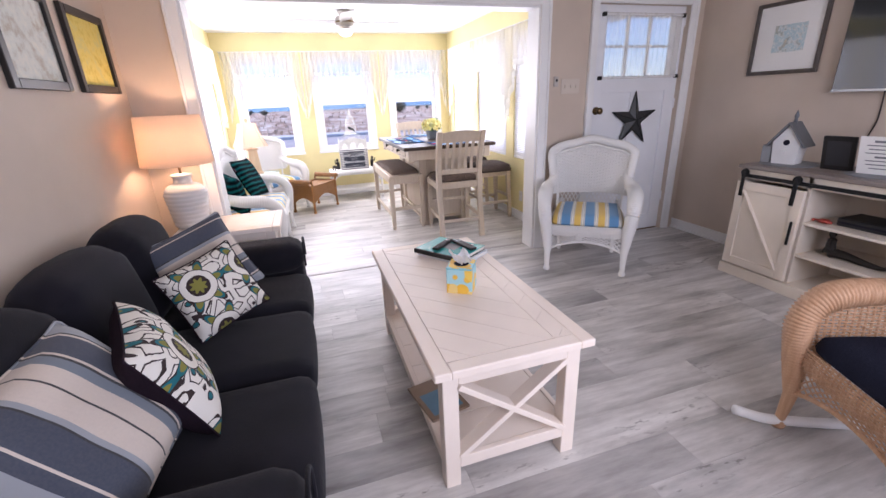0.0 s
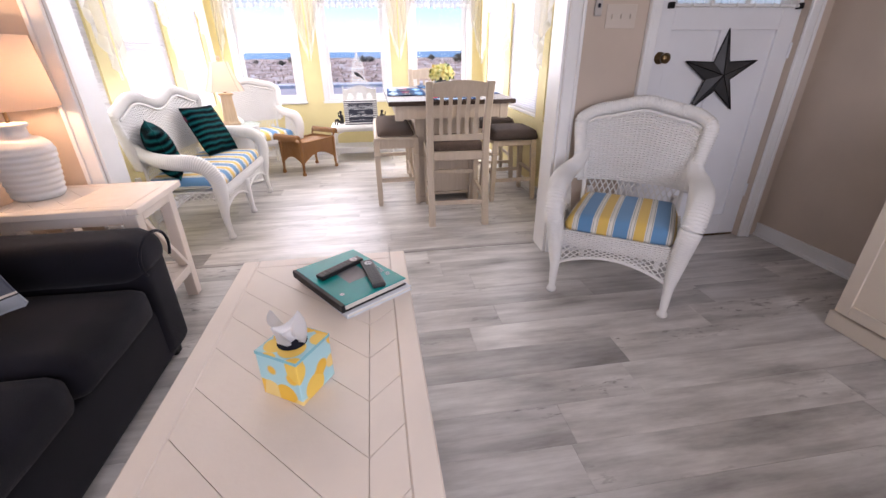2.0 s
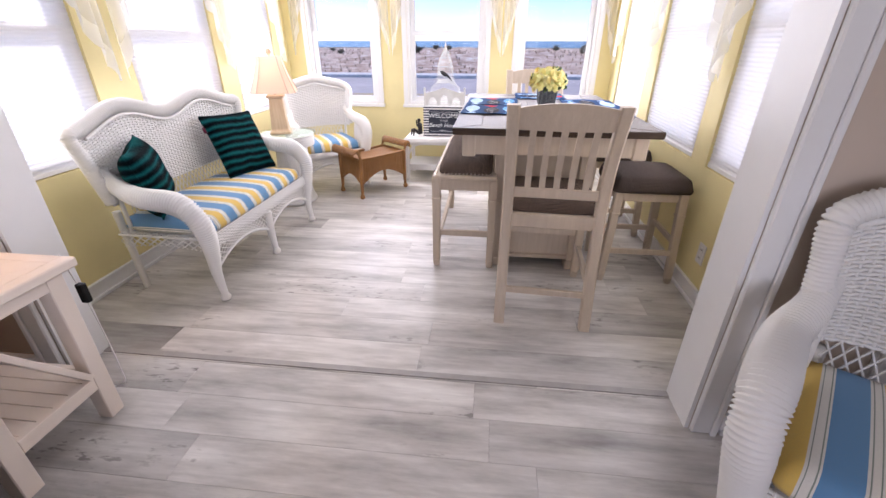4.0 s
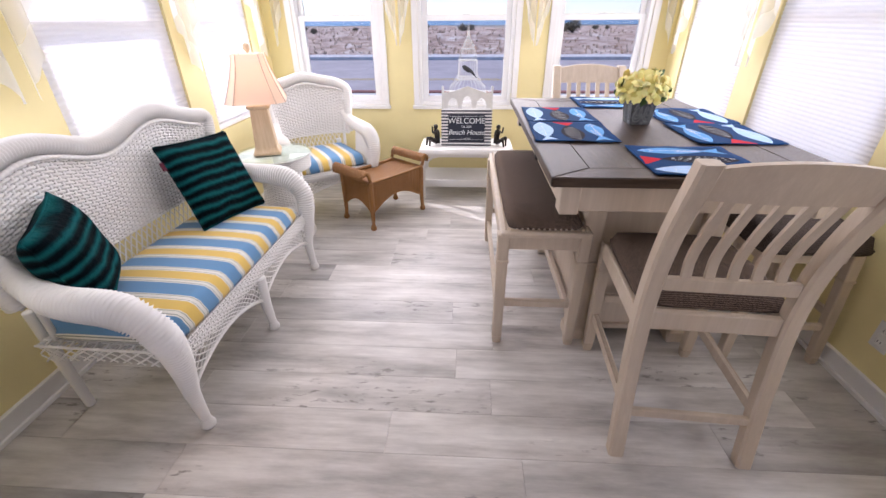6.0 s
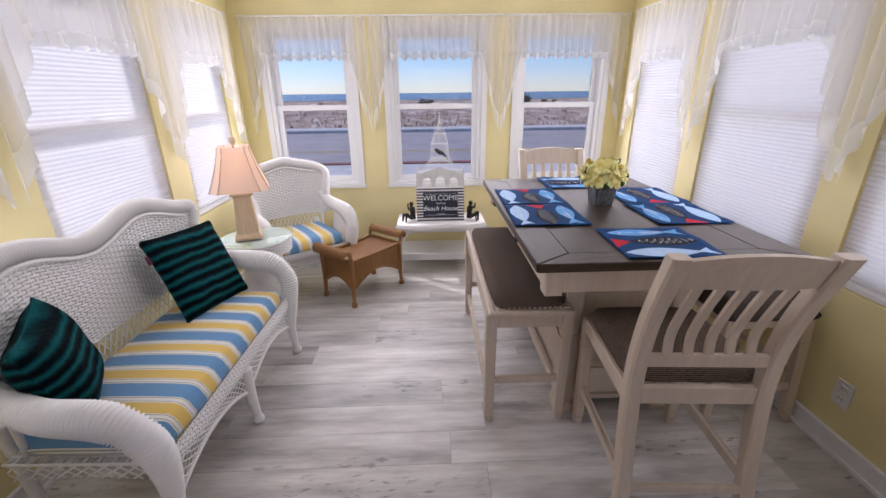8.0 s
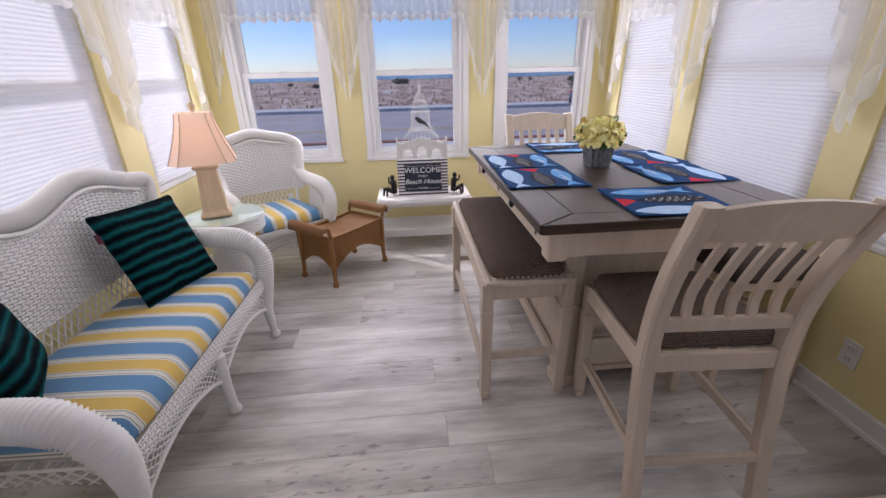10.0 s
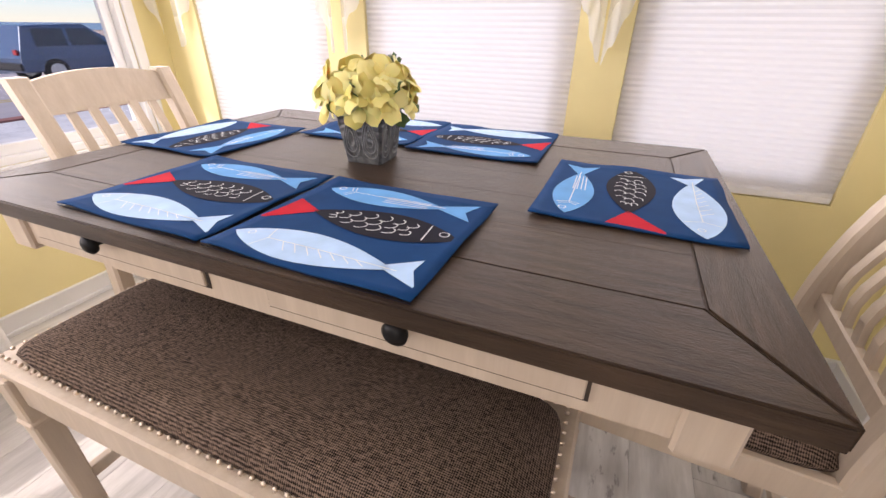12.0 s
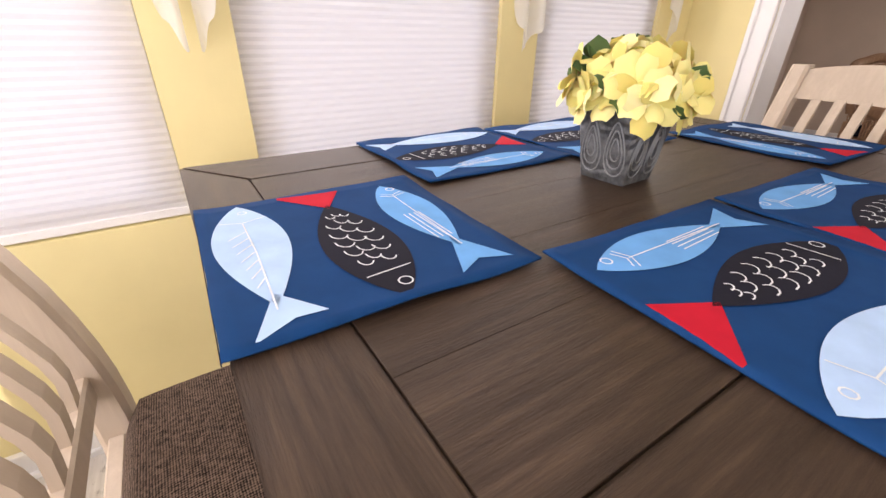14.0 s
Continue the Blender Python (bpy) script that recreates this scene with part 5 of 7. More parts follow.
# rocking chair beside the coffee table
wicker_chair("rocking_chair", "natural wicker rocking chair with a navy cushion", "rocking chair", facing(1.665, 0.50, -0.90, 0.40), W=0.60, D=0.52, top=1.0, seat=0.40, arm=0.62, mat=NATURAL,
             cushion=NAVY, clabel="navy seat cushion", rocker=TRIM)


def ottoman():
    root = thing("ottoman", "honey brown wicker ottoman with raised rolled ends", "ottoman", m=pose(-0.205, 5.89, 0, 0, 0, 51))
    w, d, h = 0.50, 0.32, 0.38
    for sx, sy in itertools.product((-1, 1), (-1, 1)):
        x, y = sx * w / 2, sy * d / 2
        wrapped("leg", [(x, y, h - 0.02), (x, y, 0.12), (x * 1.02, y * 1.02, 0.03)], [0.02, 0.018, 0.013], HONEY, root, 0.01, 0.05)
        part("foot", lathe([(0.014, 0.0), (0.022, 0.008), (0.022, 0.02), (0.013, 0.045)], 12, at=(x * 1.02, y * 1.02, 0)), HONEY, root, smooth=True)
    for s in (-1, 1):
        def long_side(u, v, s=s):
            zb = 0.13 + 0.10 * np.sin(np.pi * u)
            return np.stack([(2 * u - 1) * w / 2, np.full_like(u, s * d / 2), zb + v * (h - 0.03 - zb)], -1)

        def short_side(u, v, s=s):
            zb = 0.13 + 0.08 * np.sin(np.pi * u)
            return np.stack([np.full_like(u, s * w / 2), (2 * u - 1) * d / 2, zb + v * (h - 0.01 - zb)], -1)
        woven("side_panel", long_side, 24, 26, 0.0045, HONEY, root)
        woven("end_panel", short_side, 16, 26, 0.0045, HONEY, root)
        wrapped("lower_rim", [tuple(p) for p in long_side(np.linspace(0, 1, 10), np.zeros(10))], [0.008] * 3, HONEY, root, 0.012)
        wrapped("lower_rim", [tuple(p) for p in short_side(np.linspace(0, 1, 10), np.zeros(10))], [0.008] * 3, HONEY, root, 0.012)
        wrapped("edge_rim", [(-w / 2, s * d / 2, h - 0.02), (0, s * d / 2, h - 0.025), (w / 2, s * d / 2, h - 0.02)], [0.011] * 3, HONEY, root, 0.01)

        def roll(u, v, s=s):
            a = v * np.pi * 1.3 - 0.3
            return np.stack([s * (w / 2 + 0.035 - 0.035 * np.cos(a)), (2 * u - 1) * (d / 2 + 0.01), h + 0.03 + 0.035 * np.sin(a) + 0 * u], -1)
        woven("rolled_end", roll, 20, 14, 0.005, HONEY, root)
        wrapped("end_rim", [(s * w / 2, -d / 2 - 0.012, h - 0.01), (s * (w / 2 + 0.03), -d / 2 - 0.012, h + 0.06), (s * (w / 2 + 0.06), -d / 2 - 0.012, h + 0.045)], [0.012] * 3, HONEY, root, 0.01)
        wrapped("end_rim", [(s * w / 2, d / 2 + 0.012, h - 0.01), (s * (w / 2 + 0.03), d / 2 + 0.012, h + 0.06), (s * (w / 2 + 0.06), d / 2 + 0.012, h + 0.045)], [0.012] * 3, HONEY, root, 0.01)

    def deck(u, v):
        return np.stack([(2 * u - 1) * w / 2, (2 * v - 1) * d / 2, h - 0.03 - 0.012 * np.sin(np.pi * u)], -1)
    woven("woven_top", deck, 30, 30, 0.0052, HONEY, root)


ottoman()


def cyl_wall(r, z0, z1, a0=0.0, a1=2 * math.pi):
    return lambda u, v: np.stack([r * np.cos(a0 + u * (a1 - a0)), r * np.sin(a0 + u * (a1 - a0)), z0 + v * (z1 - z0)], -1)


def side_table():
    root = thing("side_table", "round white wicker side table with glass top", "side table", m=pose(-0.83, 5.50, 0))
    woven("top_skirt", cyl_wall(0.215, 0.50, 0.585), 60, 12, 0.005, WICKER, root)
    part("top_board", lathe([(0.20, 0.575), (0.225, 0.578), (0.228, 0.588), (0.222, 0.594)], 40), WICKER, root, smooth=False)
    part("glass_top", lathe([(0.236, 0.5955), (0.24, 0.598), (0.24, 0.602), (0.236, 0.604)], 48), GLASS_TOP, root, "clear round glass top", True)
    woven("base", lambda u, v: np.stack([(0.10 + 0.07 * (1 - v) ** 2) * np.cos(2 * np.pi * u), (0.10 + 0.07 * (1 - v) ** 2) * np.sin(2 * np.pi * u), 0.03 + v * 0.48], -1), 34, 56, 0.0052, WICKER, root)
    part("base_ring", lathe([(0.17, 0.0), (0.185, 0.01), (0.185, 0.03), (0.165, 0.04)], 32), WICKER, root, smooth=True)


side_table()


def table_lamp_small():
    root = thing("table_lamp", "lit table lamp with square cream base and bell shade", "lamp", m=pose(-0.862, 5.49, 0.604, 0, 0, 20))
    wd = wood("whitewashed_wood", (0.50, 0.36, 0.22), (0.72, 0.57, 0.40), 0.5, 2, 1.6, 0.2, 0.1)

    def square(profile, seg=4):
        bm = bmesh.new()
        rings = [[bm.verts.new((r * a, r * b, z)) for a, b in ((-1, -.94), (-.94, -1), (.94, -1), (1, -.94), (1, .94), (.94, 1), (-.94, 1), (-1, .94))] for r, z in profile]
        for p, q in zip(rings, rings[1:]):
            for i in range(8):
                bm.faces.new((p[i], p[(i + 1) % 8], q[(i + 1) % 8], q[i]))
        bm.faces.new(rings[0][::-1])
        bm.faces.new(rings[-1])
        return bm
    part("base", square([(0.082, 0), (0.082, 0.015), (0.070, 0.03), (0.066, 0.04), (0.051, 0.275), (0.067, 0.285), (0.067, 0.298), (0.03, 0.303)]), wd, root)
    part("neck", lathe([(0.01, 0.303), (0.018, 0.31), (0.009, 0.32), (0.006, 0.33), (0.006, 0.58)], 12), BRASS, root, smooth=True)
    part("finial", lathe([(0.004, 0.585), (0.012, 0.595), (0.02, 0.61), (0.02, 0.625), (0.012, 0.636), (0.002, 0.64)], 12), wd, root, smooth=True)
    lit = Mat("lit_bell_shade", (0.80, 0.62, 0.50), 0.9)
    tr = lit.n("BsdfTranslucent", Color=(0.85, 0.62, 0.48, 1))
    df = lit.n("BsdfDiffuse", Color=(0.80, 0.66, 0.56, 1))
    mx = lit.n("MixShader", Fac=0.5)
    lit.link(df.outputs[0], mx.inputs[1]).link(tr.outputs[0], mx.inputs[2]).link(mx.outputs[0], lit.t.nodes["Material Output"].inputs["Surface"])
    bm = bmesh.new()
    rings = []
    for i in range(9):
        t = i / 8
        z = 0.322 + 0.262 * t
        r = 0.168 - 0.082 * (1 - (1 - t) ** 1.35)
        rings.append([bm.verts.new((r * a, r * b, z)) for a, b in ((-1, -.7), (-.7, -1), (.7, -1), (1, -.7), (1, .7), (.7, 1), (-.7, 1), (-1, .7))])
    for p, q in zip(rings, rings[1:]):
        for i in range(8):
            bm.faces.new((p[i], p[(i + 1) % 8], q[(i + 1) % 8], q[i]))
    sh = part("shade", bm, lit.m, root, "cream fabric bell shade")
    piping = plain("shade_piping", (0.55, 0.42, 0.33), 0.8)
    lines = []
    for i in range(8):
        a, b = ((-1, -.7), (-.7, -1), (.7, -1), (1, -.7), (1, .7), (.7, 1), (-.7, 1), (-1, .7))[i]
        lines.append(np.array([((0.169 - 0.082 * (1 - (1 - t) ** 1.35)) * a, (0.169 - 0.082 * (1 - (1 - t) ** 1.35)) * b, 0.322 + 0.262 * t) for t in np.linspace(0, 1, 9)]))
    for ln in lines:
        raw("piping", *tubes([ln], [0.003], 5), piping, sh)
    bulb("lamp_bulb", (-0.862, 5.49, 1.05), 0.7, (1.0, 0.72, 0.45))


table_lamp_small()


def window_bench():
    root = thing("wicker_bench", "low white wicker bench with a lower shelf", "bench", m=pose(0.425, 6.40, 0))
    w, d, h = 0.72, 0.34, 0.43
    for sx, sy in itertools.product((-1, 1), (-1, 1)):
        wrapped("leg", [(sx * w / 2, sy * d / 2, h), (sx * w / 2, sy * d / 2, 0.2), (sx * w / 2, sy * d / 2, 0.0)], [0.02] * 3, WICKER, root, 0.011, 0.05)
    part("top_board", boxes(((-w / 2 - 0.02, -d / 2 - 0.02, h - 0.012), (w / 2 + 0.02, d / 2 + 0.02, h)), bevel=0.005), WICKER, root)
    woven("top_roll", lambda u, v: np.stack([(2 * u - 1) * (w / 2 + 0.02), -d / 2 - 0.02 - 0.02 * np.sin(np.pi * v), h - 0.06 + 0.06 * v], -1), 46, 10, 0.005, WICKER, root)
    woven("lower_shelf", lambda u, v: np.stack([(2 * u - 1) * w / 2, (2 * v - 1) * d / 2, 0.16 + 0 * u], -1), 44, 24, 0.0055, WICKER, root)
    woven("shelf_edge", lambda u, v: np.stack([(2 * u - 1) * w / 2, np.full_like(u, -d / 2 - 0.01), 0.11 + 0.06 * v], -1), 44, 9, 0.005, WICKER, root)
    for s in (-1, 1):
        wrapped("bracket", [(s * w / 2, -d / 2, 0.24), (s * (w / 2 - 0.06), -d / 2, 0.34), (s * (w / 2 - 0.16), -d / 2, h - 0.05)], [0.01] * 3, WICKER, root, 0.012)


window_bench()


def text_part(body, size, at, turn, material, parent, align="CENTER", shear=0.0, name="lettering"):
    cu = bpy.data.curves.new("lettering", "FONT")
    cu.body, cu.size, cu.align_x, cu.align_y, cu.extrude, cu.shear = body, size, align, "CENTER", 0.0006, shear
    tmp = new("tmp", cu)
    me = bpy.data.meshes.new_from_object(tmp.evaluated_get(bpy.context.evaluated_depsgraph_get()))
    bpy.data.objects.remove(tmp)
    me.materials.clear()
    me.materials.append(material)
    ob = new(name, me)
    ob.matrix_basis = pose(*at, *turn)
    ob.parent = parent
    return ob


def welcome_sign():
    root = thing("welcome_sign", "striped welcome sign with chalk lettering on the wicker bench", "sign", m=pose(0.423, 6.335, 0.4305, -6, 0, 0))
    NAVY_P = plain("navy_sign_paint", (0.012, 0.017, 0.035), 0.6)
    ST = stripes("navy_white_stripes", 0.0245, [(0.0, (0.02, 0.025, 0.05)), (0.5, (0.75, 0.75, 0.74))], axis=2)
    part("striped_frame", boxes(((-0.205, -0.008, 0), (0.205, 0.012, 0.285)), bevel=0.002), ST, root)
    part("black_panel", boxes(((-0.150, -0.014, 0.035), (0.150, -0.0085, 0.245)), bevel=0.004), NAVY_P, root)
    for body, size, z, sh in (("WELCOME", 0.062, 0.198, 0), ("TO OUR", 0.022, 0.152, 0), ("Beach House", 0.056, 0.108, 0.3), ("CAPE MAY", 0.016, 0.058, 0)):
        text_part(body, size, (0, -0.0155, z), (90, 0, 0), CHALK, root, shear=sh)
    for z0 in (0.05, 0.232):
        part("border_line", boxes(((-0.138, -0.0148, z0), (0.138, -0.0142, z0 + 0.002))), CHALK, root)


welcome_sign()


def birdcage():
    root = thing("birdcage", "ornate white wire birdcage with arches and a spire", "birdcage", m=pose(0.425, 6.47, 0.4305))
    WIRE = plain("grey_white_wire", (0.62, 0.62, 0.60), 0.5)
    part("base", boxes(((-0.20, -0.085, 0), (0.20, 0.085, 0.02)), bevel=0.004), WIRE, root)
    lines, rads = [], []
    arc = lambda x0, x1, y, z0, z1: np.array([(x0 + (x1 - x0) * t, y, z0 + (z1 - z0) * math.sin(math.pi * t)) for t in np.linspace(0, 1, 12)])
    for y in (-0.08, 0.08):
        for x in np.linspace(-0.195, 0.195, 40):
            lines.append(np.array([(x, y, 0.02), (x, y, 0.40)])); rads.append(0.0012)
    for x in (-0.195, 0.195):
        for y in np.linspace(-0.08, 0.08, 14):
            lines.append(np.array([(x, y, 0.02), (x, y, 0.40)])); rads.append(0.0012)
    for z in (0.02, 0.28, 0.40):
        for y in (-0.08, 0.08):
            lines.append(np.array([(-0.2, y, z), (0.2, y, z)])); rads.append(0.004)
    V, F = tubes(lines, rads, 4)
    raw("lower_cage", V, F, WIRE, root)
    # solid front arcade
    hs = [(-0.155, -0.075, 0, 0.37), (-0.04, 0.04, 0, 0.385), (0.075, 0.155, 0, 0.37)]
    bm = bmesh.new()
    n = 60
    cols = []
    for i in range(n + 1):
        x = -0.2 + 0.4 * i / n
        zb = 0.29
        for a, b, _, zt in hs:
            if a < x < b:
                zb = zt - 0.06 + 0.06 * math.sqrt(max(0, 1 - ((x - (a + b) / 2) / ((b - a) / 2)) ** 2))
        zt = 0.41 + 0.05 * max(0, 1 - abs(x) / 0.15)
        cols.append([bm.verts.new((x, y, z)) for y, z in ((-0.088, zb), (-0.082, zb), (-0.082, zt), (-0.088, zt))])
    for p, q in zip(cols, cols[1:]):
        for k in range(4):
            bm.faces.new((p[k], q[k], q[(k + 1) % 4], p[(k + 1) % 4]))
    bm.faces.new(cols[0])
    bm.faces.new(cols[-1][::-1])
    part("arcade", bm, WIRE, root)
    for x in (-0.197, 0.197):
        part("post", boxes(((x - 0.008, -0.09, 0.02), (x + 0.008, -0.074, 0.46)), bevel=0.002), WIRE, root)
    lines, rads = [], []
    for i in range(24):
        a = 2 * math.pi * i / 24
        prof = [(0.15, 0.40), (0.14, 0.45), (0.085, 0.50), (0.075, 0.52), (0.072, 0.64), (0.05, 0.72), (0.022, 0.78), (0.004, 0.80)]
        lines.append(np.array([(r * math.cos(a), 0.5 * r * math.sin(a), z) for r, z in prof])); rads.append(0.0014)
    for r, z in ((0.15, 0.40), (0.085, 0.50), (0.075, 0.52), (0.072, 0.64), (0.05, 0.72)):
        lines.append(np.array([(r * math.cos(a), 0.5 * r * math.sin(a), z) for a in np.linspace(0, 2 * math.pi, 30)])); rads.append(0.003)
    for x in (-0.07, 0.07):
        lines.append(arc(x - 0.035, x + 0.035, -0.075, 0.50, 0.54)); rads.append(0.002)
    for ln, rd in zip(lines, rads):
        V, F = tubes([ln], [rd], 4)
        raw("cage_wire", V, F, WIRE, root)
    part("spire", lathe([(0.012, 0.79), (0.016, 0.80), (0.006, 0.815), (0.01, 0.83), (0.003, 0.845), (0.001, 0.90)], 10), WIRE, root, smooth=True)
    fin = plain("black_white_bird", (0.02, 0.02, 0.02), 0.6)
    sweep("bird_ornament", [(-0.045, -0.05, 0.60), (-0.03, -0.05, 0.595), (0, -0.05, 0.575), (0.03, -0.05, 0.56), (0.07, -0.05, 0.515)], [0.004, 0.016, 0.02, 0.012, 0.003], fin, root, "black and white bird ornament")


birdcage()


def seated_figure(m):
    dark = plain("dark_bronze_statuette", (0.018, 0.015, 0.013), 0.45, 0.4)
    lines = [smooth_path([(0, 0.015, 0.02), (0, 0.02, 0.07), (0, 0.012, 0.115), (0, 0.01, 0.125)], 14), smooth_path([(0, 0.01, 0.115), (0, 0.008, 0.14), (0, 0.008, 0.172)], 10),
             smooth_path([(0.012, 0.01, 0.025), (0.02, -0.05, 0.07), (0.022, -0.055, 0.06), (0.02, -0.06, 0.004)], 14), smooth_path([(-0.012, 0.01, 0.025), (-0.02, -0.055, 0.06), (-0.022, -0.06, 0.05), (-0.02, -0.07, 0.004)], 14),
             smooth_path([(0.02, 0.01, 0.115), (0.045, 0.0, 0.10), (0.03, -0.02, 0.145)], 10), smooth_path([(-0.02, 0.01, 0.115), (-0.05, 0.005, 0.09), (-0.03, -0.01, 0.15)], 10)]
    rads = [np.interp(np.linspace(0, 1, 14), [0, .3, .6, .85, 1], [0.03, 0.022, 0.026, 0.018, 0.002]), np.interp(np.linspace(0, 1, 10), [0, .35, .6, .9, 1], [0.006, 0.01, 0.02, 0.015, 0.001]),
            np.linspace(0.016, 0.007, 14), np.linspace(0.016, 0.007, 14), np.linspace(0.009, 0.006, 10), np.linspace(0.009, 0.006, 10)]
    V, F = tubes([np.array([tuple(q) for q in l]) for l in lines], rads, 9)
    ob = raw("statuette", V, F, dark)
    ob.matrix_basis = m
    return tagged(ob, "small dark seated bronze statuette on the wicker bench", "statuette", "statuettes beside the sign")


seated_figure(pose(0.165, 6.34, 0.4305, 0, 0, -60))
seated_figure(pose(0.69, 6.34, 0.4305, 0, 0, 50))

# ---- ceiling fan ----
def ceiling_fan():
    root = thing("ceiling_fan", "brushed nickel ceiling fan with a lit globe", "ceiling fan", m=pose(0.35, 5.10, SZ))
    NICKEL = plain("brushed_nickel", (0.45, 0.42, 0.38), 0.35, 0.9)
    BLADE = plain("silver_grey_blade", (0.42, 0.41, 0.39), 0.5)
    part("canopy", lathe([(0.07, 0.0), (0.07, -0.02), (0.045, -0.05), (0.02, -0.055)][::-1], 24), NICKEL, root, smooth=True)
    part("motor", lathe([(0.03, -0.05), (0.085, -0.06), (0.098, -0.075), (0.098, -0.15), (0.085, -0.165), (0.08, -0.185), (0.07, -0.19)][::-1], 30), NICKEL, root)
    part("band", lathe([(0.1, -0.105), (0.102, -0.108), (0.102, -0.118), (0.1, -0.121)][::-1], 30), BRASS, root)
    part("globe", lathe([(0.075, -0.19), (0.078, -0.205), (0.06, -0.235), (0.03, -0.25), (0.002, -0.253)][::-1], 24), glow("lit_opal_glass", (1.0, 0.85, 0.62), 5.0), root, "lit opal glass globe", True)
    for i in range(4):
        a = radians(180 + 90 * i - 3)
        bm = bmesh.new()
        n = 8
        rows = []
        for j in range(n + 1):
            t = j / n
            r, hw = 0.09 + 0.50 * t, 0.035 + 0.035 * math.sin(math.pi * min(t * 0.62 + 0.12, 1))
            rows.append([bm.verts.new(Matrix.Rotation(a, 3, "Z") @ Vector((r, s * hw, -0.115 + s * hw * 0.2 + k))) for s, k in ((-1, 0), (1, 0), (1, 0.006), (-1, 0.006))])
        for p, q in zip(rows, rows[1:]):
            for k in range(4):
                bm.faces.new((p[k], p[(k + 1) % 4], q[(k + 1) % 4], q[k]))
        bm.faces.new(rows[0])
        bm.faces.new(rows[-1])
        bmesh.ops.recalc_face_normals(bm, faces=bm.faces)
        part("blade", bm, BLADE, root)


ceiling_fan()

# ---- throw pillows ----
def pillow(name, label, m, size, thick, front, back=None, group="throw pillows", corner=0.06):
    """A stuffed square cushion: face along +z, local x and y across it."""
    root = thing(name, label, "pillow", group, m=m)
    n = 22
    for nm, s, mat in (("front_panel", 1, front), ("back_panel", -1, back or front)):
        bm = bmesh.new()
        V = []
        for j in range(n + 1):
            for i in range(n + 1):
                u, v = 2 * i / n - 1, 2 * j / n - 1
                px = u * size / 2 * (1 - corner * (1 - v * v))
                py = v * size / 2 * (1 - corner * (1 - u * u))
                z = thick / 2 * ((1 - u ** 4) * (1 - v ** 4)) ** 0.55
                z *= 1 + 0.07 * noise.noise((u * 2.3 + size * 9, v * 2.3, s * 3.0))
                V.append(bm.verts.new((px, py, s * z)))
        for j in range(n):
            for i in range(n):
                q = j * (n + 1) + i
                f = (V[q], V[q + 1], V[q + n + 2], V[q + n + 1])
                bm.faces.new(f if s > 0 else f[::-1])
        part(nm, bm, mat, root, smooth=True)
    rim = [(u * size / 2, -size / 2 * (1 - corner * (1 - u * u))) for u in np.linspace(-1, 1, 10)] + [(size / 2 * (1 - corner * (1 - v * v)), v * size / 2) for v in np.linspace(-.8, 1, 10)] + \
          [(u * size / 2, size / 2 * (1 - corner * (1 - u * u))) for u in np.linspace(.8, -1, 10)] + [(-size / 2 * (1 - corner * (1 - v * v)), v * size / 2) for v in np.linspace(.8, -1, 10)]
    sweep("piping", [(x, y, 0) for x, y in rim], 0.004, back or front, root, n=90, sides=6)
    return root


def facing_pose(c, nrm, up=(0, 0, 1), spin=0.0):
    """A pose at c whose z axis is nrm, with its y axis as near to up as may be, spun by degrees."""
    z = Vector(nrm).normalized()
    y = (Vector(up) - z * Vector(up).dot(z)).normalized()
    x = y.cross(z)
    return Matrix.Translation(c) @ Matrix((x, y, z)).transposed().to_4x4() @ pose(0, 0, 0, 0, 0, spin)


TEAL = Mat("teal_ruffled_cloth", (0.0, 0.1, 0.11), 0.95)
v = TEAL.coords()
TEAL.b.inputs["Specular IOR Level"].default_value = 0.08
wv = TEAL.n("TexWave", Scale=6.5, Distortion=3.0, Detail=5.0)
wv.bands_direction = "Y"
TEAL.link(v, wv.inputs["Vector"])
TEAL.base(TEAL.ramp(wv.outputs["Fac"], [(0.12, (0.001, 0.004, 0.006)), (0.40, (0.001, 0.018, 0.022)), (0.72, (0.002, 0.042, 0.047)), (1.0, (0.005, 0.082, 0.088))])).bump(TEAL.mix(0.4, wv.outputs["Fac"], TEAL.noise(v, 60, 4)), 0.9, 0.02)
TEAL = TEAL.m
MAROON = plain("maroon_tag", (0.10, 0.01, 0.03), 0.8)
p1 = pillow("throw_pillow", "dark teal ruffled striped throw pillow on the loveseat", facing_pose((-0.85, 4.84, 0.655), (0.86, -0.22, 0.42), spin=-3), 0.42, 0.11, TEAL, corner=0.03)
part("tag", boxes(((-0.225, 0.10, -0.003), (-0.195, 0.14, 0.003)), bevel=0.001), MAROON, p1, "small maroon tag")
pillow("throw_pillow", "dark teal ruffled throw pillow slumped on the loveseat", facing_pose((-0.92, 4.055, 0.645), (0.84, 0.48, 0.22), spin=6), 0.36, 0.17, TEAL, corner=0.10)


# ---- living room ----
SOFA = Mat("charcoal_sofa_cloth", (0.02, 0.02, 0.027), 0.95)
v = SOFA.coords()
SOFA.base(SOFA.ramp(SOFA.noise(v, 3.5, 5), [(0.3, (0.0045, 0.0042, 0.007)), (0.7, (0.0115, 0.0105, 0.0165))])).bump(SOFA.mix(0.5, SOFA.noise(v, 9, 4), SOFA.noise(v, 350, 2)), 0.35, 0.012)
SOFA.b.inputs["Sheen Weight"].default_value = 0.06
SOFA.b.inputs["Specular IOR Level"].default_value = 0.2
SOFA = SOFA.m


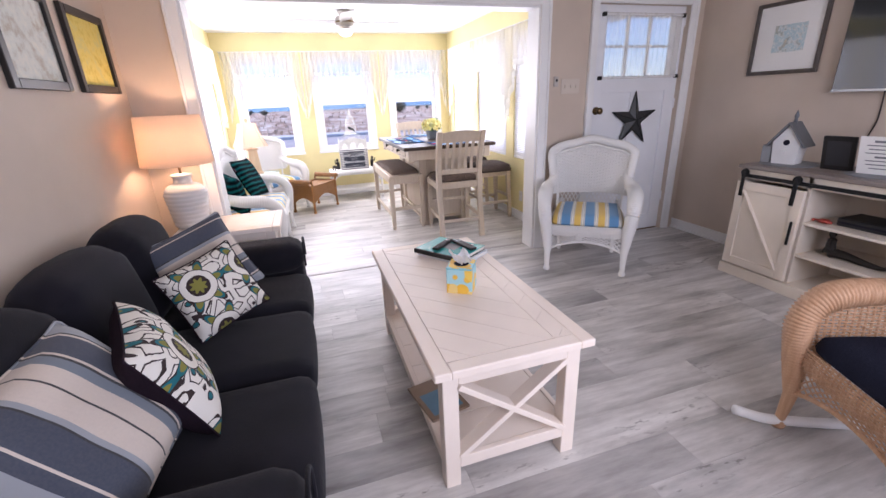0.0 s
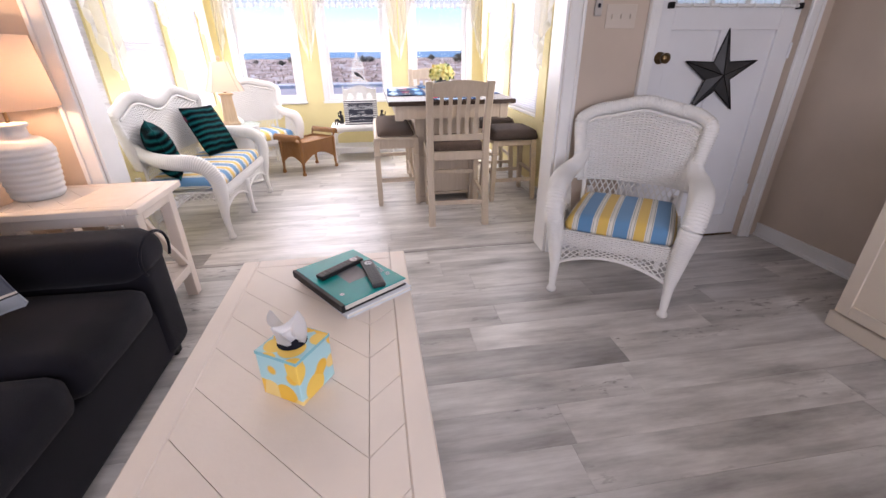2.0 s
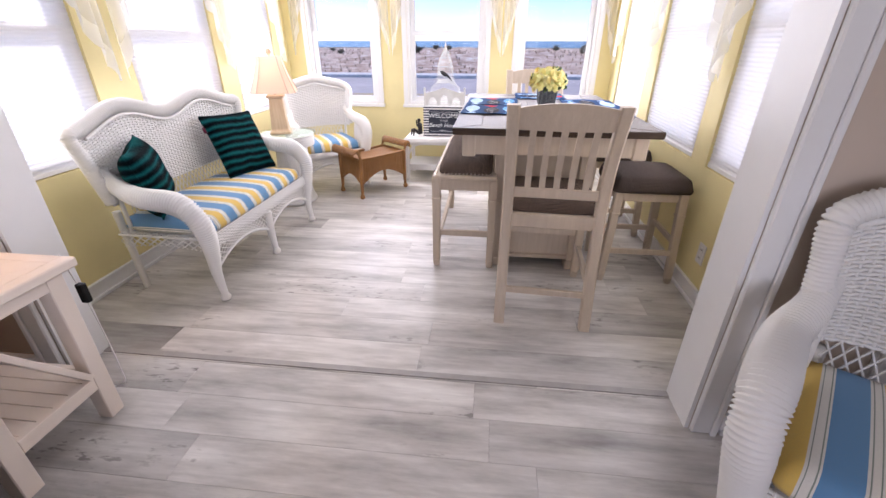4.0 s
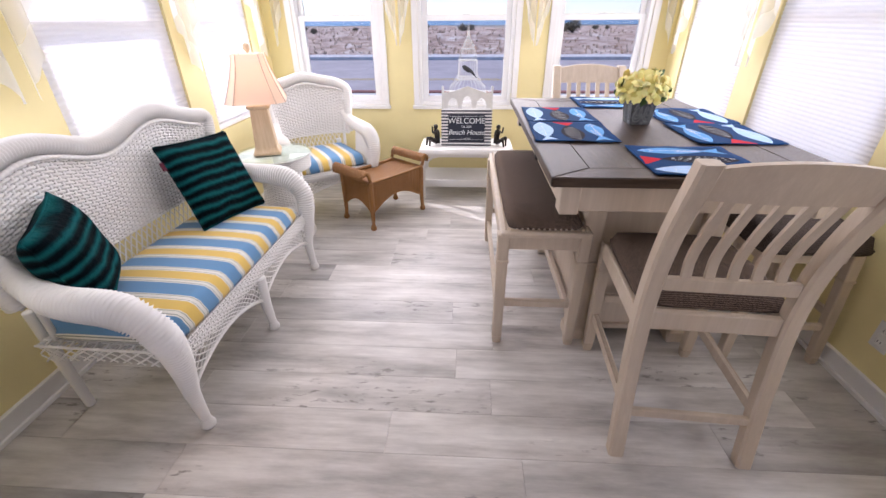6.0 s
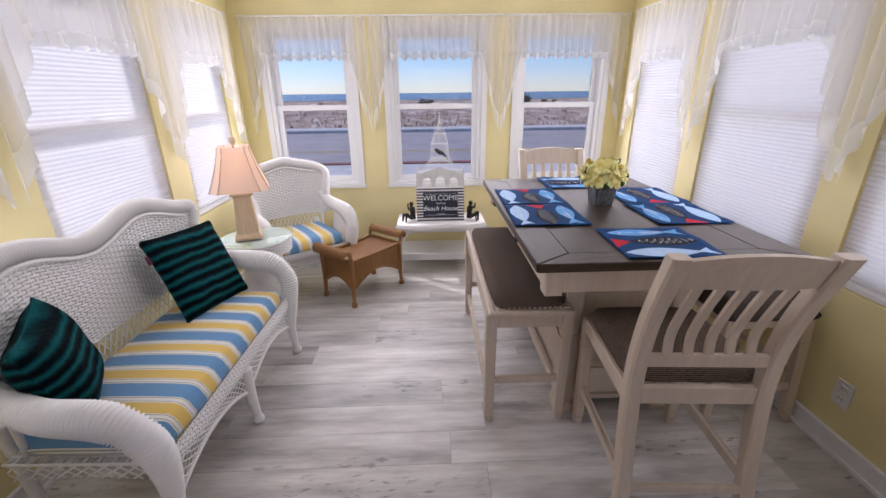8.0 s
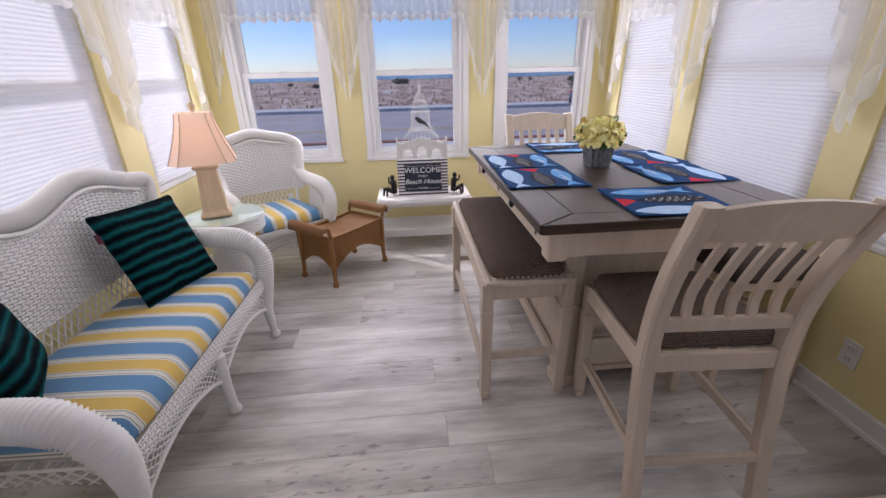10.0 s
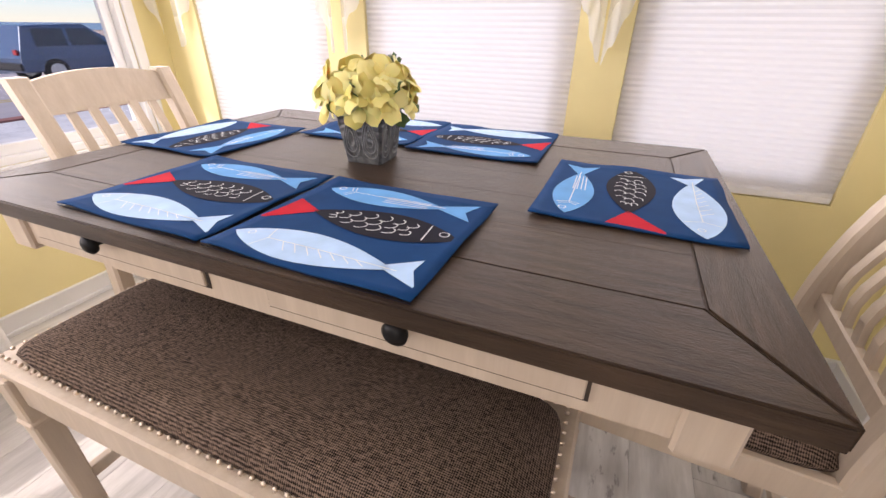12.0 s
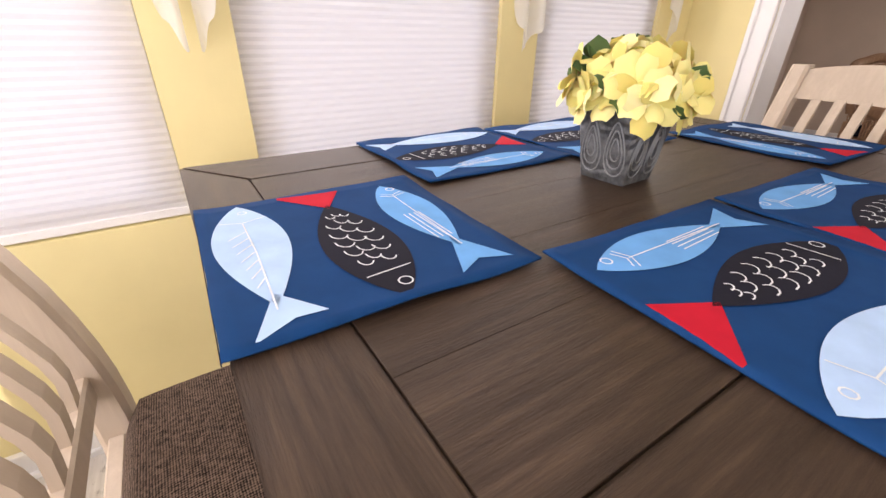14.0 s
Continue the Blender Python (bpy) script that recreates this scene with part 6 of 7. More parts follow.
def blob_box(lo, hi, rnd=0.06, puff=0.02, n=12, top=None):
    """A stuffed block: rounded edges, bulging faces; top(u) may shift the upper edge along y."""
    bm = bmesh.new()
    bmesh.ops.create_cube(bm, size=2.0)
    bmesh.ops.subdivide_edges(bm, edges=bm.edges[:], cuts=n - 1, use_grid_fill=True)
    c = [(a + b) / 2 for a, b in zip(lo, hi)]
    h = [(b - a) / 2 for a, b in zip(lo, hi)]
    for vv in bm.verts:
        p = vv.co.copy()
        q = Vector([p[i] * h[i] for i in range(3)])
        inner = Vector([max(-h[i] + rnd, min(h[i] - rnd, q[i])) for i in range(3)])
        d = q - inner
        if d.length > 1e-6:
            q = inner + d.normalized() * min(rnd, d.length if sum(abs(x) > 1e-6 for x in d) == 1 else rnd)
        for i in range(3):
            j, k = (i + 1) % 3, (i + 2) % 3
            if abs(p[i]) > 0.99:
                q[i] += math.copysign(puff, p[i]) * (1 - p[j] ** 2) * (1 - p[k] ** 2)
        if top and p.z > 0:
            q.z += top(p.y) * p.z
        q += Vector((0, 0, 1)) * 0.004 * noise.noise(Vector(q) * 9 + Vector(c))
        vv.co = q + Vector(c)
    return bm


def sofa():
    root = thing("sofa", "charcoal upholstered three-seat sofa with rolled arms", "sofa", m=pose(-0.75, 1.57, 0))
    L = lambda lo, hi: ((lo[0] + 0.75, lo[1] - 1.57, lo[2]), (hi[0] + 0.75, hi[1] - 1.57, hi[2]))
    part("frame", blob_box(*L((-1.22, 0.57, 0.05), (-0.36, 2.61, 0.33)), 0.03, 0.0), SOFA, root, smooth=True)
    part("back_frame", blob_box(*L((-1.24, 0.60, 0.2), (-1.02, 2.58, 0.78)), 0.07, 0.0), SOFA, root, smooth=True)
    cuts = [0.81, 1.36, 1.89, 2.37]
    for a, b in zip(cuts, cuts[1:]):
        part("seat_cushion", blob_box(*L((-1.0, a + 0.002, 0.31), (-0.325, b - 0.002, 0.465)), 0.05, 0.012), SOFA, root, smooth=True)
        bm = blob_box((-0.115, a + 0.004 - 1.57, -0.21), (0.095, b - 0.004 - 1.57, 0.215), 0.085, 0.02, top=lambda y: 0.0 - 0.045 * y ** 4)
        bmesh.ops.rotate(bm, verts=bm.verts, cent=(0, 0, 0), matrix=Matrix.Rotation(radians(-11), 3, "Y"))
        bmesh.ops.translate(bm, verts=bm.verts, vec=(-0.29, 0, 0.69))
        part("back_cushion", bm, SOFA, root, smooth=True)
    for y0, y1 in ((0.56, 0.81), (2.37, 2.62)):
        part("arm", blob_box(*L((-1.18, y0 + 0.02, 0.06), (-0.345, y1 - 0.02, 0.53)), 0.05, 0.0), SOFA, root, smooth=True)
        bm = blob_box(*L((-1.19, y0 - 0.015, 0.44), (-0.335, y1 + 0.01, 0.625)), 0.09, 0.0)
        arm = part("arm_roll", bm, SOFA, root, smooth=True)
        pts = [(0.416, (y0 + y1) / 2 - 1.57 + 0.118 * math.cos(a), 0.532 + 0.088 * math.sin(a)) for a in np.linspace(-0.6, math.pi + 0.6, 16)]
        sweep("piping", pts, 0.006, SOFA, arm, n=40, sides=6)
    for x, y in itertools.product((-1.15, -0.42), (0.64, 2.54)):
        part("leg", boxes(((x + 0.75 - 0.025, y - 1.57 - 0.025, 0), (x + 0.75 + 0.025, y - 1.57 + 0.025, 0.06)), bevel=0.004), BLACK, root)


sofa()

N1, N2, CR, GR, TP = (0.035, 0.045, 0.075), (0.16, 0.19, 0.23), (0.62, 0.54, 0.47), (0.30, 0.32, 0.35), (0.02, 0.02, 0.025)
PILLOW_STRIPE = stripes("navy_cream_ticking", 0.46, [(0.0, GR), (0.16, TP), (0.17, CR), (0.185, N1), (0.33, CR), (0.345, TP), (0.36, N2), (0.42, CR), (0.52, TP), (0.535, CR), (0.66, GR), (0.69, TP), (0.70, N1), (0.84, CR), (0.855, N1), (0.90, GR)], axis=1, offset=0.5)


def suzani():
    """White cloth with dark-outlined medallions in teal and olive."""
    m = Mat("medallion_print", (0.75, 0.72, 0.66), 0.9)
    white, dark, teal, olive = (0.72, 0.69, 0.63), (0.03, 0.018, 0.018), (0.012, 0.13, 0.16), (0.21, 0.20, 0.04)
    x, y = m.xyz(m.coords())[:2]
    cell = 0.21

    def centred(c, shift):
        return m.math("MULTIPLY", m.math("SUBTRACT", m.math("FRACT", m.math("DIVIDE", m.math("ADD", c, shift), cell)), 0.5), cell)

    u, v = centred(x, 0.155), centred(y, 0.06)
    r = m.math("SQRT", m.math("ADD", m.math("MULTIPLY", u, u), m.math("MULTIPLY", v, v)))
    th = m.math("ARCTAN2", v, u)
    wob = m.math("MULTIPLY", m.math("SUBTRACT", m.noise(m.coords(), 26, 2), 0.5), 0.012)
    r = m.math("ADD", r, wob)
    star8 = m.math("SUBTRACT", r, m.math("MULTIPLY", m.math("COSINE", m.math("MULTIPLY", th, 8.0)), 0.006))
    petal = m.math("MAXIMUM", m.math("COSINE", m.math("MULTIPLY", th, 6.0)), 0.0)
    leaf = m.math("SUBTRACT", r, m.math("MULTIPLY", petal, 0.040))
    rim = m.math("SUBTRACT", r, m.math("MULTIPLY", petal, 0.052))
    K = lambda q: (q, q, q)
    v2 = m.n("TexVoronoi", Scale=15.0)
    v2.feature = "DISTANCE_TO_EDGE"
    bend = m.n("VectorMath")
    bend.operation = "ADD"
    m.link(m.coords("Object", (1, 1, 0)), bend.inputs[0])
    m.link(wob, bend.inputs[1])
    m.link(bend.outputs[0], v2.inputs["Vector"])
    curl = m.ramp(v2.outputs["Distance"], [(0.0, K(0)), (0.10, K(1)), (0.155, K(0))], True)
    v3 = m.n("TexVoronoi", Scale=15.0)
    m.link(bend.outputs[0], v3.inputs["Vector"])
    seed = m.ramp(v3.outputs["Distance"], [(0.0, teal), (0.13, dark), (0.19, white)], True)
    col = m.mix(curl, seed, dark)
    col = m.mix(m.ramp(rim, [(0.0, K(1)), (0.063, K(0))], True), col, dark)
    col = m.mix(m.ramp(leaf, [(0.0, K(1)), (0.065, K(0))], True), col, m.ramp(leaf, [(0.0, olive), (0.052, teal)], True))
    disc = m.ramp(r, [(0.0, dark), (0.041, white), (0.063, dark)], True)
    disc = m.mix(m.ramp(star8, [(0.0, K(1)), (0.027, K(0))], True), disc, olive)
    col = m.mix(m.ramp(r, [(0.0, K(1)), (0.069, K(0))], True), col, disc)
    m.base(col)
    m.bump(m.noise(m.coords(), 300, 2), 0.2, 0.002)
    return m.m


SUZANI = suzani()
PLUM = weave_mat("plum_cloth", (0.012, 0.007, 0.012), (0.03, 0.018, 0.028), 900)
pillow("throw_pillow", "navy and cream striped throw pillow on the sofa", facing_pose((-0.775, 2.06, 0.675), (0.35, -0.86, 0.40), spin=18), 0.385, 0.14, PILLOW_STRIPE, group="sofa pillows")
pillow("throw_pillow", "white throw pillow with teal and olive medallions", facing_pose((-0.69, 1.81, 0.645), (0.36, -0.83, 0.50), spin=17), 0.32, 0.13, SUZANI, PLUM, group="sofa pillows")
pillow("throw_pillow", "plum-backed medallion throw pillow leaning on the sofa", facing_pose((-0.725, 1.23, 0.655), (0.86, 0.30, 0.40), spin=4), 0.37, 0.15, SUZANI, PLUM, group="sofa pillows")
pillow("throw_pillow", "large navy and cream striped throw pillow", facing_pose((-0.835, 1.01, 0.665), (0.78, -0.20, 0.60), spin=98), 0.43, 0.17, PILLOW_STRIPE, group="sofa pillows")

WASH = painted("whitewashed_wood", (0.85, 0.755, 0.67), 0.45, 0.05, 70, 0.08)
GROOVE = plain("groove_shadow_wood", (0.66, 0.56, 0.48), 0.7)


def clip_poly(poly, inside, cross):
    out = []
    for a, b in zip(poly, poly[1:] + poly[:1]):
        ia, ib = inside(a), inside(b)
        if ia:
            out.append(a)
        if ia != ib:
            out.append(cross(a, b))
    return out


def clip_rect(poly, x0, x1, y0, y1):
    at_x = lambda X: (lambda a, b: (X, a[1] + (b[1] - a[1]) * (X - a[0]) / (b[0] - a[0])))
    at_y = lambda Y: (lambda a, b: (a[0] + (b[0] - a[0]) * (Y - a[1]) / (b[1] - a[1]), Y))
    for ins, cr in ((lambda p: p[0] >= x0, at_x(x0)), (lambda p: p[0] <= x1, at_x(x1)), (lambda p: p[1] >= y0, at_y(y0)), (lambda p: p[1] <= y1, at_y(y1))):
        if poly:
            poly = clip_poly(poly, ins, cr)
    return poly


def chevron_top(root, w, d, z, th, border, step, apex):
    """A table top: four border boards round V-laid planks with open grooves."""
    hx, hy = w / 2, d / 2
    ix, iy = hx - border, hy - border
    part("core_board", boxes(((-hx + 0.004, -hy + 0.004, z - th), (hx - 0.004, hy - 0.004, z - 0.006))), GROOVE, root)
    for lo, hi in (((-hx, -hy, z - th), (-ix, hy, z)), ((ix, -hy, z - th), (hx, hy, z)), ((-ix, -hy, z - th), (ix, -iy, z)), ((-ix, iy, z - th), (ix, hy, z))):
        part("border_board", boxes((lo, hi), bevel=0.004), WASH, root)
    g = 0.0010
    n = int((d + w * 2) / step) + 2
    for side, (x0, x1) in enumerate(((-ix + g, apex - g), (apex + g, ix - g))):
        s = -1.0 if side == 0 else 1.0
        for i in range(-n, n):
            y0 = i * step
            f = lambda x, y: y + s * (x - apex)
            q = [(x0, f(x0, y0 + g)), (x1, f(x1, y0 + g)), (x1, f(x1, y0 + step - g)), (x0, f(x0, y0 + step - g))]
            q = clip_rect(q, x0, x1, -iy + g, iy - g)
            if len(q) < 3:
                continue
            bm = bmesh.new()
            lo = [bm.verts.new((x, y, z - 0.008)) for x, y in q]
            hi = [bm.verts.new((x, y, z - 0.0005)) for x, y in q]
            try:
                bm.faces.new(hi)
                for k in range(len(q)):
                    j = (k + 1) % len(q)
                    bm.faces.new((lo[k], lo[j], hi[j], hi[k]))
            except ValueError:
                bm.free()
                continue
            bmesh.ops.recalc_face_normals(bm, faces=bm.faces)
            part("plank", bm, WASH, root)


def cottage_table(name, label, category, m, w, d, h, ends, shelf, border=0.06, step=0.16, apex=0.0, group=""):
    """A whitewashed table with square legs, X-braced ends and a lower shelf. ends: 'y' or 'x', where the braces are."""
    root = thing(name, label, category, group, m=m)
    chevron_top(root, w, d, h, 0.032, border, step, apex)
    lw = 0.058
    hx, hy = w / 2 - 0.035, d / 2 - 0.035
    for sx, sy in itertools.product((-1, 1), (-1, 1)):
        x, y = sx * (hx - lw / 2), sy * (hy - lw / 2)
        part("leg", boxes(((x - lw / 2, y - lw / 2, 0), (x + lw / 2, y + lw / 2, h - 0.032)), bevel=0.003), WASH, root)
    ax, ay = hx - lw, hy - lw
    for s in (-1, 1):
        part("apron", boxes(((s * hx - (0.02 if s > 0 else 0), -ay, h - 0.085), (s * hx + (0.02 if s < 0 else 0), ay, h - 0.032)), bevel=0.002), WASH, root)
        part("apron", boxes(((-ax, s * hy - (0.02 if s > 0 else 0), h - 0.085), (ax, s * hy + (0.02 if s < 0 else 0), h - 0.032)), bevel=0.002), WASH, root)
        part("shelf_rail", boxes(((s * hx - (0.022 if s > 0 else 0), -ay, shelf - 0.05), (s * hx + (0.022 if s < 0 else 0), ay, shelf)), bevel=0.002), WASH, root)
        part("shelf_rail", boxes(((-ax, s * hy - (0.022 if s > 0 else 0), shelf - 0.05), (ax, s * hy + (0.022 if s < 0 else 0), shelf)), bevel=0.002), WASH, root)
    n = 6
    for i in range(n):
        y0, y1 = -hy + 0.024 + (2 * hy - 0.048) * i / n, -hy + 0.024 + (2 * hy - 0.048) * (i + 1) / n
        part("shelf_board", boxes(((-hx + 0.023, y0 + 0.001, shelf - 0.022), (hx - 0.023, y1 - 0.001, shelf - 0.004)), bevel=0.0015), WASH, root)
    z0, z1 = shelf + 0.002, h - 0.087
    for s in (-1, 1):
        for k in (-1, 1):
            bm = bmesh.new()
            if ends == "y":
                beam(bm, (-ax * k, s * (hy - 0.018) + 0.002 * k, z0), (ax * k, s * (hy - 0.018) + 0.002 * k, z1), 0.022, 0.056, (0, 1, 0), 0.002)
            else:
                beam(bm, (s * (hx - 0.018) + 0.002 * k, -ay * k, z0), (s * (hx - 0.018) + 0.002 * k, ay * k, z1), 0.045, 0.022, (0, 1, 0), 0.002)
            part("cross_brace", bm, WASH, root)
            if ends == "x":
                break
    return root


cottage_table("coffee_table", "whitewashed wooden coffee table with X ends and lower shelf", "coffee table", pose(0.357, 1.692, 0), 0.614, 1.285, 0.538, "y", 0.135, 0.06, 0.15, 0.17)
cottage_table("end_table", "whitewashed wooden end table with chevron top and shelf", "end table", pose(-0.775, 2.938, 0), 0.62, 0.455, 0.656, "x", 0.20, 0.05, 0.13, -0.03)


def big_lamp():
    root = thing("table_lamp", "lit white ribbed ceramic lamp with drum shade", "lamp", m=pose(-1.01, 2.985, 0.656))
    CER = painted("white_ribbed_ceramic", (0.60, 0.60, 0.60), 0.35, 0.05)
    prof = [(0.088, 0.0), (0.098, 0.01)]
    for i in range(64):
        t = i / 63
        z = 0.015 + 0.26 * t
        r = 0.100 + 0.023 * (t / 0.72) if t < 0.72 else 0.060 + 0.063 * math.sqrt(max(0.0, 1 - ((t - 0.72) / 0.28) ** 2))
        prof.append((r + 0.0022 * math.sin(i * 0.95) * (1 if t < 0.85 else 0.3), z))
    prof += [(0.052, 0.285), (0.05, 0.315), (0.062, 0.325), (0.06, 0.335), (0.03, 0.34)]
    part("base", lathe(prof, 40), CER, root, smooth=True)
    part("neck", lathe([(0.008, 0.34), (0.008, 0.62)], 10), BRASS, root, smooth=True)
    lit = Mat("lit_drum_shade", (0.9, 0.8, 0.7), 0.9)
    tr = lit.n("BsdfTranslucent", Color=(0.95, 0.80, 0.66, 1))
    df = lit.n("BsdfDiffuse", Color=(0.85, 0.78, 0.70, 1))
    mx = lit.n("MixShader", Fac=0.55)
    lit.link(df.outputs[0], mx.inputs[1]).link(tr.outputs[0], mx.inputs[2]).link(mx.outputs[0], lit.t.nodes["Material Output"].inputs["Surface"])
    bm = bmesh.new()
    rings = [[bm.verts.new((r * math.cos(2 * math.pi * i / 48), r * math.sin(2 * math.pi * i / 48), z)) for i in range(48)] for r, z in ((0.203, 0.40), (0.176, 0.685), (0.174, 0.685), (0.201, 0.40))]
    for p, q in zip(rings, rings[1:] + rings[:1]):
        for i in range(48):
            bm.faces.new((p[i], p[(i + 1) % 48], q[(i + 1) % 48], q[i]))
    part("shade", bm, lit.m, root, "cream linen drum shade", True)
    bulb("lamp_bulb", (-1.01, 2.985, 1.19), 11, (1.0, 0.62, 0.34))


big_lamp()

# ---- things on the coffee table ----
CT = 0.5385


def tissue_box():
    root = thing("tissue_box", "tissue box printed with lemons on pale blue", "tissue box", m=pose(0.362, 1.63, CT, 0, 0, -32))
    m = Mat("lemon_print", (0.6, 0.75, 0.75), 0.5)
    vec = m.coords()
    vo = m.n("TexVoronoi", Scale=19.0)
    m.link(vec, vo.inputs["Vector"])
    pick = m.ramp(m.xyz(vo.outputs["Color"])[1], [(0.0, (0.84, 0.50, 0.05)), (0.5, (0.86, 0.58, 0.10)), (0.84, (0.12, 0.26, 0.08)), (0.92, (0.84, 0.62, 0.22))], True)
    mask = m.ramp(vo.outputs["Distance"], [(0.0, (1, 1, 1)), (0.58, (1, 1, 1)), (0.62, (0, 0, 0))])
    m.base(m.mix(mask, (0.40, 0.66, 0.70), pick))
    s = 0.058
    bm = boxes(((-s, -s, 0), (s, s, 0.125)), bevel=0.002)
    part("carton", bm, m.m, root)
    rim = plain("teal_carton_edge", (0.22, 0.52, 0.60), 0.5)
    part("edge_band", boxes(((-s - 0.0006, -s - 0.0006, 0.116), (s + 0.0006, s + 0.0006, 0.1235))), rim, root)
    part("slot", lathe([(0.034, 0.1257), (0.034, 0.1262)], 24), INK, root)
    TIS = cloth_sheer("white_tissue", (0.88, 0.88, 0.9), 0.08)
    cloth("tissue", lambda u, v: ((u - 0.5) * 0.085 * (0.5 + v) + 0.012 * math.sin(v * 7 + u * 5), 0.022 * math.sin(u * 9 + v * 3) * (0.4 + v), 0.122 + 0.062 * v + 0.012 * math.sin(u * 11 + 1) * v), 22, 12, TIS, root, "crumpled white tissue")
    cloth("tissue", lambda u, v: (0.018 * math.sin(u * 8 + v * 2) * (0.4 + v), (u - 0.5) * 0.07 * (0.5 + v) - 0.01 * v, 0.122 + 0.05 * v + 0.012 * math.sin(u * 9) * v), 22, 12, TIS, root, "crumpled white tissue")


tissue_box()


def books():
    TEALC = plain("teal_book_cover", (0.0, 0.30, 0.29), 0.35)
    PAPER = painted("book_page_edges", (0.70, 0.67, 0.60), 0.9, 0.08, 400, 0.3)
    BLK = plain("black_cloth_binding", (0.012, 0.012, 0.014), 0.6)
    GREYP = plain("grey_photo_print", (0.25, 0.24, 0.25), 0.5)
    A = pose(0.464, 2.088, CT, 0, 0, 35)
    low = thing("book", "white hardcover book lying flat under another book", "book", "books on the coffee table", m=A @ pose(0.006, -0.012, 0, 0, 0, -1))
    L, W = 0.318, 0.246
    part("back_cover", boxes(((-W / 2, -L / 2, 0), (W / 2, L / 2, 0.003))), CHALK, low)
    part("front_cover", boxes(((-W / 2, -L / 2, 0.0135), (W / 2, L / 2, 0.0165))), CHALK, low)
    part("spine", boxes(((-W / 2, -L / 2, 0.003), (-W / 2 + 0.003, L / 2, 0.0135))), CHALK, low)
    part("pages", boxes(((-W / 2 + 0.004, -L / 2 + 0.005, 0.003), (W / 2 - 0.005, L / 2 - 0.005, 0.0135))), PAPER, low)
    up = thing("book", "teal hardcover picture book with black spine", "book", "books on the coffee table", m=A @ pose(-0.004, 0.004, 0.017, 0, 0, 0))
    part("cover", boxes(((-W / 2 + 0.012, -L / 2, 0.021), (W / 2, L / 2, 0.0245)), bevel=0.0008), TEALC, up, "teal printed cover")
    part("back_cover", boxes(((-W / 2, -L / 2, 0), (W / 2, L / 2, 0.003))), BLK, up)
    part("spine", boxes(((-W / 2 - 0.001, -L / 2, 0), (-W / 2 + 0.012, L / 2, 0.0247)), bevel=0.001), BLK, up, "black cloth spine")
    part("pages", boxes(((-W / 2 + 0.012, -L / 2 + 0.006, 0.003), (W / 2 - 0.006, L / 2 - 0.006, 0.021))), PAPER, up)
    part("cover_photo", boxes(((-0.03, -0.055, 0.0246), (0.055, 0.07, 0.0249))), GREYP, up)
    text_part("By The Sea", 0.022, (0.098, -0.05, 0.0253), (0, 0, 90), CHALK, up)
    flat("shell_mark", [(-0.085 + 0.008 * math.cos(a * 0.7), -0.10 + 0.008 * math.sin(a * 0.7)) for a in range(9)], 0.0252, CHALK, up)
    PLAST = plain("black_plastic", (0.014, 0.014, 0.016), 0.4)
    BTN = plain("dark_grey_button", (0.05, 0.05, 0.055), 0.5)
    for m, ln, wd, label in ((pose(0.432, 2.125, CT + 0.0418, 0, 0, -47), 0.18, 0.038, "black remote control on the teal book"), (pose(0.541, 2.068, CT + 0.0418, 0, 0, 14), 0.185, 0.044, "black remote control lying beside another on the book")):
        r = thing("remote_control", label, "remote control", "remote controls", m=m)
        bm = boxes(((-wd / 2, -ln / 2, 0), (wd / 2, ln / 2, 0.016)), bevel=0.006, seg=2)
        part("body", bm, PLAST, r)
        for i in range(9):
            for j in range(3):
                part("button", boxes(((-0.0135 + 0.010 * j - 0.0008, -ln / 2 + 0.018 + 0.0165 * i, 0.016), (-0.0135 + 0.010 * j + 0.0062, -ln / 2 + 0.026 + 0.0165 * i, 0.0175)), bevel=0.0006), BTN, r)
        part("dial", lathe([(0.013, 0.016), (0.013, 0.0178), (0.009, 0.0178), (0.008, 0.0168)], 18, at=(0, ln / 2 - 0.032, 0)), plain("silver_ring", (0.4, 0.4, 0.42), 0.3, 0.8), r, smooth=True)
    mag = thing("magazine", "photo book lying on the coffee table's shelf", "magazine", m=pose(0.16, 1.42, 0.1315, 0, 0, 12))
    part("cover", boxes(((-0.09, -0.12, 0), (0.09, 0.12, 0.014)), bevel=0.002), plain("brown_photo_cover", (0.22, 0.15, 0.10), 0.4), mag)
    part("cover_photo", boxes(((-0.07, -0.1, 0.0141), (0.07, 0.04, 0.0146))), plain("blue_sea_photo", (0.10, 0.20, 0.28), 0.4), mag)


books()

# ---- pictures, star, switches ----
FRAME_BLACK = plain("black_picture_frame", (0.012, 0.011, 0.011), 0.4)
FRAME_BROWN = wood("dark_weathered_frame", (0.05, 0.04, 0.035), (0.13, 0.105, 0.09), 0.5, 2)
PAPER_W = painted("white_mat_board", (0.80, 0.79, 0.77), 0.8, 0.02)
PIC_GLASS = glass_mat("picture_glass")


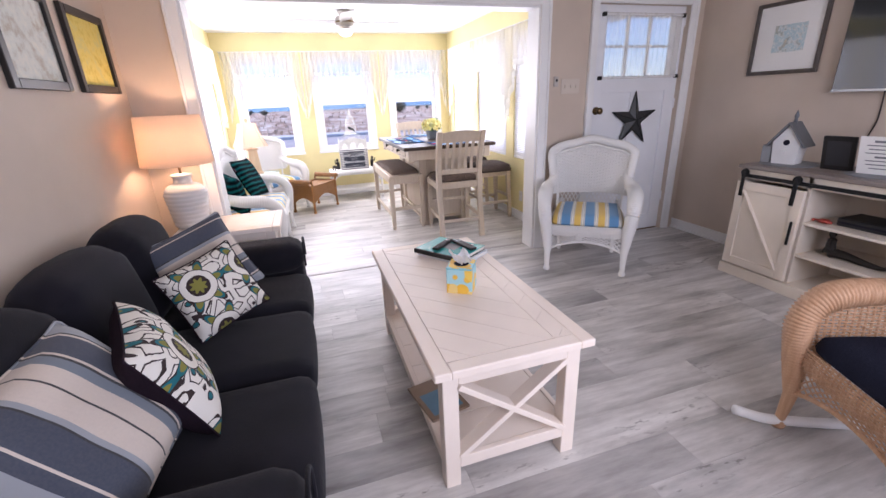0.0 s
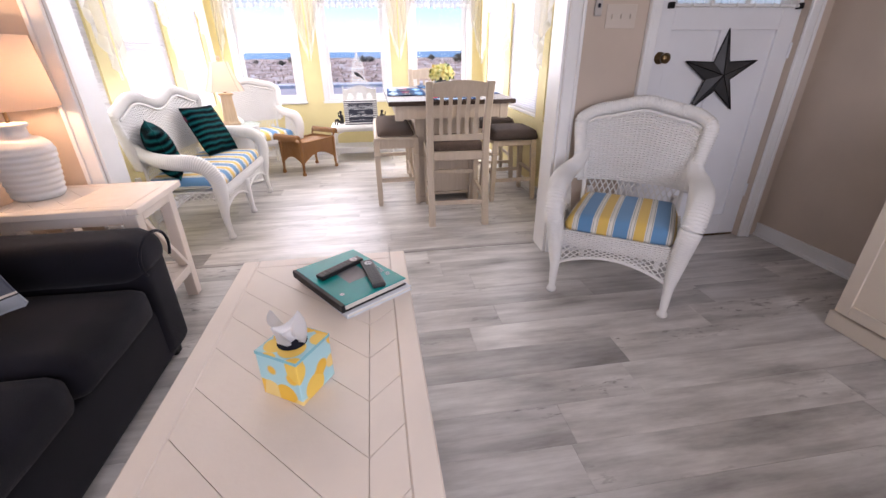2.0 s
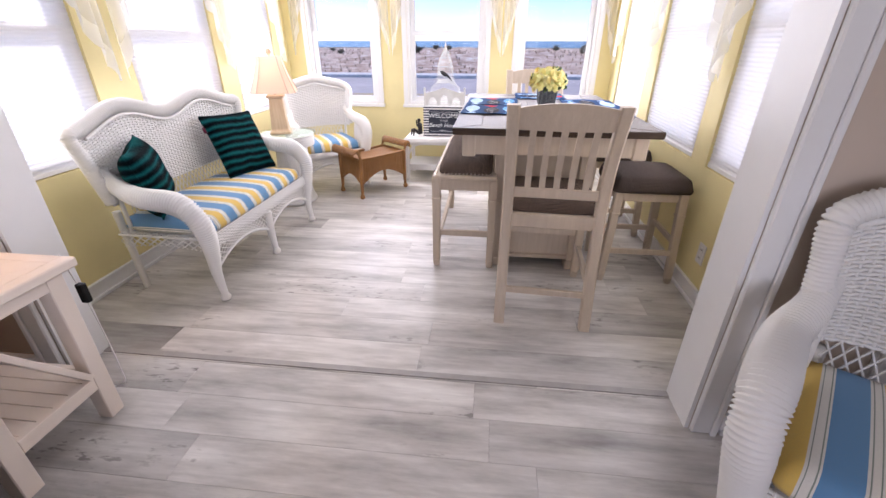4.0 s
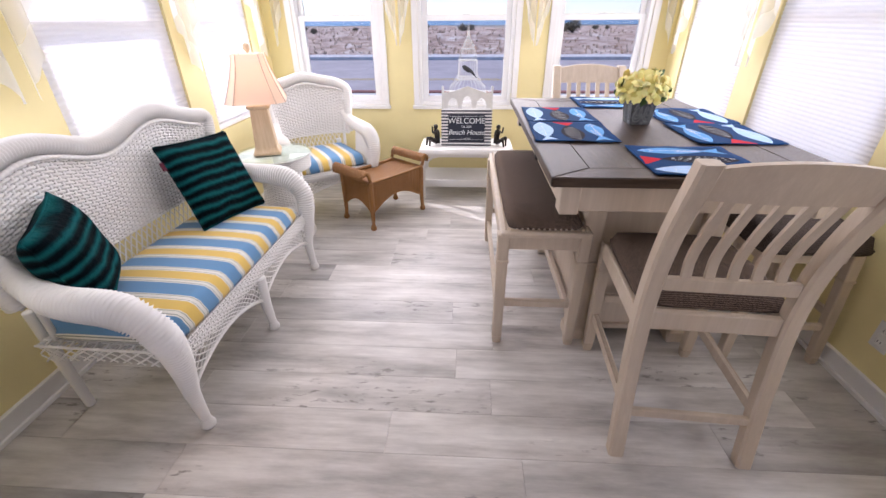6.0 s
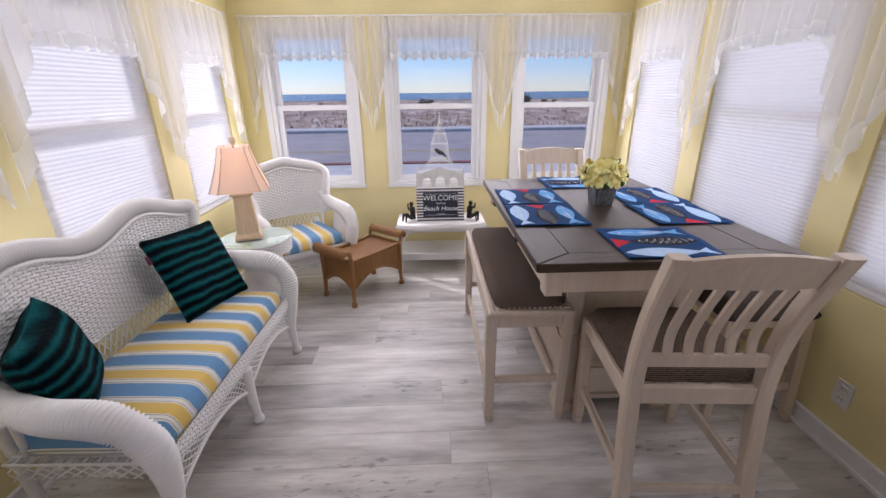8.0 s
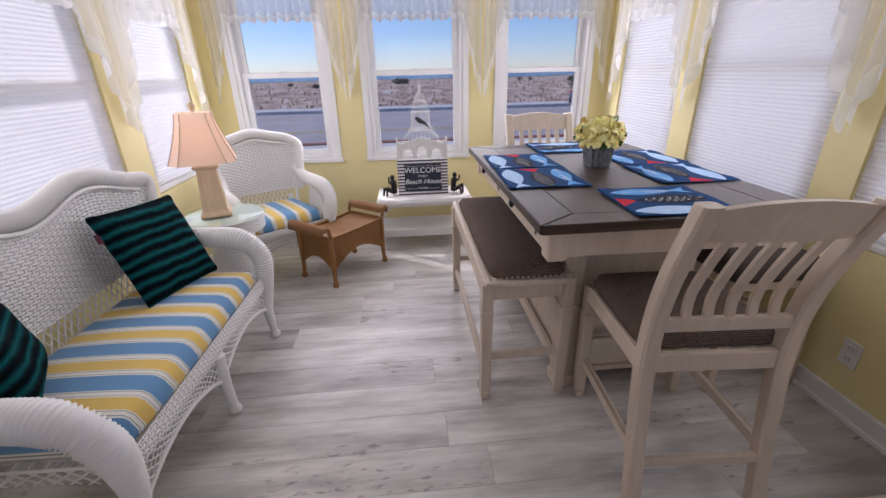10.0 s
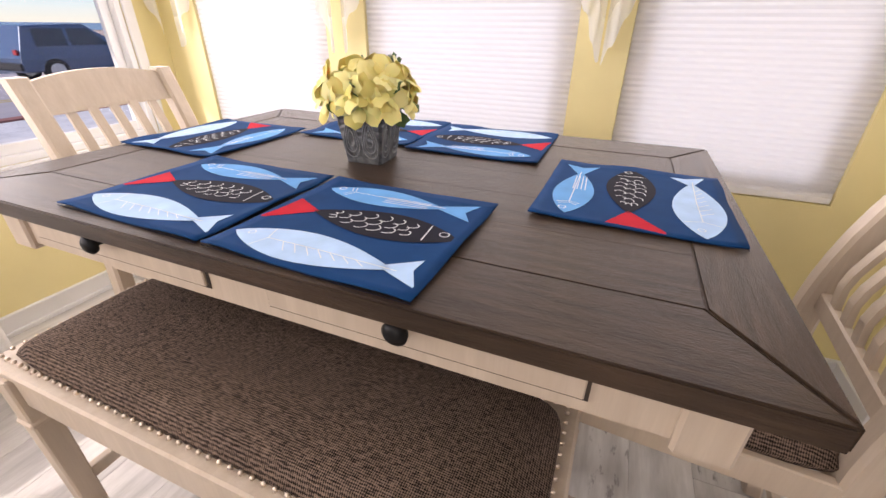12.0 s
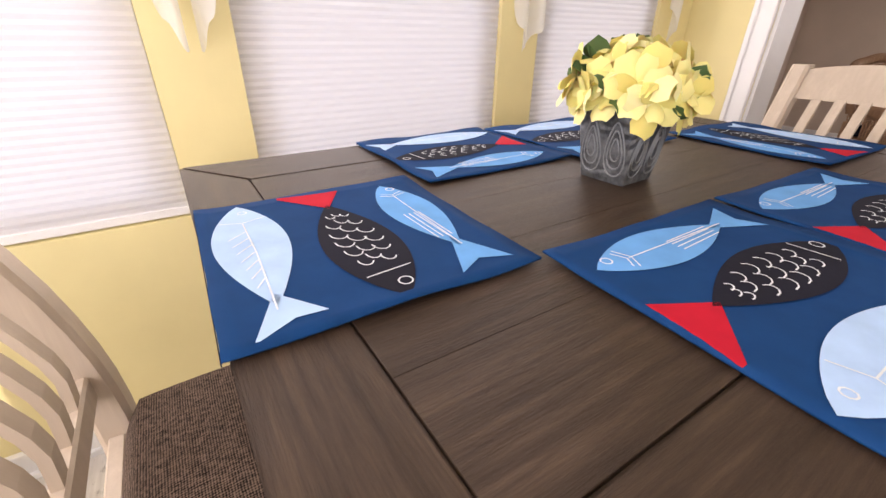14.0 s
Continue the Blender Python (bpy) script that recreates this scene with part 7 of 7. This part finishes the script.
def picture(label, axis_x, inward, y0, y1, z0, z1, bar, frame_mat, art, mat_w, art_rect=None):
    root = thing("framed_picture", label, "picture", "framed pictures", m=pose(axis_x, (y0 + y1) / 2, (z0 + z1) / 2))
    hy, hz = (y1 - y0) / 2, (z1 - z0) / 2
    d = 0.022 * inward
    X = lambda a, b: (min(a, b), max(a, b))

    def slab(name, a, b, ya, yb, za, zb, mt, bev=0.0, label=""):
        xa, xb = X(a * inward, b * inward)
        return part(name, boxes(((xa, ya, za), (xb, yb, zb)), bevel=bev), mt, root, label)
    for ya, yb, za, zb in ((-hy, -hy + bar, -hz, hz), (hy - bar, hy, -hz, hz), (-hy + bar, hy - bar, hz - bar, hz), (-hy + bar, hy - bar, -hz, -hz + bar)):
        slab("frame_bar", 0.001, 0.024, ya, yb, za, zb, frame_mat, 0.003)
    slab("mat_board", 0.002, 0.008, -hy + bar, hy - bar, -hz + bar, hz - bar, PAPER_W)
    q = art_rect or (-hy + bar, hy - bar, -hz + bar, hz - bar)
    slab("artwork", 0.0082, 0.0092, *q, art)
    if mat_w is not None:
        g = slab("glass", 0.013, 0.015, -hy + bar, hy - bar, -hz + bar, hz - bar, PIC_GLASS)
        g.visible_shadow = False
    return root


def art_mat(name, stops, scale=6.0, dist=1.0):
    m = Mat(name, (0.5, 0.5, 0.5), 0.7)
    vec = m.coords()
    m.base(m.ramp(m.mix(0.5, m.noise(vec, scale, 6, 0.7), m.noise(vec, scale * 4, 4)), stops))
    return m.m


WATER = art_mat("seaside_watercolour", [(0.36, (0.80, 0.79, 0.76)), (0.46, (0.35, 0.52, 0.58)), (0.52, (0.75, 0.75, 0.73)), (0.58, (0.28, 0.36, 0.36)), (0.66, (0.62, 0.55, 0.43))], 9)
# mottled yellow painted in place of the sunroom's reflection in the frame
YELLOW_REFLECTION = art_mat("painted_yellow_reflection", [(0.3, (0.42, 0.34, 0.05)), (0.5, (0.60, 0.50, 0.12)), (0.7, (0.45, 0.45, 0.20))], 7)
PALE_ART = art_mat("pale_seascape_print", [(0.35, (0.70, 0.68, 0.60)), (0.5, (0.60, 0.62, 0.58)), (0.65, (0.45, 0.40, 0.33))], 7)
picture("black-framed pale seascape print on the beige wall", LX0, 1, 2.075, 2.535, 1.475, 1.88, 0.04, FRAME_BLACK, PALE_ART, None)
picture("black frame with a painted yellow reflection on the beige wall", LX0, 1, 2.655, 3.125, 1.475, 1.88, 0.04, FRAME_BLACK, YELLOW_REFLECTION, None)
picture("dark-framed watercolour of the shore with white mat", LX1, -1, 2.225, 2.745, 1.448, 1.96, 0.028, FRAME_BROWN, WATER, 0.0, (-0.13, 0.10, -0.10, 0.09))


def star():
    root = thing("star_ornament", "dark metal mesh five-point star hung on the door", "star ornament", m=pose(2.722, DY - 0.001, 1.112, 90, 0, 0))
    tin = plain("dark_wire_mesh", (0.075, 0.075, 0.078), 0.55, 0.6)
    for i in range(5):
        a0 = radians(90 + 72 * i)
        bm = bmesh.new()
        c = bm.verts.new((0, 0, 0.05))
        tip = bm.verts.new((0.256 * math.cos(a0), 0.256 * math.sin(a0), 0.004))
        for s in (-1, 1):
            q = bm.verts.new((0.09 * math.cos(a0 + s * radians(36)), 0.09 * math.sin(a0 + s * radians(36)), 0.004))
            f = (c, tip, q) if s > 0 else (c, q, tip)
            bm.faces.new(f)
        part("point", bm, tin, root)
        V, F = tubes([np.array([(0, 0, 0.052), (0.256 * math.cos(a0), 0.256 * math.sin(a0), 0.006)]), np.array([(0.09 * math.cos(a0 + radians(36)), 0.09 * math.sin(a0 + radians(36)), 0.006), (0.256 * math.cos(a0), 0.256 * math.sin(a0), 0.006)]),
                      np.array([(0.09 * math.cos(a0 - radians(36)), 0.09 * math.sin(a0 - radians(36)), 0.006), (0.256 * math.cos(a0), 0.256 * math.sin(a0), 0.006)])], [0.004] * 3, 5)
        raw("wire_rib", V, F, BLACK, root)


star()
plate = thing("light_switch", "beige multi-gang switch plate beside the door", "light switch", m=pose(1.985, LY1, 1.427))
part("plate", boxes(((-0.09, -0.006, -0.06), (0.09, -0.0005, 0.06)), bevel=0.002), painted("ivory_plastic", (0.60, 0.53, 0.46), 0.5), plate)
for i in range(3):
    part("toggle", boxes(((-0.06 + 0.055 * i, -0.016, -0.012), (-0.05 + 0.055 * i, -0.006, 0.012)), bevel=0.002), painted("ivory_toggle", (0.62, 0.55, 0.48), 0.4), plate)
th = thing("thermostat", "small grey wall control above the switch", "thermostat", m=pose(1.84, LY1, 1.468))
part("body", boxes(((-0.02, -0.02, -0.04), (0.02, -0.0005, 0.04)), bevel=0.004), painted("grey_plastic", (0.45, 0.42, 0.40), 0.5), th)
part("button", boxes(((-0.008, -0.023, 0.0), (0.008, -0.02, 0.02)), bevel=0.002), INK, th)


def outlet(m):
    root = thing("outlet", "white duplex outlet on the yellow wall", "outlet", m=m)
    wp = painted("white_plastic", (0.74, 0.73, 0.72), 0.45)
    part("plate", boxes(((-0.037, -0.006, -0.058), (0.037, -0.0005, 0.058)), bevel=0.002), wp, root)
    for z in (-0.024, 0.024):
        rc = part("receptacle", boxes(((-0.016, -0.008, z - 0.014), (0.016, -0.006, z + 0.014)), bevel=0.003), wp, root)
        for x in (-0.007, 0.006):
            part("slot", boxes(((x - 0.001, -0.0086, z - 0.004), (x + 0.001, -0.008, z + 0.007))), INK, rc)


outlet(pose(SX1, 4.207, 0.275, 0, 0, -90))

# ---- media console and what stands on it ----
CONX, CONY, CONH = 2.782, 2.208, 0.84


def console():
    root = thing("media_console", "cream media console with sliding barn door and shelves", "media console", m=pose(CONX, 0, 0))
    CREAMW = painted("cream_console_paint", (0.72, 0.64, 0.54), 0.5, 0.05)
    TOPW = wood("grey_brown_top", (0.16, 0.13, 0.115), (0.30, 0.26, 0.235), 0.45, 1)
    y1, y0, d = CONY, 0.55, 0.42
    part("top", boxes(((-0.025, y0 - 0.02, CONH - 0.028), (d + 0.02, y1 + 0.02, CONH)), bevel=0.004), TOPW, root, "grey-brown wooden top")
    part("plinth", boxes(((-0.03, y0 - 0.02, 0.0), (d, y1 + 0.02, 0.085)), bevel=0.006), CREAMW, root)
    for ya, yb in ((y1 - 0.03, y1), (y1 - 0.47, y1 - 0.445), (y0 + 0.445, y0 + 0.47), (y0, y0 + 0.03)):
        part("upright", boxes(((0.0, ya, 0.085), (d, yb, CONH - 0.028)), bevel=0.002), CREAMW, root)
    part("back_panel", boxes(((d - 0.012, y0 + 0.03, 0.085), (d - 0.002, y1 - 0.03, CONH - 0.028))), CREAMW, root)
    part("header", boxes(((0.0, y0 + 0.03, CONH - 0.10), (0.02, y1 - 0.03, CONH - 0.028)), bevel=0.002), CREAMW, root)
    for z in (0.30, 0.52):
        part("shelf", boxes(((0.005, y0 + 0.47, z - 0.02), (d - 0.012, y1 - 0.47, z)), bevel=0.002), CREAMW, root)
    dr = part("barn_door", boxes(((-0.034, y1 - 0.46, 0.10), (-0.016, y1 - 0.01, CONH - 0.115)), bevel=0.002), CREAMW, root, "cream planked barn door")
    ya, yb, za, zb = y1 - 0.46, y1 - 0.01, 0.10, CONH - 0.115
    for lo, hi in (((-0.044, ya, za), (-0.034, ya + 0.06, zb)), ((-0.044, yb - 0.06, za), (-0.034, yb, zb)), ((-0.044, ya + 0.06, zb - 0.06), (-0.034, yb - 0.06, zb)), ((-0.044, ya + 0.06, za), (-0.034, yb - 0.06, za + 0.06))):
        part("frame_board", boxes((lo, hi), bevel=0.002), CREAMW, dr)
    bm = bmesh.new()
    beam(bm, (-0.036, ya + 0.06, za + 0.06), (-0.036, yb - 0.06, zb - 0.06), 0.012, 0.045, (1, 0, 0), 0.002)
    part("diagonal_board", bm, CREAMW, dr)
    part("door_handle", boxes(((-0.058, ya + 0.02, 0.36), (-0.046, ya + 0.035, 0.52)), bevel=0.003), BLACK, dr, "black bar handle")
    part("track", boxes(((-0.032, y0 + 0.02, CONH - 0.085), (-0.026, y1 - 0.02, CONH - 0.06)), bevel=0.001), BLACK, root, "black steel sliding track")
    for yy in (y1 - 0.05, y1 - 0.40):
        hg = part("hanger", boxes(((-0.05, yy - 0.014, CONH - 0.22), (-0.045, yy + 0.014, CONH - 0.045)), bevel=0.002), BLACK, root, "black door hanger")
        w = lathe([(0.026, -0.008), (0.026, 0.008)], 18)
        bmesh.ops.rotate(w, verts=w.verts, cent=(0, 0, 0), matrix=Matrix.Rotation(radians(90), 3, "Y"))
        bmesh.ops.translate(w, verts=w.verts, vec=(-0.038, yy, CONH - 0.052))
        part("wheel", w, BLACK, hg)


console()

SLATE = plain("grey_slate_mat", (0.22, 0.23, 0.25), 0.7)
for yy in (2.05, 1.52):
    c = thing("place_mat", "grey scalloped mat on the console top", "mat", "mats on the console", m=pose(3.0, yy, CONH))
    part("cloth", lathe([(0.17, 0.0005), (0.172, 0.003), (0.165, 0.005)], 26), SLATE, c)


def birdhouse():
    root = thing("birdhouse", "small white wooden birdhouse with grey roof", "birdhouse", m=pose(3.0, 2.07, CONH + 0.0055, 0, 0, 12) @ Matrix.Scale(1.22, 4))
    WD = painted("chippy_white_wood", (0.70, 0.70, 0.70), 0.7, 0.1)
    RF = plain("grey_tin_roof", (0.16, 0.17, 0.19), 0.5, 0.4)
    bm = bmesh.new()
    prof = [(-0.055, 0.0), (0.055, 0.0), (0.068, 0.12), (0.0, 0.215), (-0.068, 0.12)]
    f0 = [bm.verts.new((-0.05, y, z)) for y, z in prof]
    f1 = [bm.verts.new((0.05, y, z)) for y, z in prof]
    bm.faces.new(f0[::-1]); bm.faces.new(f1)
    for i in range(5):
        j = (i + 1) % 5
        bm.faces.new((f0[i], f0[j], f1[j], f1[i]))
    bmesh.ops.recalc_face_normals(bm, faces=bm.faces)
    part("body", bm, WD, root)
    for s in (-1, 1):
        bm = bmesh.new()
        beam(bm, (0, s * 0.0, 0.228), (0, s * 0.092, 0.098), 0.135, 0.008, (0, 1, 0), 0.001)
        part("roof_panel", bm, RF, root)
    h = lathe([(0.016, 0), (0.016, 0.002)], 16)
    bmesh.ops.rotate(h, verts=h.verts, cent=(0, 0, 0), matrix=Matrix.Rotation(radians(-90), 3, "Y"))
    bmesh.ops.translate(h, verts=h.verts, vec=(-0.0503, 0, 0.12))
    part("entry_hole", h, INK, root)
    sweep("perch", [(-0.05, 0, 0.075), (-0.085, 0, 0.075)], 0.004, WD, root, n=4, sides=8)
    part("finial", lathe([(0.012, 0.22), (0.008, 0.25), (0.012, 0.262), (0.001, 0.295)], 10), RF, root, smooth=True)
    part("side_box", boxes(((-0.04, 0.07, 0.0), (0.03, 0.12, 0.10)), bevel=0.003), SLATE, root)


birdhouse()
pf = thing("photo_frame", "black photo frame standing on the console", "photo frame", m=pose(3.0, 1.76, CONH, 0, -14, 8))
part("frame", boxes(((-0.008, -0.085, 0), (0.01, 0.085, 0.22)), bevel=0.004), FRAME_BLACK, pf)
part("photo", boxes(((-0.0088, -0.06, 0.03), (-0.008, 0.06, 0.19))), plain("dark_photo", (0.03, 0.03, 0.035), 0.4), pf)
part("prop", boxes(((0.01, -0.02, 0.0), (0.10, 0.02, 0.006))), FRAME_BLACK, pf)
nt = thing("notice_card", "white printed notice card in a stand on the console", "notice", m=pose(2.98, 1.52, CONH + 0.0055, 0, -18, 10))
part("card", boxes(((-0.002, -0.115, 0), (0.002, 0.115, 0.235))), PAPER_W, nt)
for i, (w, t) in enumerate(((0.05, 0.014), (0.08, 0.006), (0.07, 0.006), (0.085, 0.006), (0.04, 0.012), (0.08, 0.006), (0.075, 0.006), (0.06, 0.006))):
    z = 0.205 - 0.024 * i
    part("printed_line", boxes(((-0.0028, -w, z - t / 2), (-0.0022, w, z + t / 2))), plain("grey_ink", (0.2, 0.2, 0.22), 0.8), nt)
box1 = thing("media_box", "black set-top box on the console shelf", "media box", m=pose(3.0, 1.46, 0.5205))
part("body", boxes(((-0.11, -0.16, 0.0), (0.11, 0.16, 0.05)), bevel=0.006), plain("matt_black_plastic", (0.012, 0.012, 0.013), 0.5), box1)
part("front_strip", boxes(((-0.1115, -0.15, 0.018), (-0.110, 0.15, 0.03))), INK, box1)
crab = thing("red_ornament", "small red painted crab ornament on the shelf", "ornament", m=pose(2.88, 1.68, 0.5205))
cb = lathe([(0.012, 0.0), (0.035, 0.008), (0.03, 0.02), (0.005, 0.026)], 16)
part("shell", cb, plain("red_glaze", (0.40, 0.06, 0.04), 0.4), crab, smooth=True)
for s in (-1, 1):
    sweep("claw", [(0.01, s * 0.03, 0.01), (-0.02, s * 0.05, 0.014), (-0.045, s * 0.035, 0.012)], [0.005, 0.008, 0.004], plain("red_claw", (0.40, 0.06, 0.04), 0.4), crab, n=12, sides=7)


def mermaid():
    dark = plain("dark_iron_statue", (0.03, 0.025, 0.022), 0.5, 0.4)
    L = [smooth_path([(0, 0.10, 0.03), (0, 0.105, 0.09), (0, 0.11, 0.13)], 12), smooth_path([(0, 0.11, 0.12), (0, 0.112, 0.15), (0, 0.112, 0.178)], 10),
         smooth_path([(0, 0.10, 0.03), (0, 0.03, 0.035), (0, -0.08, 0.02), (0, -0.17, 0.015), (0, -0.20, 0.03)], 20),
         smooth_path([(0.02, 0.11, 0.12), (0.04, 0.14, 0.07), (0.03, 0.16, 0.005)], 10), smooth_path([(-0.02, 0.11, 0.12), (-0.045, 0.10, 0.07), (-0.03, 0.05, 0.05)], 10),
         smooth_path([(0, -0.19, 0.025), (0.03, -0.22, 0.035), (0.045, -0.245, 0.03)], 8), smooth_path([(0, -0.19, 0.025), (-0.03, -0.22, 0.035), (-0.045, -0.245, 0.03)], 8)]
    R = [np.interp(np.linspace(0, 1, 12), [0, .5, .8, 1], [0.03, 0.022, 0.027, 0.008]), np.interp(np.linspace(0, 1, 10), [0, .5, .9, 1], [0.008, 0.022, 0.016, 0.001]), np.linspace(0.033, 0.007, 20),
         np.linspace(0.01, 0.007, 10), np.linspace(0.01, 0.007, 10), np.linspace(0.008, 0.014, 8), np.linspace(0.008, 0.014, 8)]
    V, F = tubes([np.array([tuple(q) for q in l]) for l in L], R, 9)
    ob = raw("statue", V, F, dark)
    ob.matrix_basis = pose(2.92, 1.52, 0.3005)
    tagged(ob, "dark iron reclining mermaid statue on the lower shelf", "statue")


mermaid()

# television on the wall
tv = thing("television", "black flat-screen television on a wall mount", "television", m=pose(3.27, 1.51, 1.63))
part("case", boxes(((-0.0, -0.56, -0.32), (0.045, 0.56, 0.32)), bevel=0.006), plain("black_tv_plastic", (0.01, 0.01, 0.011), 0.35), tv)
part("screen", boxes(((-0.0025, -0.55, -0.305), (-0.0005, 0.55, 0.31))), Mat("dark_glossy_screen", (0.012, 0.016, 0.018), 0.06).m, tv, "dark glossy screen")
part("bezel", boxes(((-0.004, -0.56, -0.32), (-0.0006, 0.56, -0.306))), plain("silver_bezel", (0.35, 0.36, 0.37), 0.35, 0.7), tv, "thin silver lower bezel")
part("wall_mount", boxes(((0.045, -0.15, -0.12), (0.0695, 0.15, 0.12))), BLACK, tv)
sweep("cable", [(0.06, 0.29, -0.30), (0.062, 0.285, -0.5), (0.062, 0.31, -0.62), (0.062, 0.29, -0.78)], 0.004, BLACK, tv, "black cable hanging to the console", n=20, sides=6)

cs = thing("lamp_cord", "white lamp cord with a black inline switch", "cord", m=pose(-0.585, 3.234, 0))
sweep("cable", [(-0.03, 0.0, 0.62), (-0.01, 0.0, 0.50), (0.0, 0.0, 0.42), (0.01, 0.0, 0.26), (0.012, 0.0, 0.10), (0.0, 0.0, 0.012), (-0.08, -0.02, 0.006), (-0.2, -0.03, 0.006)], 0.0028, TRIM, cs, n=30, sides=6)
part("cord_switch", boxes(((-0.014, -0.012, 0.42), (0.016, 0.012, 0.50)), bevel=0.004), BLACK, cs, "black inline switch")

# ---- car across the street ----
def car():
    root = thing("car", "dark blue parked sport utility car at the far kerb", "car", m=pose(10.5, 22.5, GZ, 0, 0, 0))
    PAINT = plain("dark_blue_car_paint", (0.06, 0.10, 0.18), 0.3, 0.2)
    TINT = plain("tinted_car_glass", (0.02, 0.025, 0.03), 0.1)
    RUB = plain("tyre_rubber", (0.015, 0.015, 0.015), 0.8)
    ALLOY = plain("alloy_rim", (0.5, 0.5, 0.52), 0.3, 0.8)
    prof = [(-2.25, 0.35), (-2.28, 0.75), (-2.2, 1.0), (-1.95, 1.65), (-0.2, 1.72), (0.75, 1.12), (1.9, 1.0), (2.22, 0.8), (2.25, 0.38)]
    bm = bmesh.new()
    ring = []
    for y in (-0.9, -0.86, 0.86, 0.9):
        k = 0.0 if abs(y) < 0.89 else 0.04
        ring.append([bm.verts.new((x, y * (1 - 0.12 * max(0, z - 1.0)), z - k * (1 if z > 0.5 else -1))) for x, z in prof])
    for p, q in zip(ring, ring[1:]):
        for i in range(len(prof)):
            j = (i + 1) % len(prof)
            bm.faces.new((p[i], p[j], q[j], q[i]))
    bm.faces.new(ring[0][::-1])
    bm.faces.new(ring[-1])
    bmesh.ops.recalc_face_normals(bm, faces=bm.faces)
    part("body", bm, PAINT, root)
    for s in (-1, 1):
        for x0, x1, x2, x3 in ((-1.75, -0.85, -0.85, -1.7), (-0.75, 0.45, -0.1, -0.75)):
            bm = bmesh.new()
            f = [bm.verts.new((x, s * (0.908 * (1 - 0.12 * max(0, z - 1.0))), z)) for x, z in ((x0, 1.08), (x1, 1.08), (x2, 1.58), (x3, 1.58))]
            bm.faces.new(f)
            part("side_window", bm, TINT, root)
        for x in (-1.4, 1.45):
            w = lathe([(0.30, -0.11), (0.36, -0.10), (0.36, 0.10), (0.30, 0.11)], 26)
            bmesh.ops.rotate(w, verts=w.verts, cent=(0, 0, 0), matrix=Matrix.Rotation(radians(90), 3, "X"))
            bmesh.ops.translate(w, verts=w.verts, vec=(x, s * 0.84, 0.36))
            ty = part("wheel", w, RUB, root, "black rubber tyre")
            r = lathe([(0.22, -0.118), (0.23, -0.1), (0.23, 0.1), (0.22, 0.118)], 20)
            bmesh.ops.rotate(r, verts=r.verts, cent=(0, 0, 0), matrix=Matrix.Rotation(radians(90), 3, "X"))
            bmesh.ops.translate(r, verts=r.verts, vec=(x, s * 0.842, 0.36))
            part("rim", r, ALLOY, ty, "silver alloy rim")
    RED_L = plain("red_tail_light", (0.5, 0.02, 0.02), 0.3)
    for s in (-1, 1):
        part("tail_light", boxes(((-2.30, s * 0.75 - 0.09, 0.85), (-2.24, s * 0.75 + 0.09, 1.0)), bevel=0.01), RED_L, root)
        part("headlight", boxes(((2.18, s * 0.7 - 0.14, 0.72), (2.245, s * 0.7 + 0.14, 0.84)), bevel=0.01), CHALK, root)
    part("bumper", boxes(((-2.33, -0.85, 0.4), (-2.25, 0.85, 0.62)), bevel=0.03), RUB, root)


car()

# ---- floor planks ----
def floor_planks():
    rnd = random.Random(11)
    W, L = 0.183, 1.22
    floors = [("floor_living", LX0, LX1, LY0, 3.418), ("floor_sunroom", SX0, SX1, 3.45, SY1)]
    shared = {}
    for fname, x0, x1, y0, y1 in floors:
        root = thing(fname, "grey wood-look vinyl plank floor", "floor", kind="structure")
        y = y0
        while y < y1 - 0.005:
            w = min(W, y1 - y)
            x = x0 - rnd.uniform(0, L)
            while x < x1 - 0.005:
                a, b = max(x, x0), min(x + L, x1)
                if b - a > 0.01:
                    key = (round(b - a, 3), round(w, 3))
                    if key not in shared:
                        bm = boxes(((0.0004, 0.0004, -0.006), (b - a - 0.0004, w - 0.0004, 0.0)), bevel=0.0006)
                        me = bpy.data.meshes.new("plank")
                        bm.to_mesh(me)
                        bm.free()
                        me.materials.append(FLOOR)
                        shared[key] = me
                    ob = new("plank", shared[key])
                    ob.location = (a, y, 0)
                    ob.parent = root
                x += L
            y += W


floor_planks()
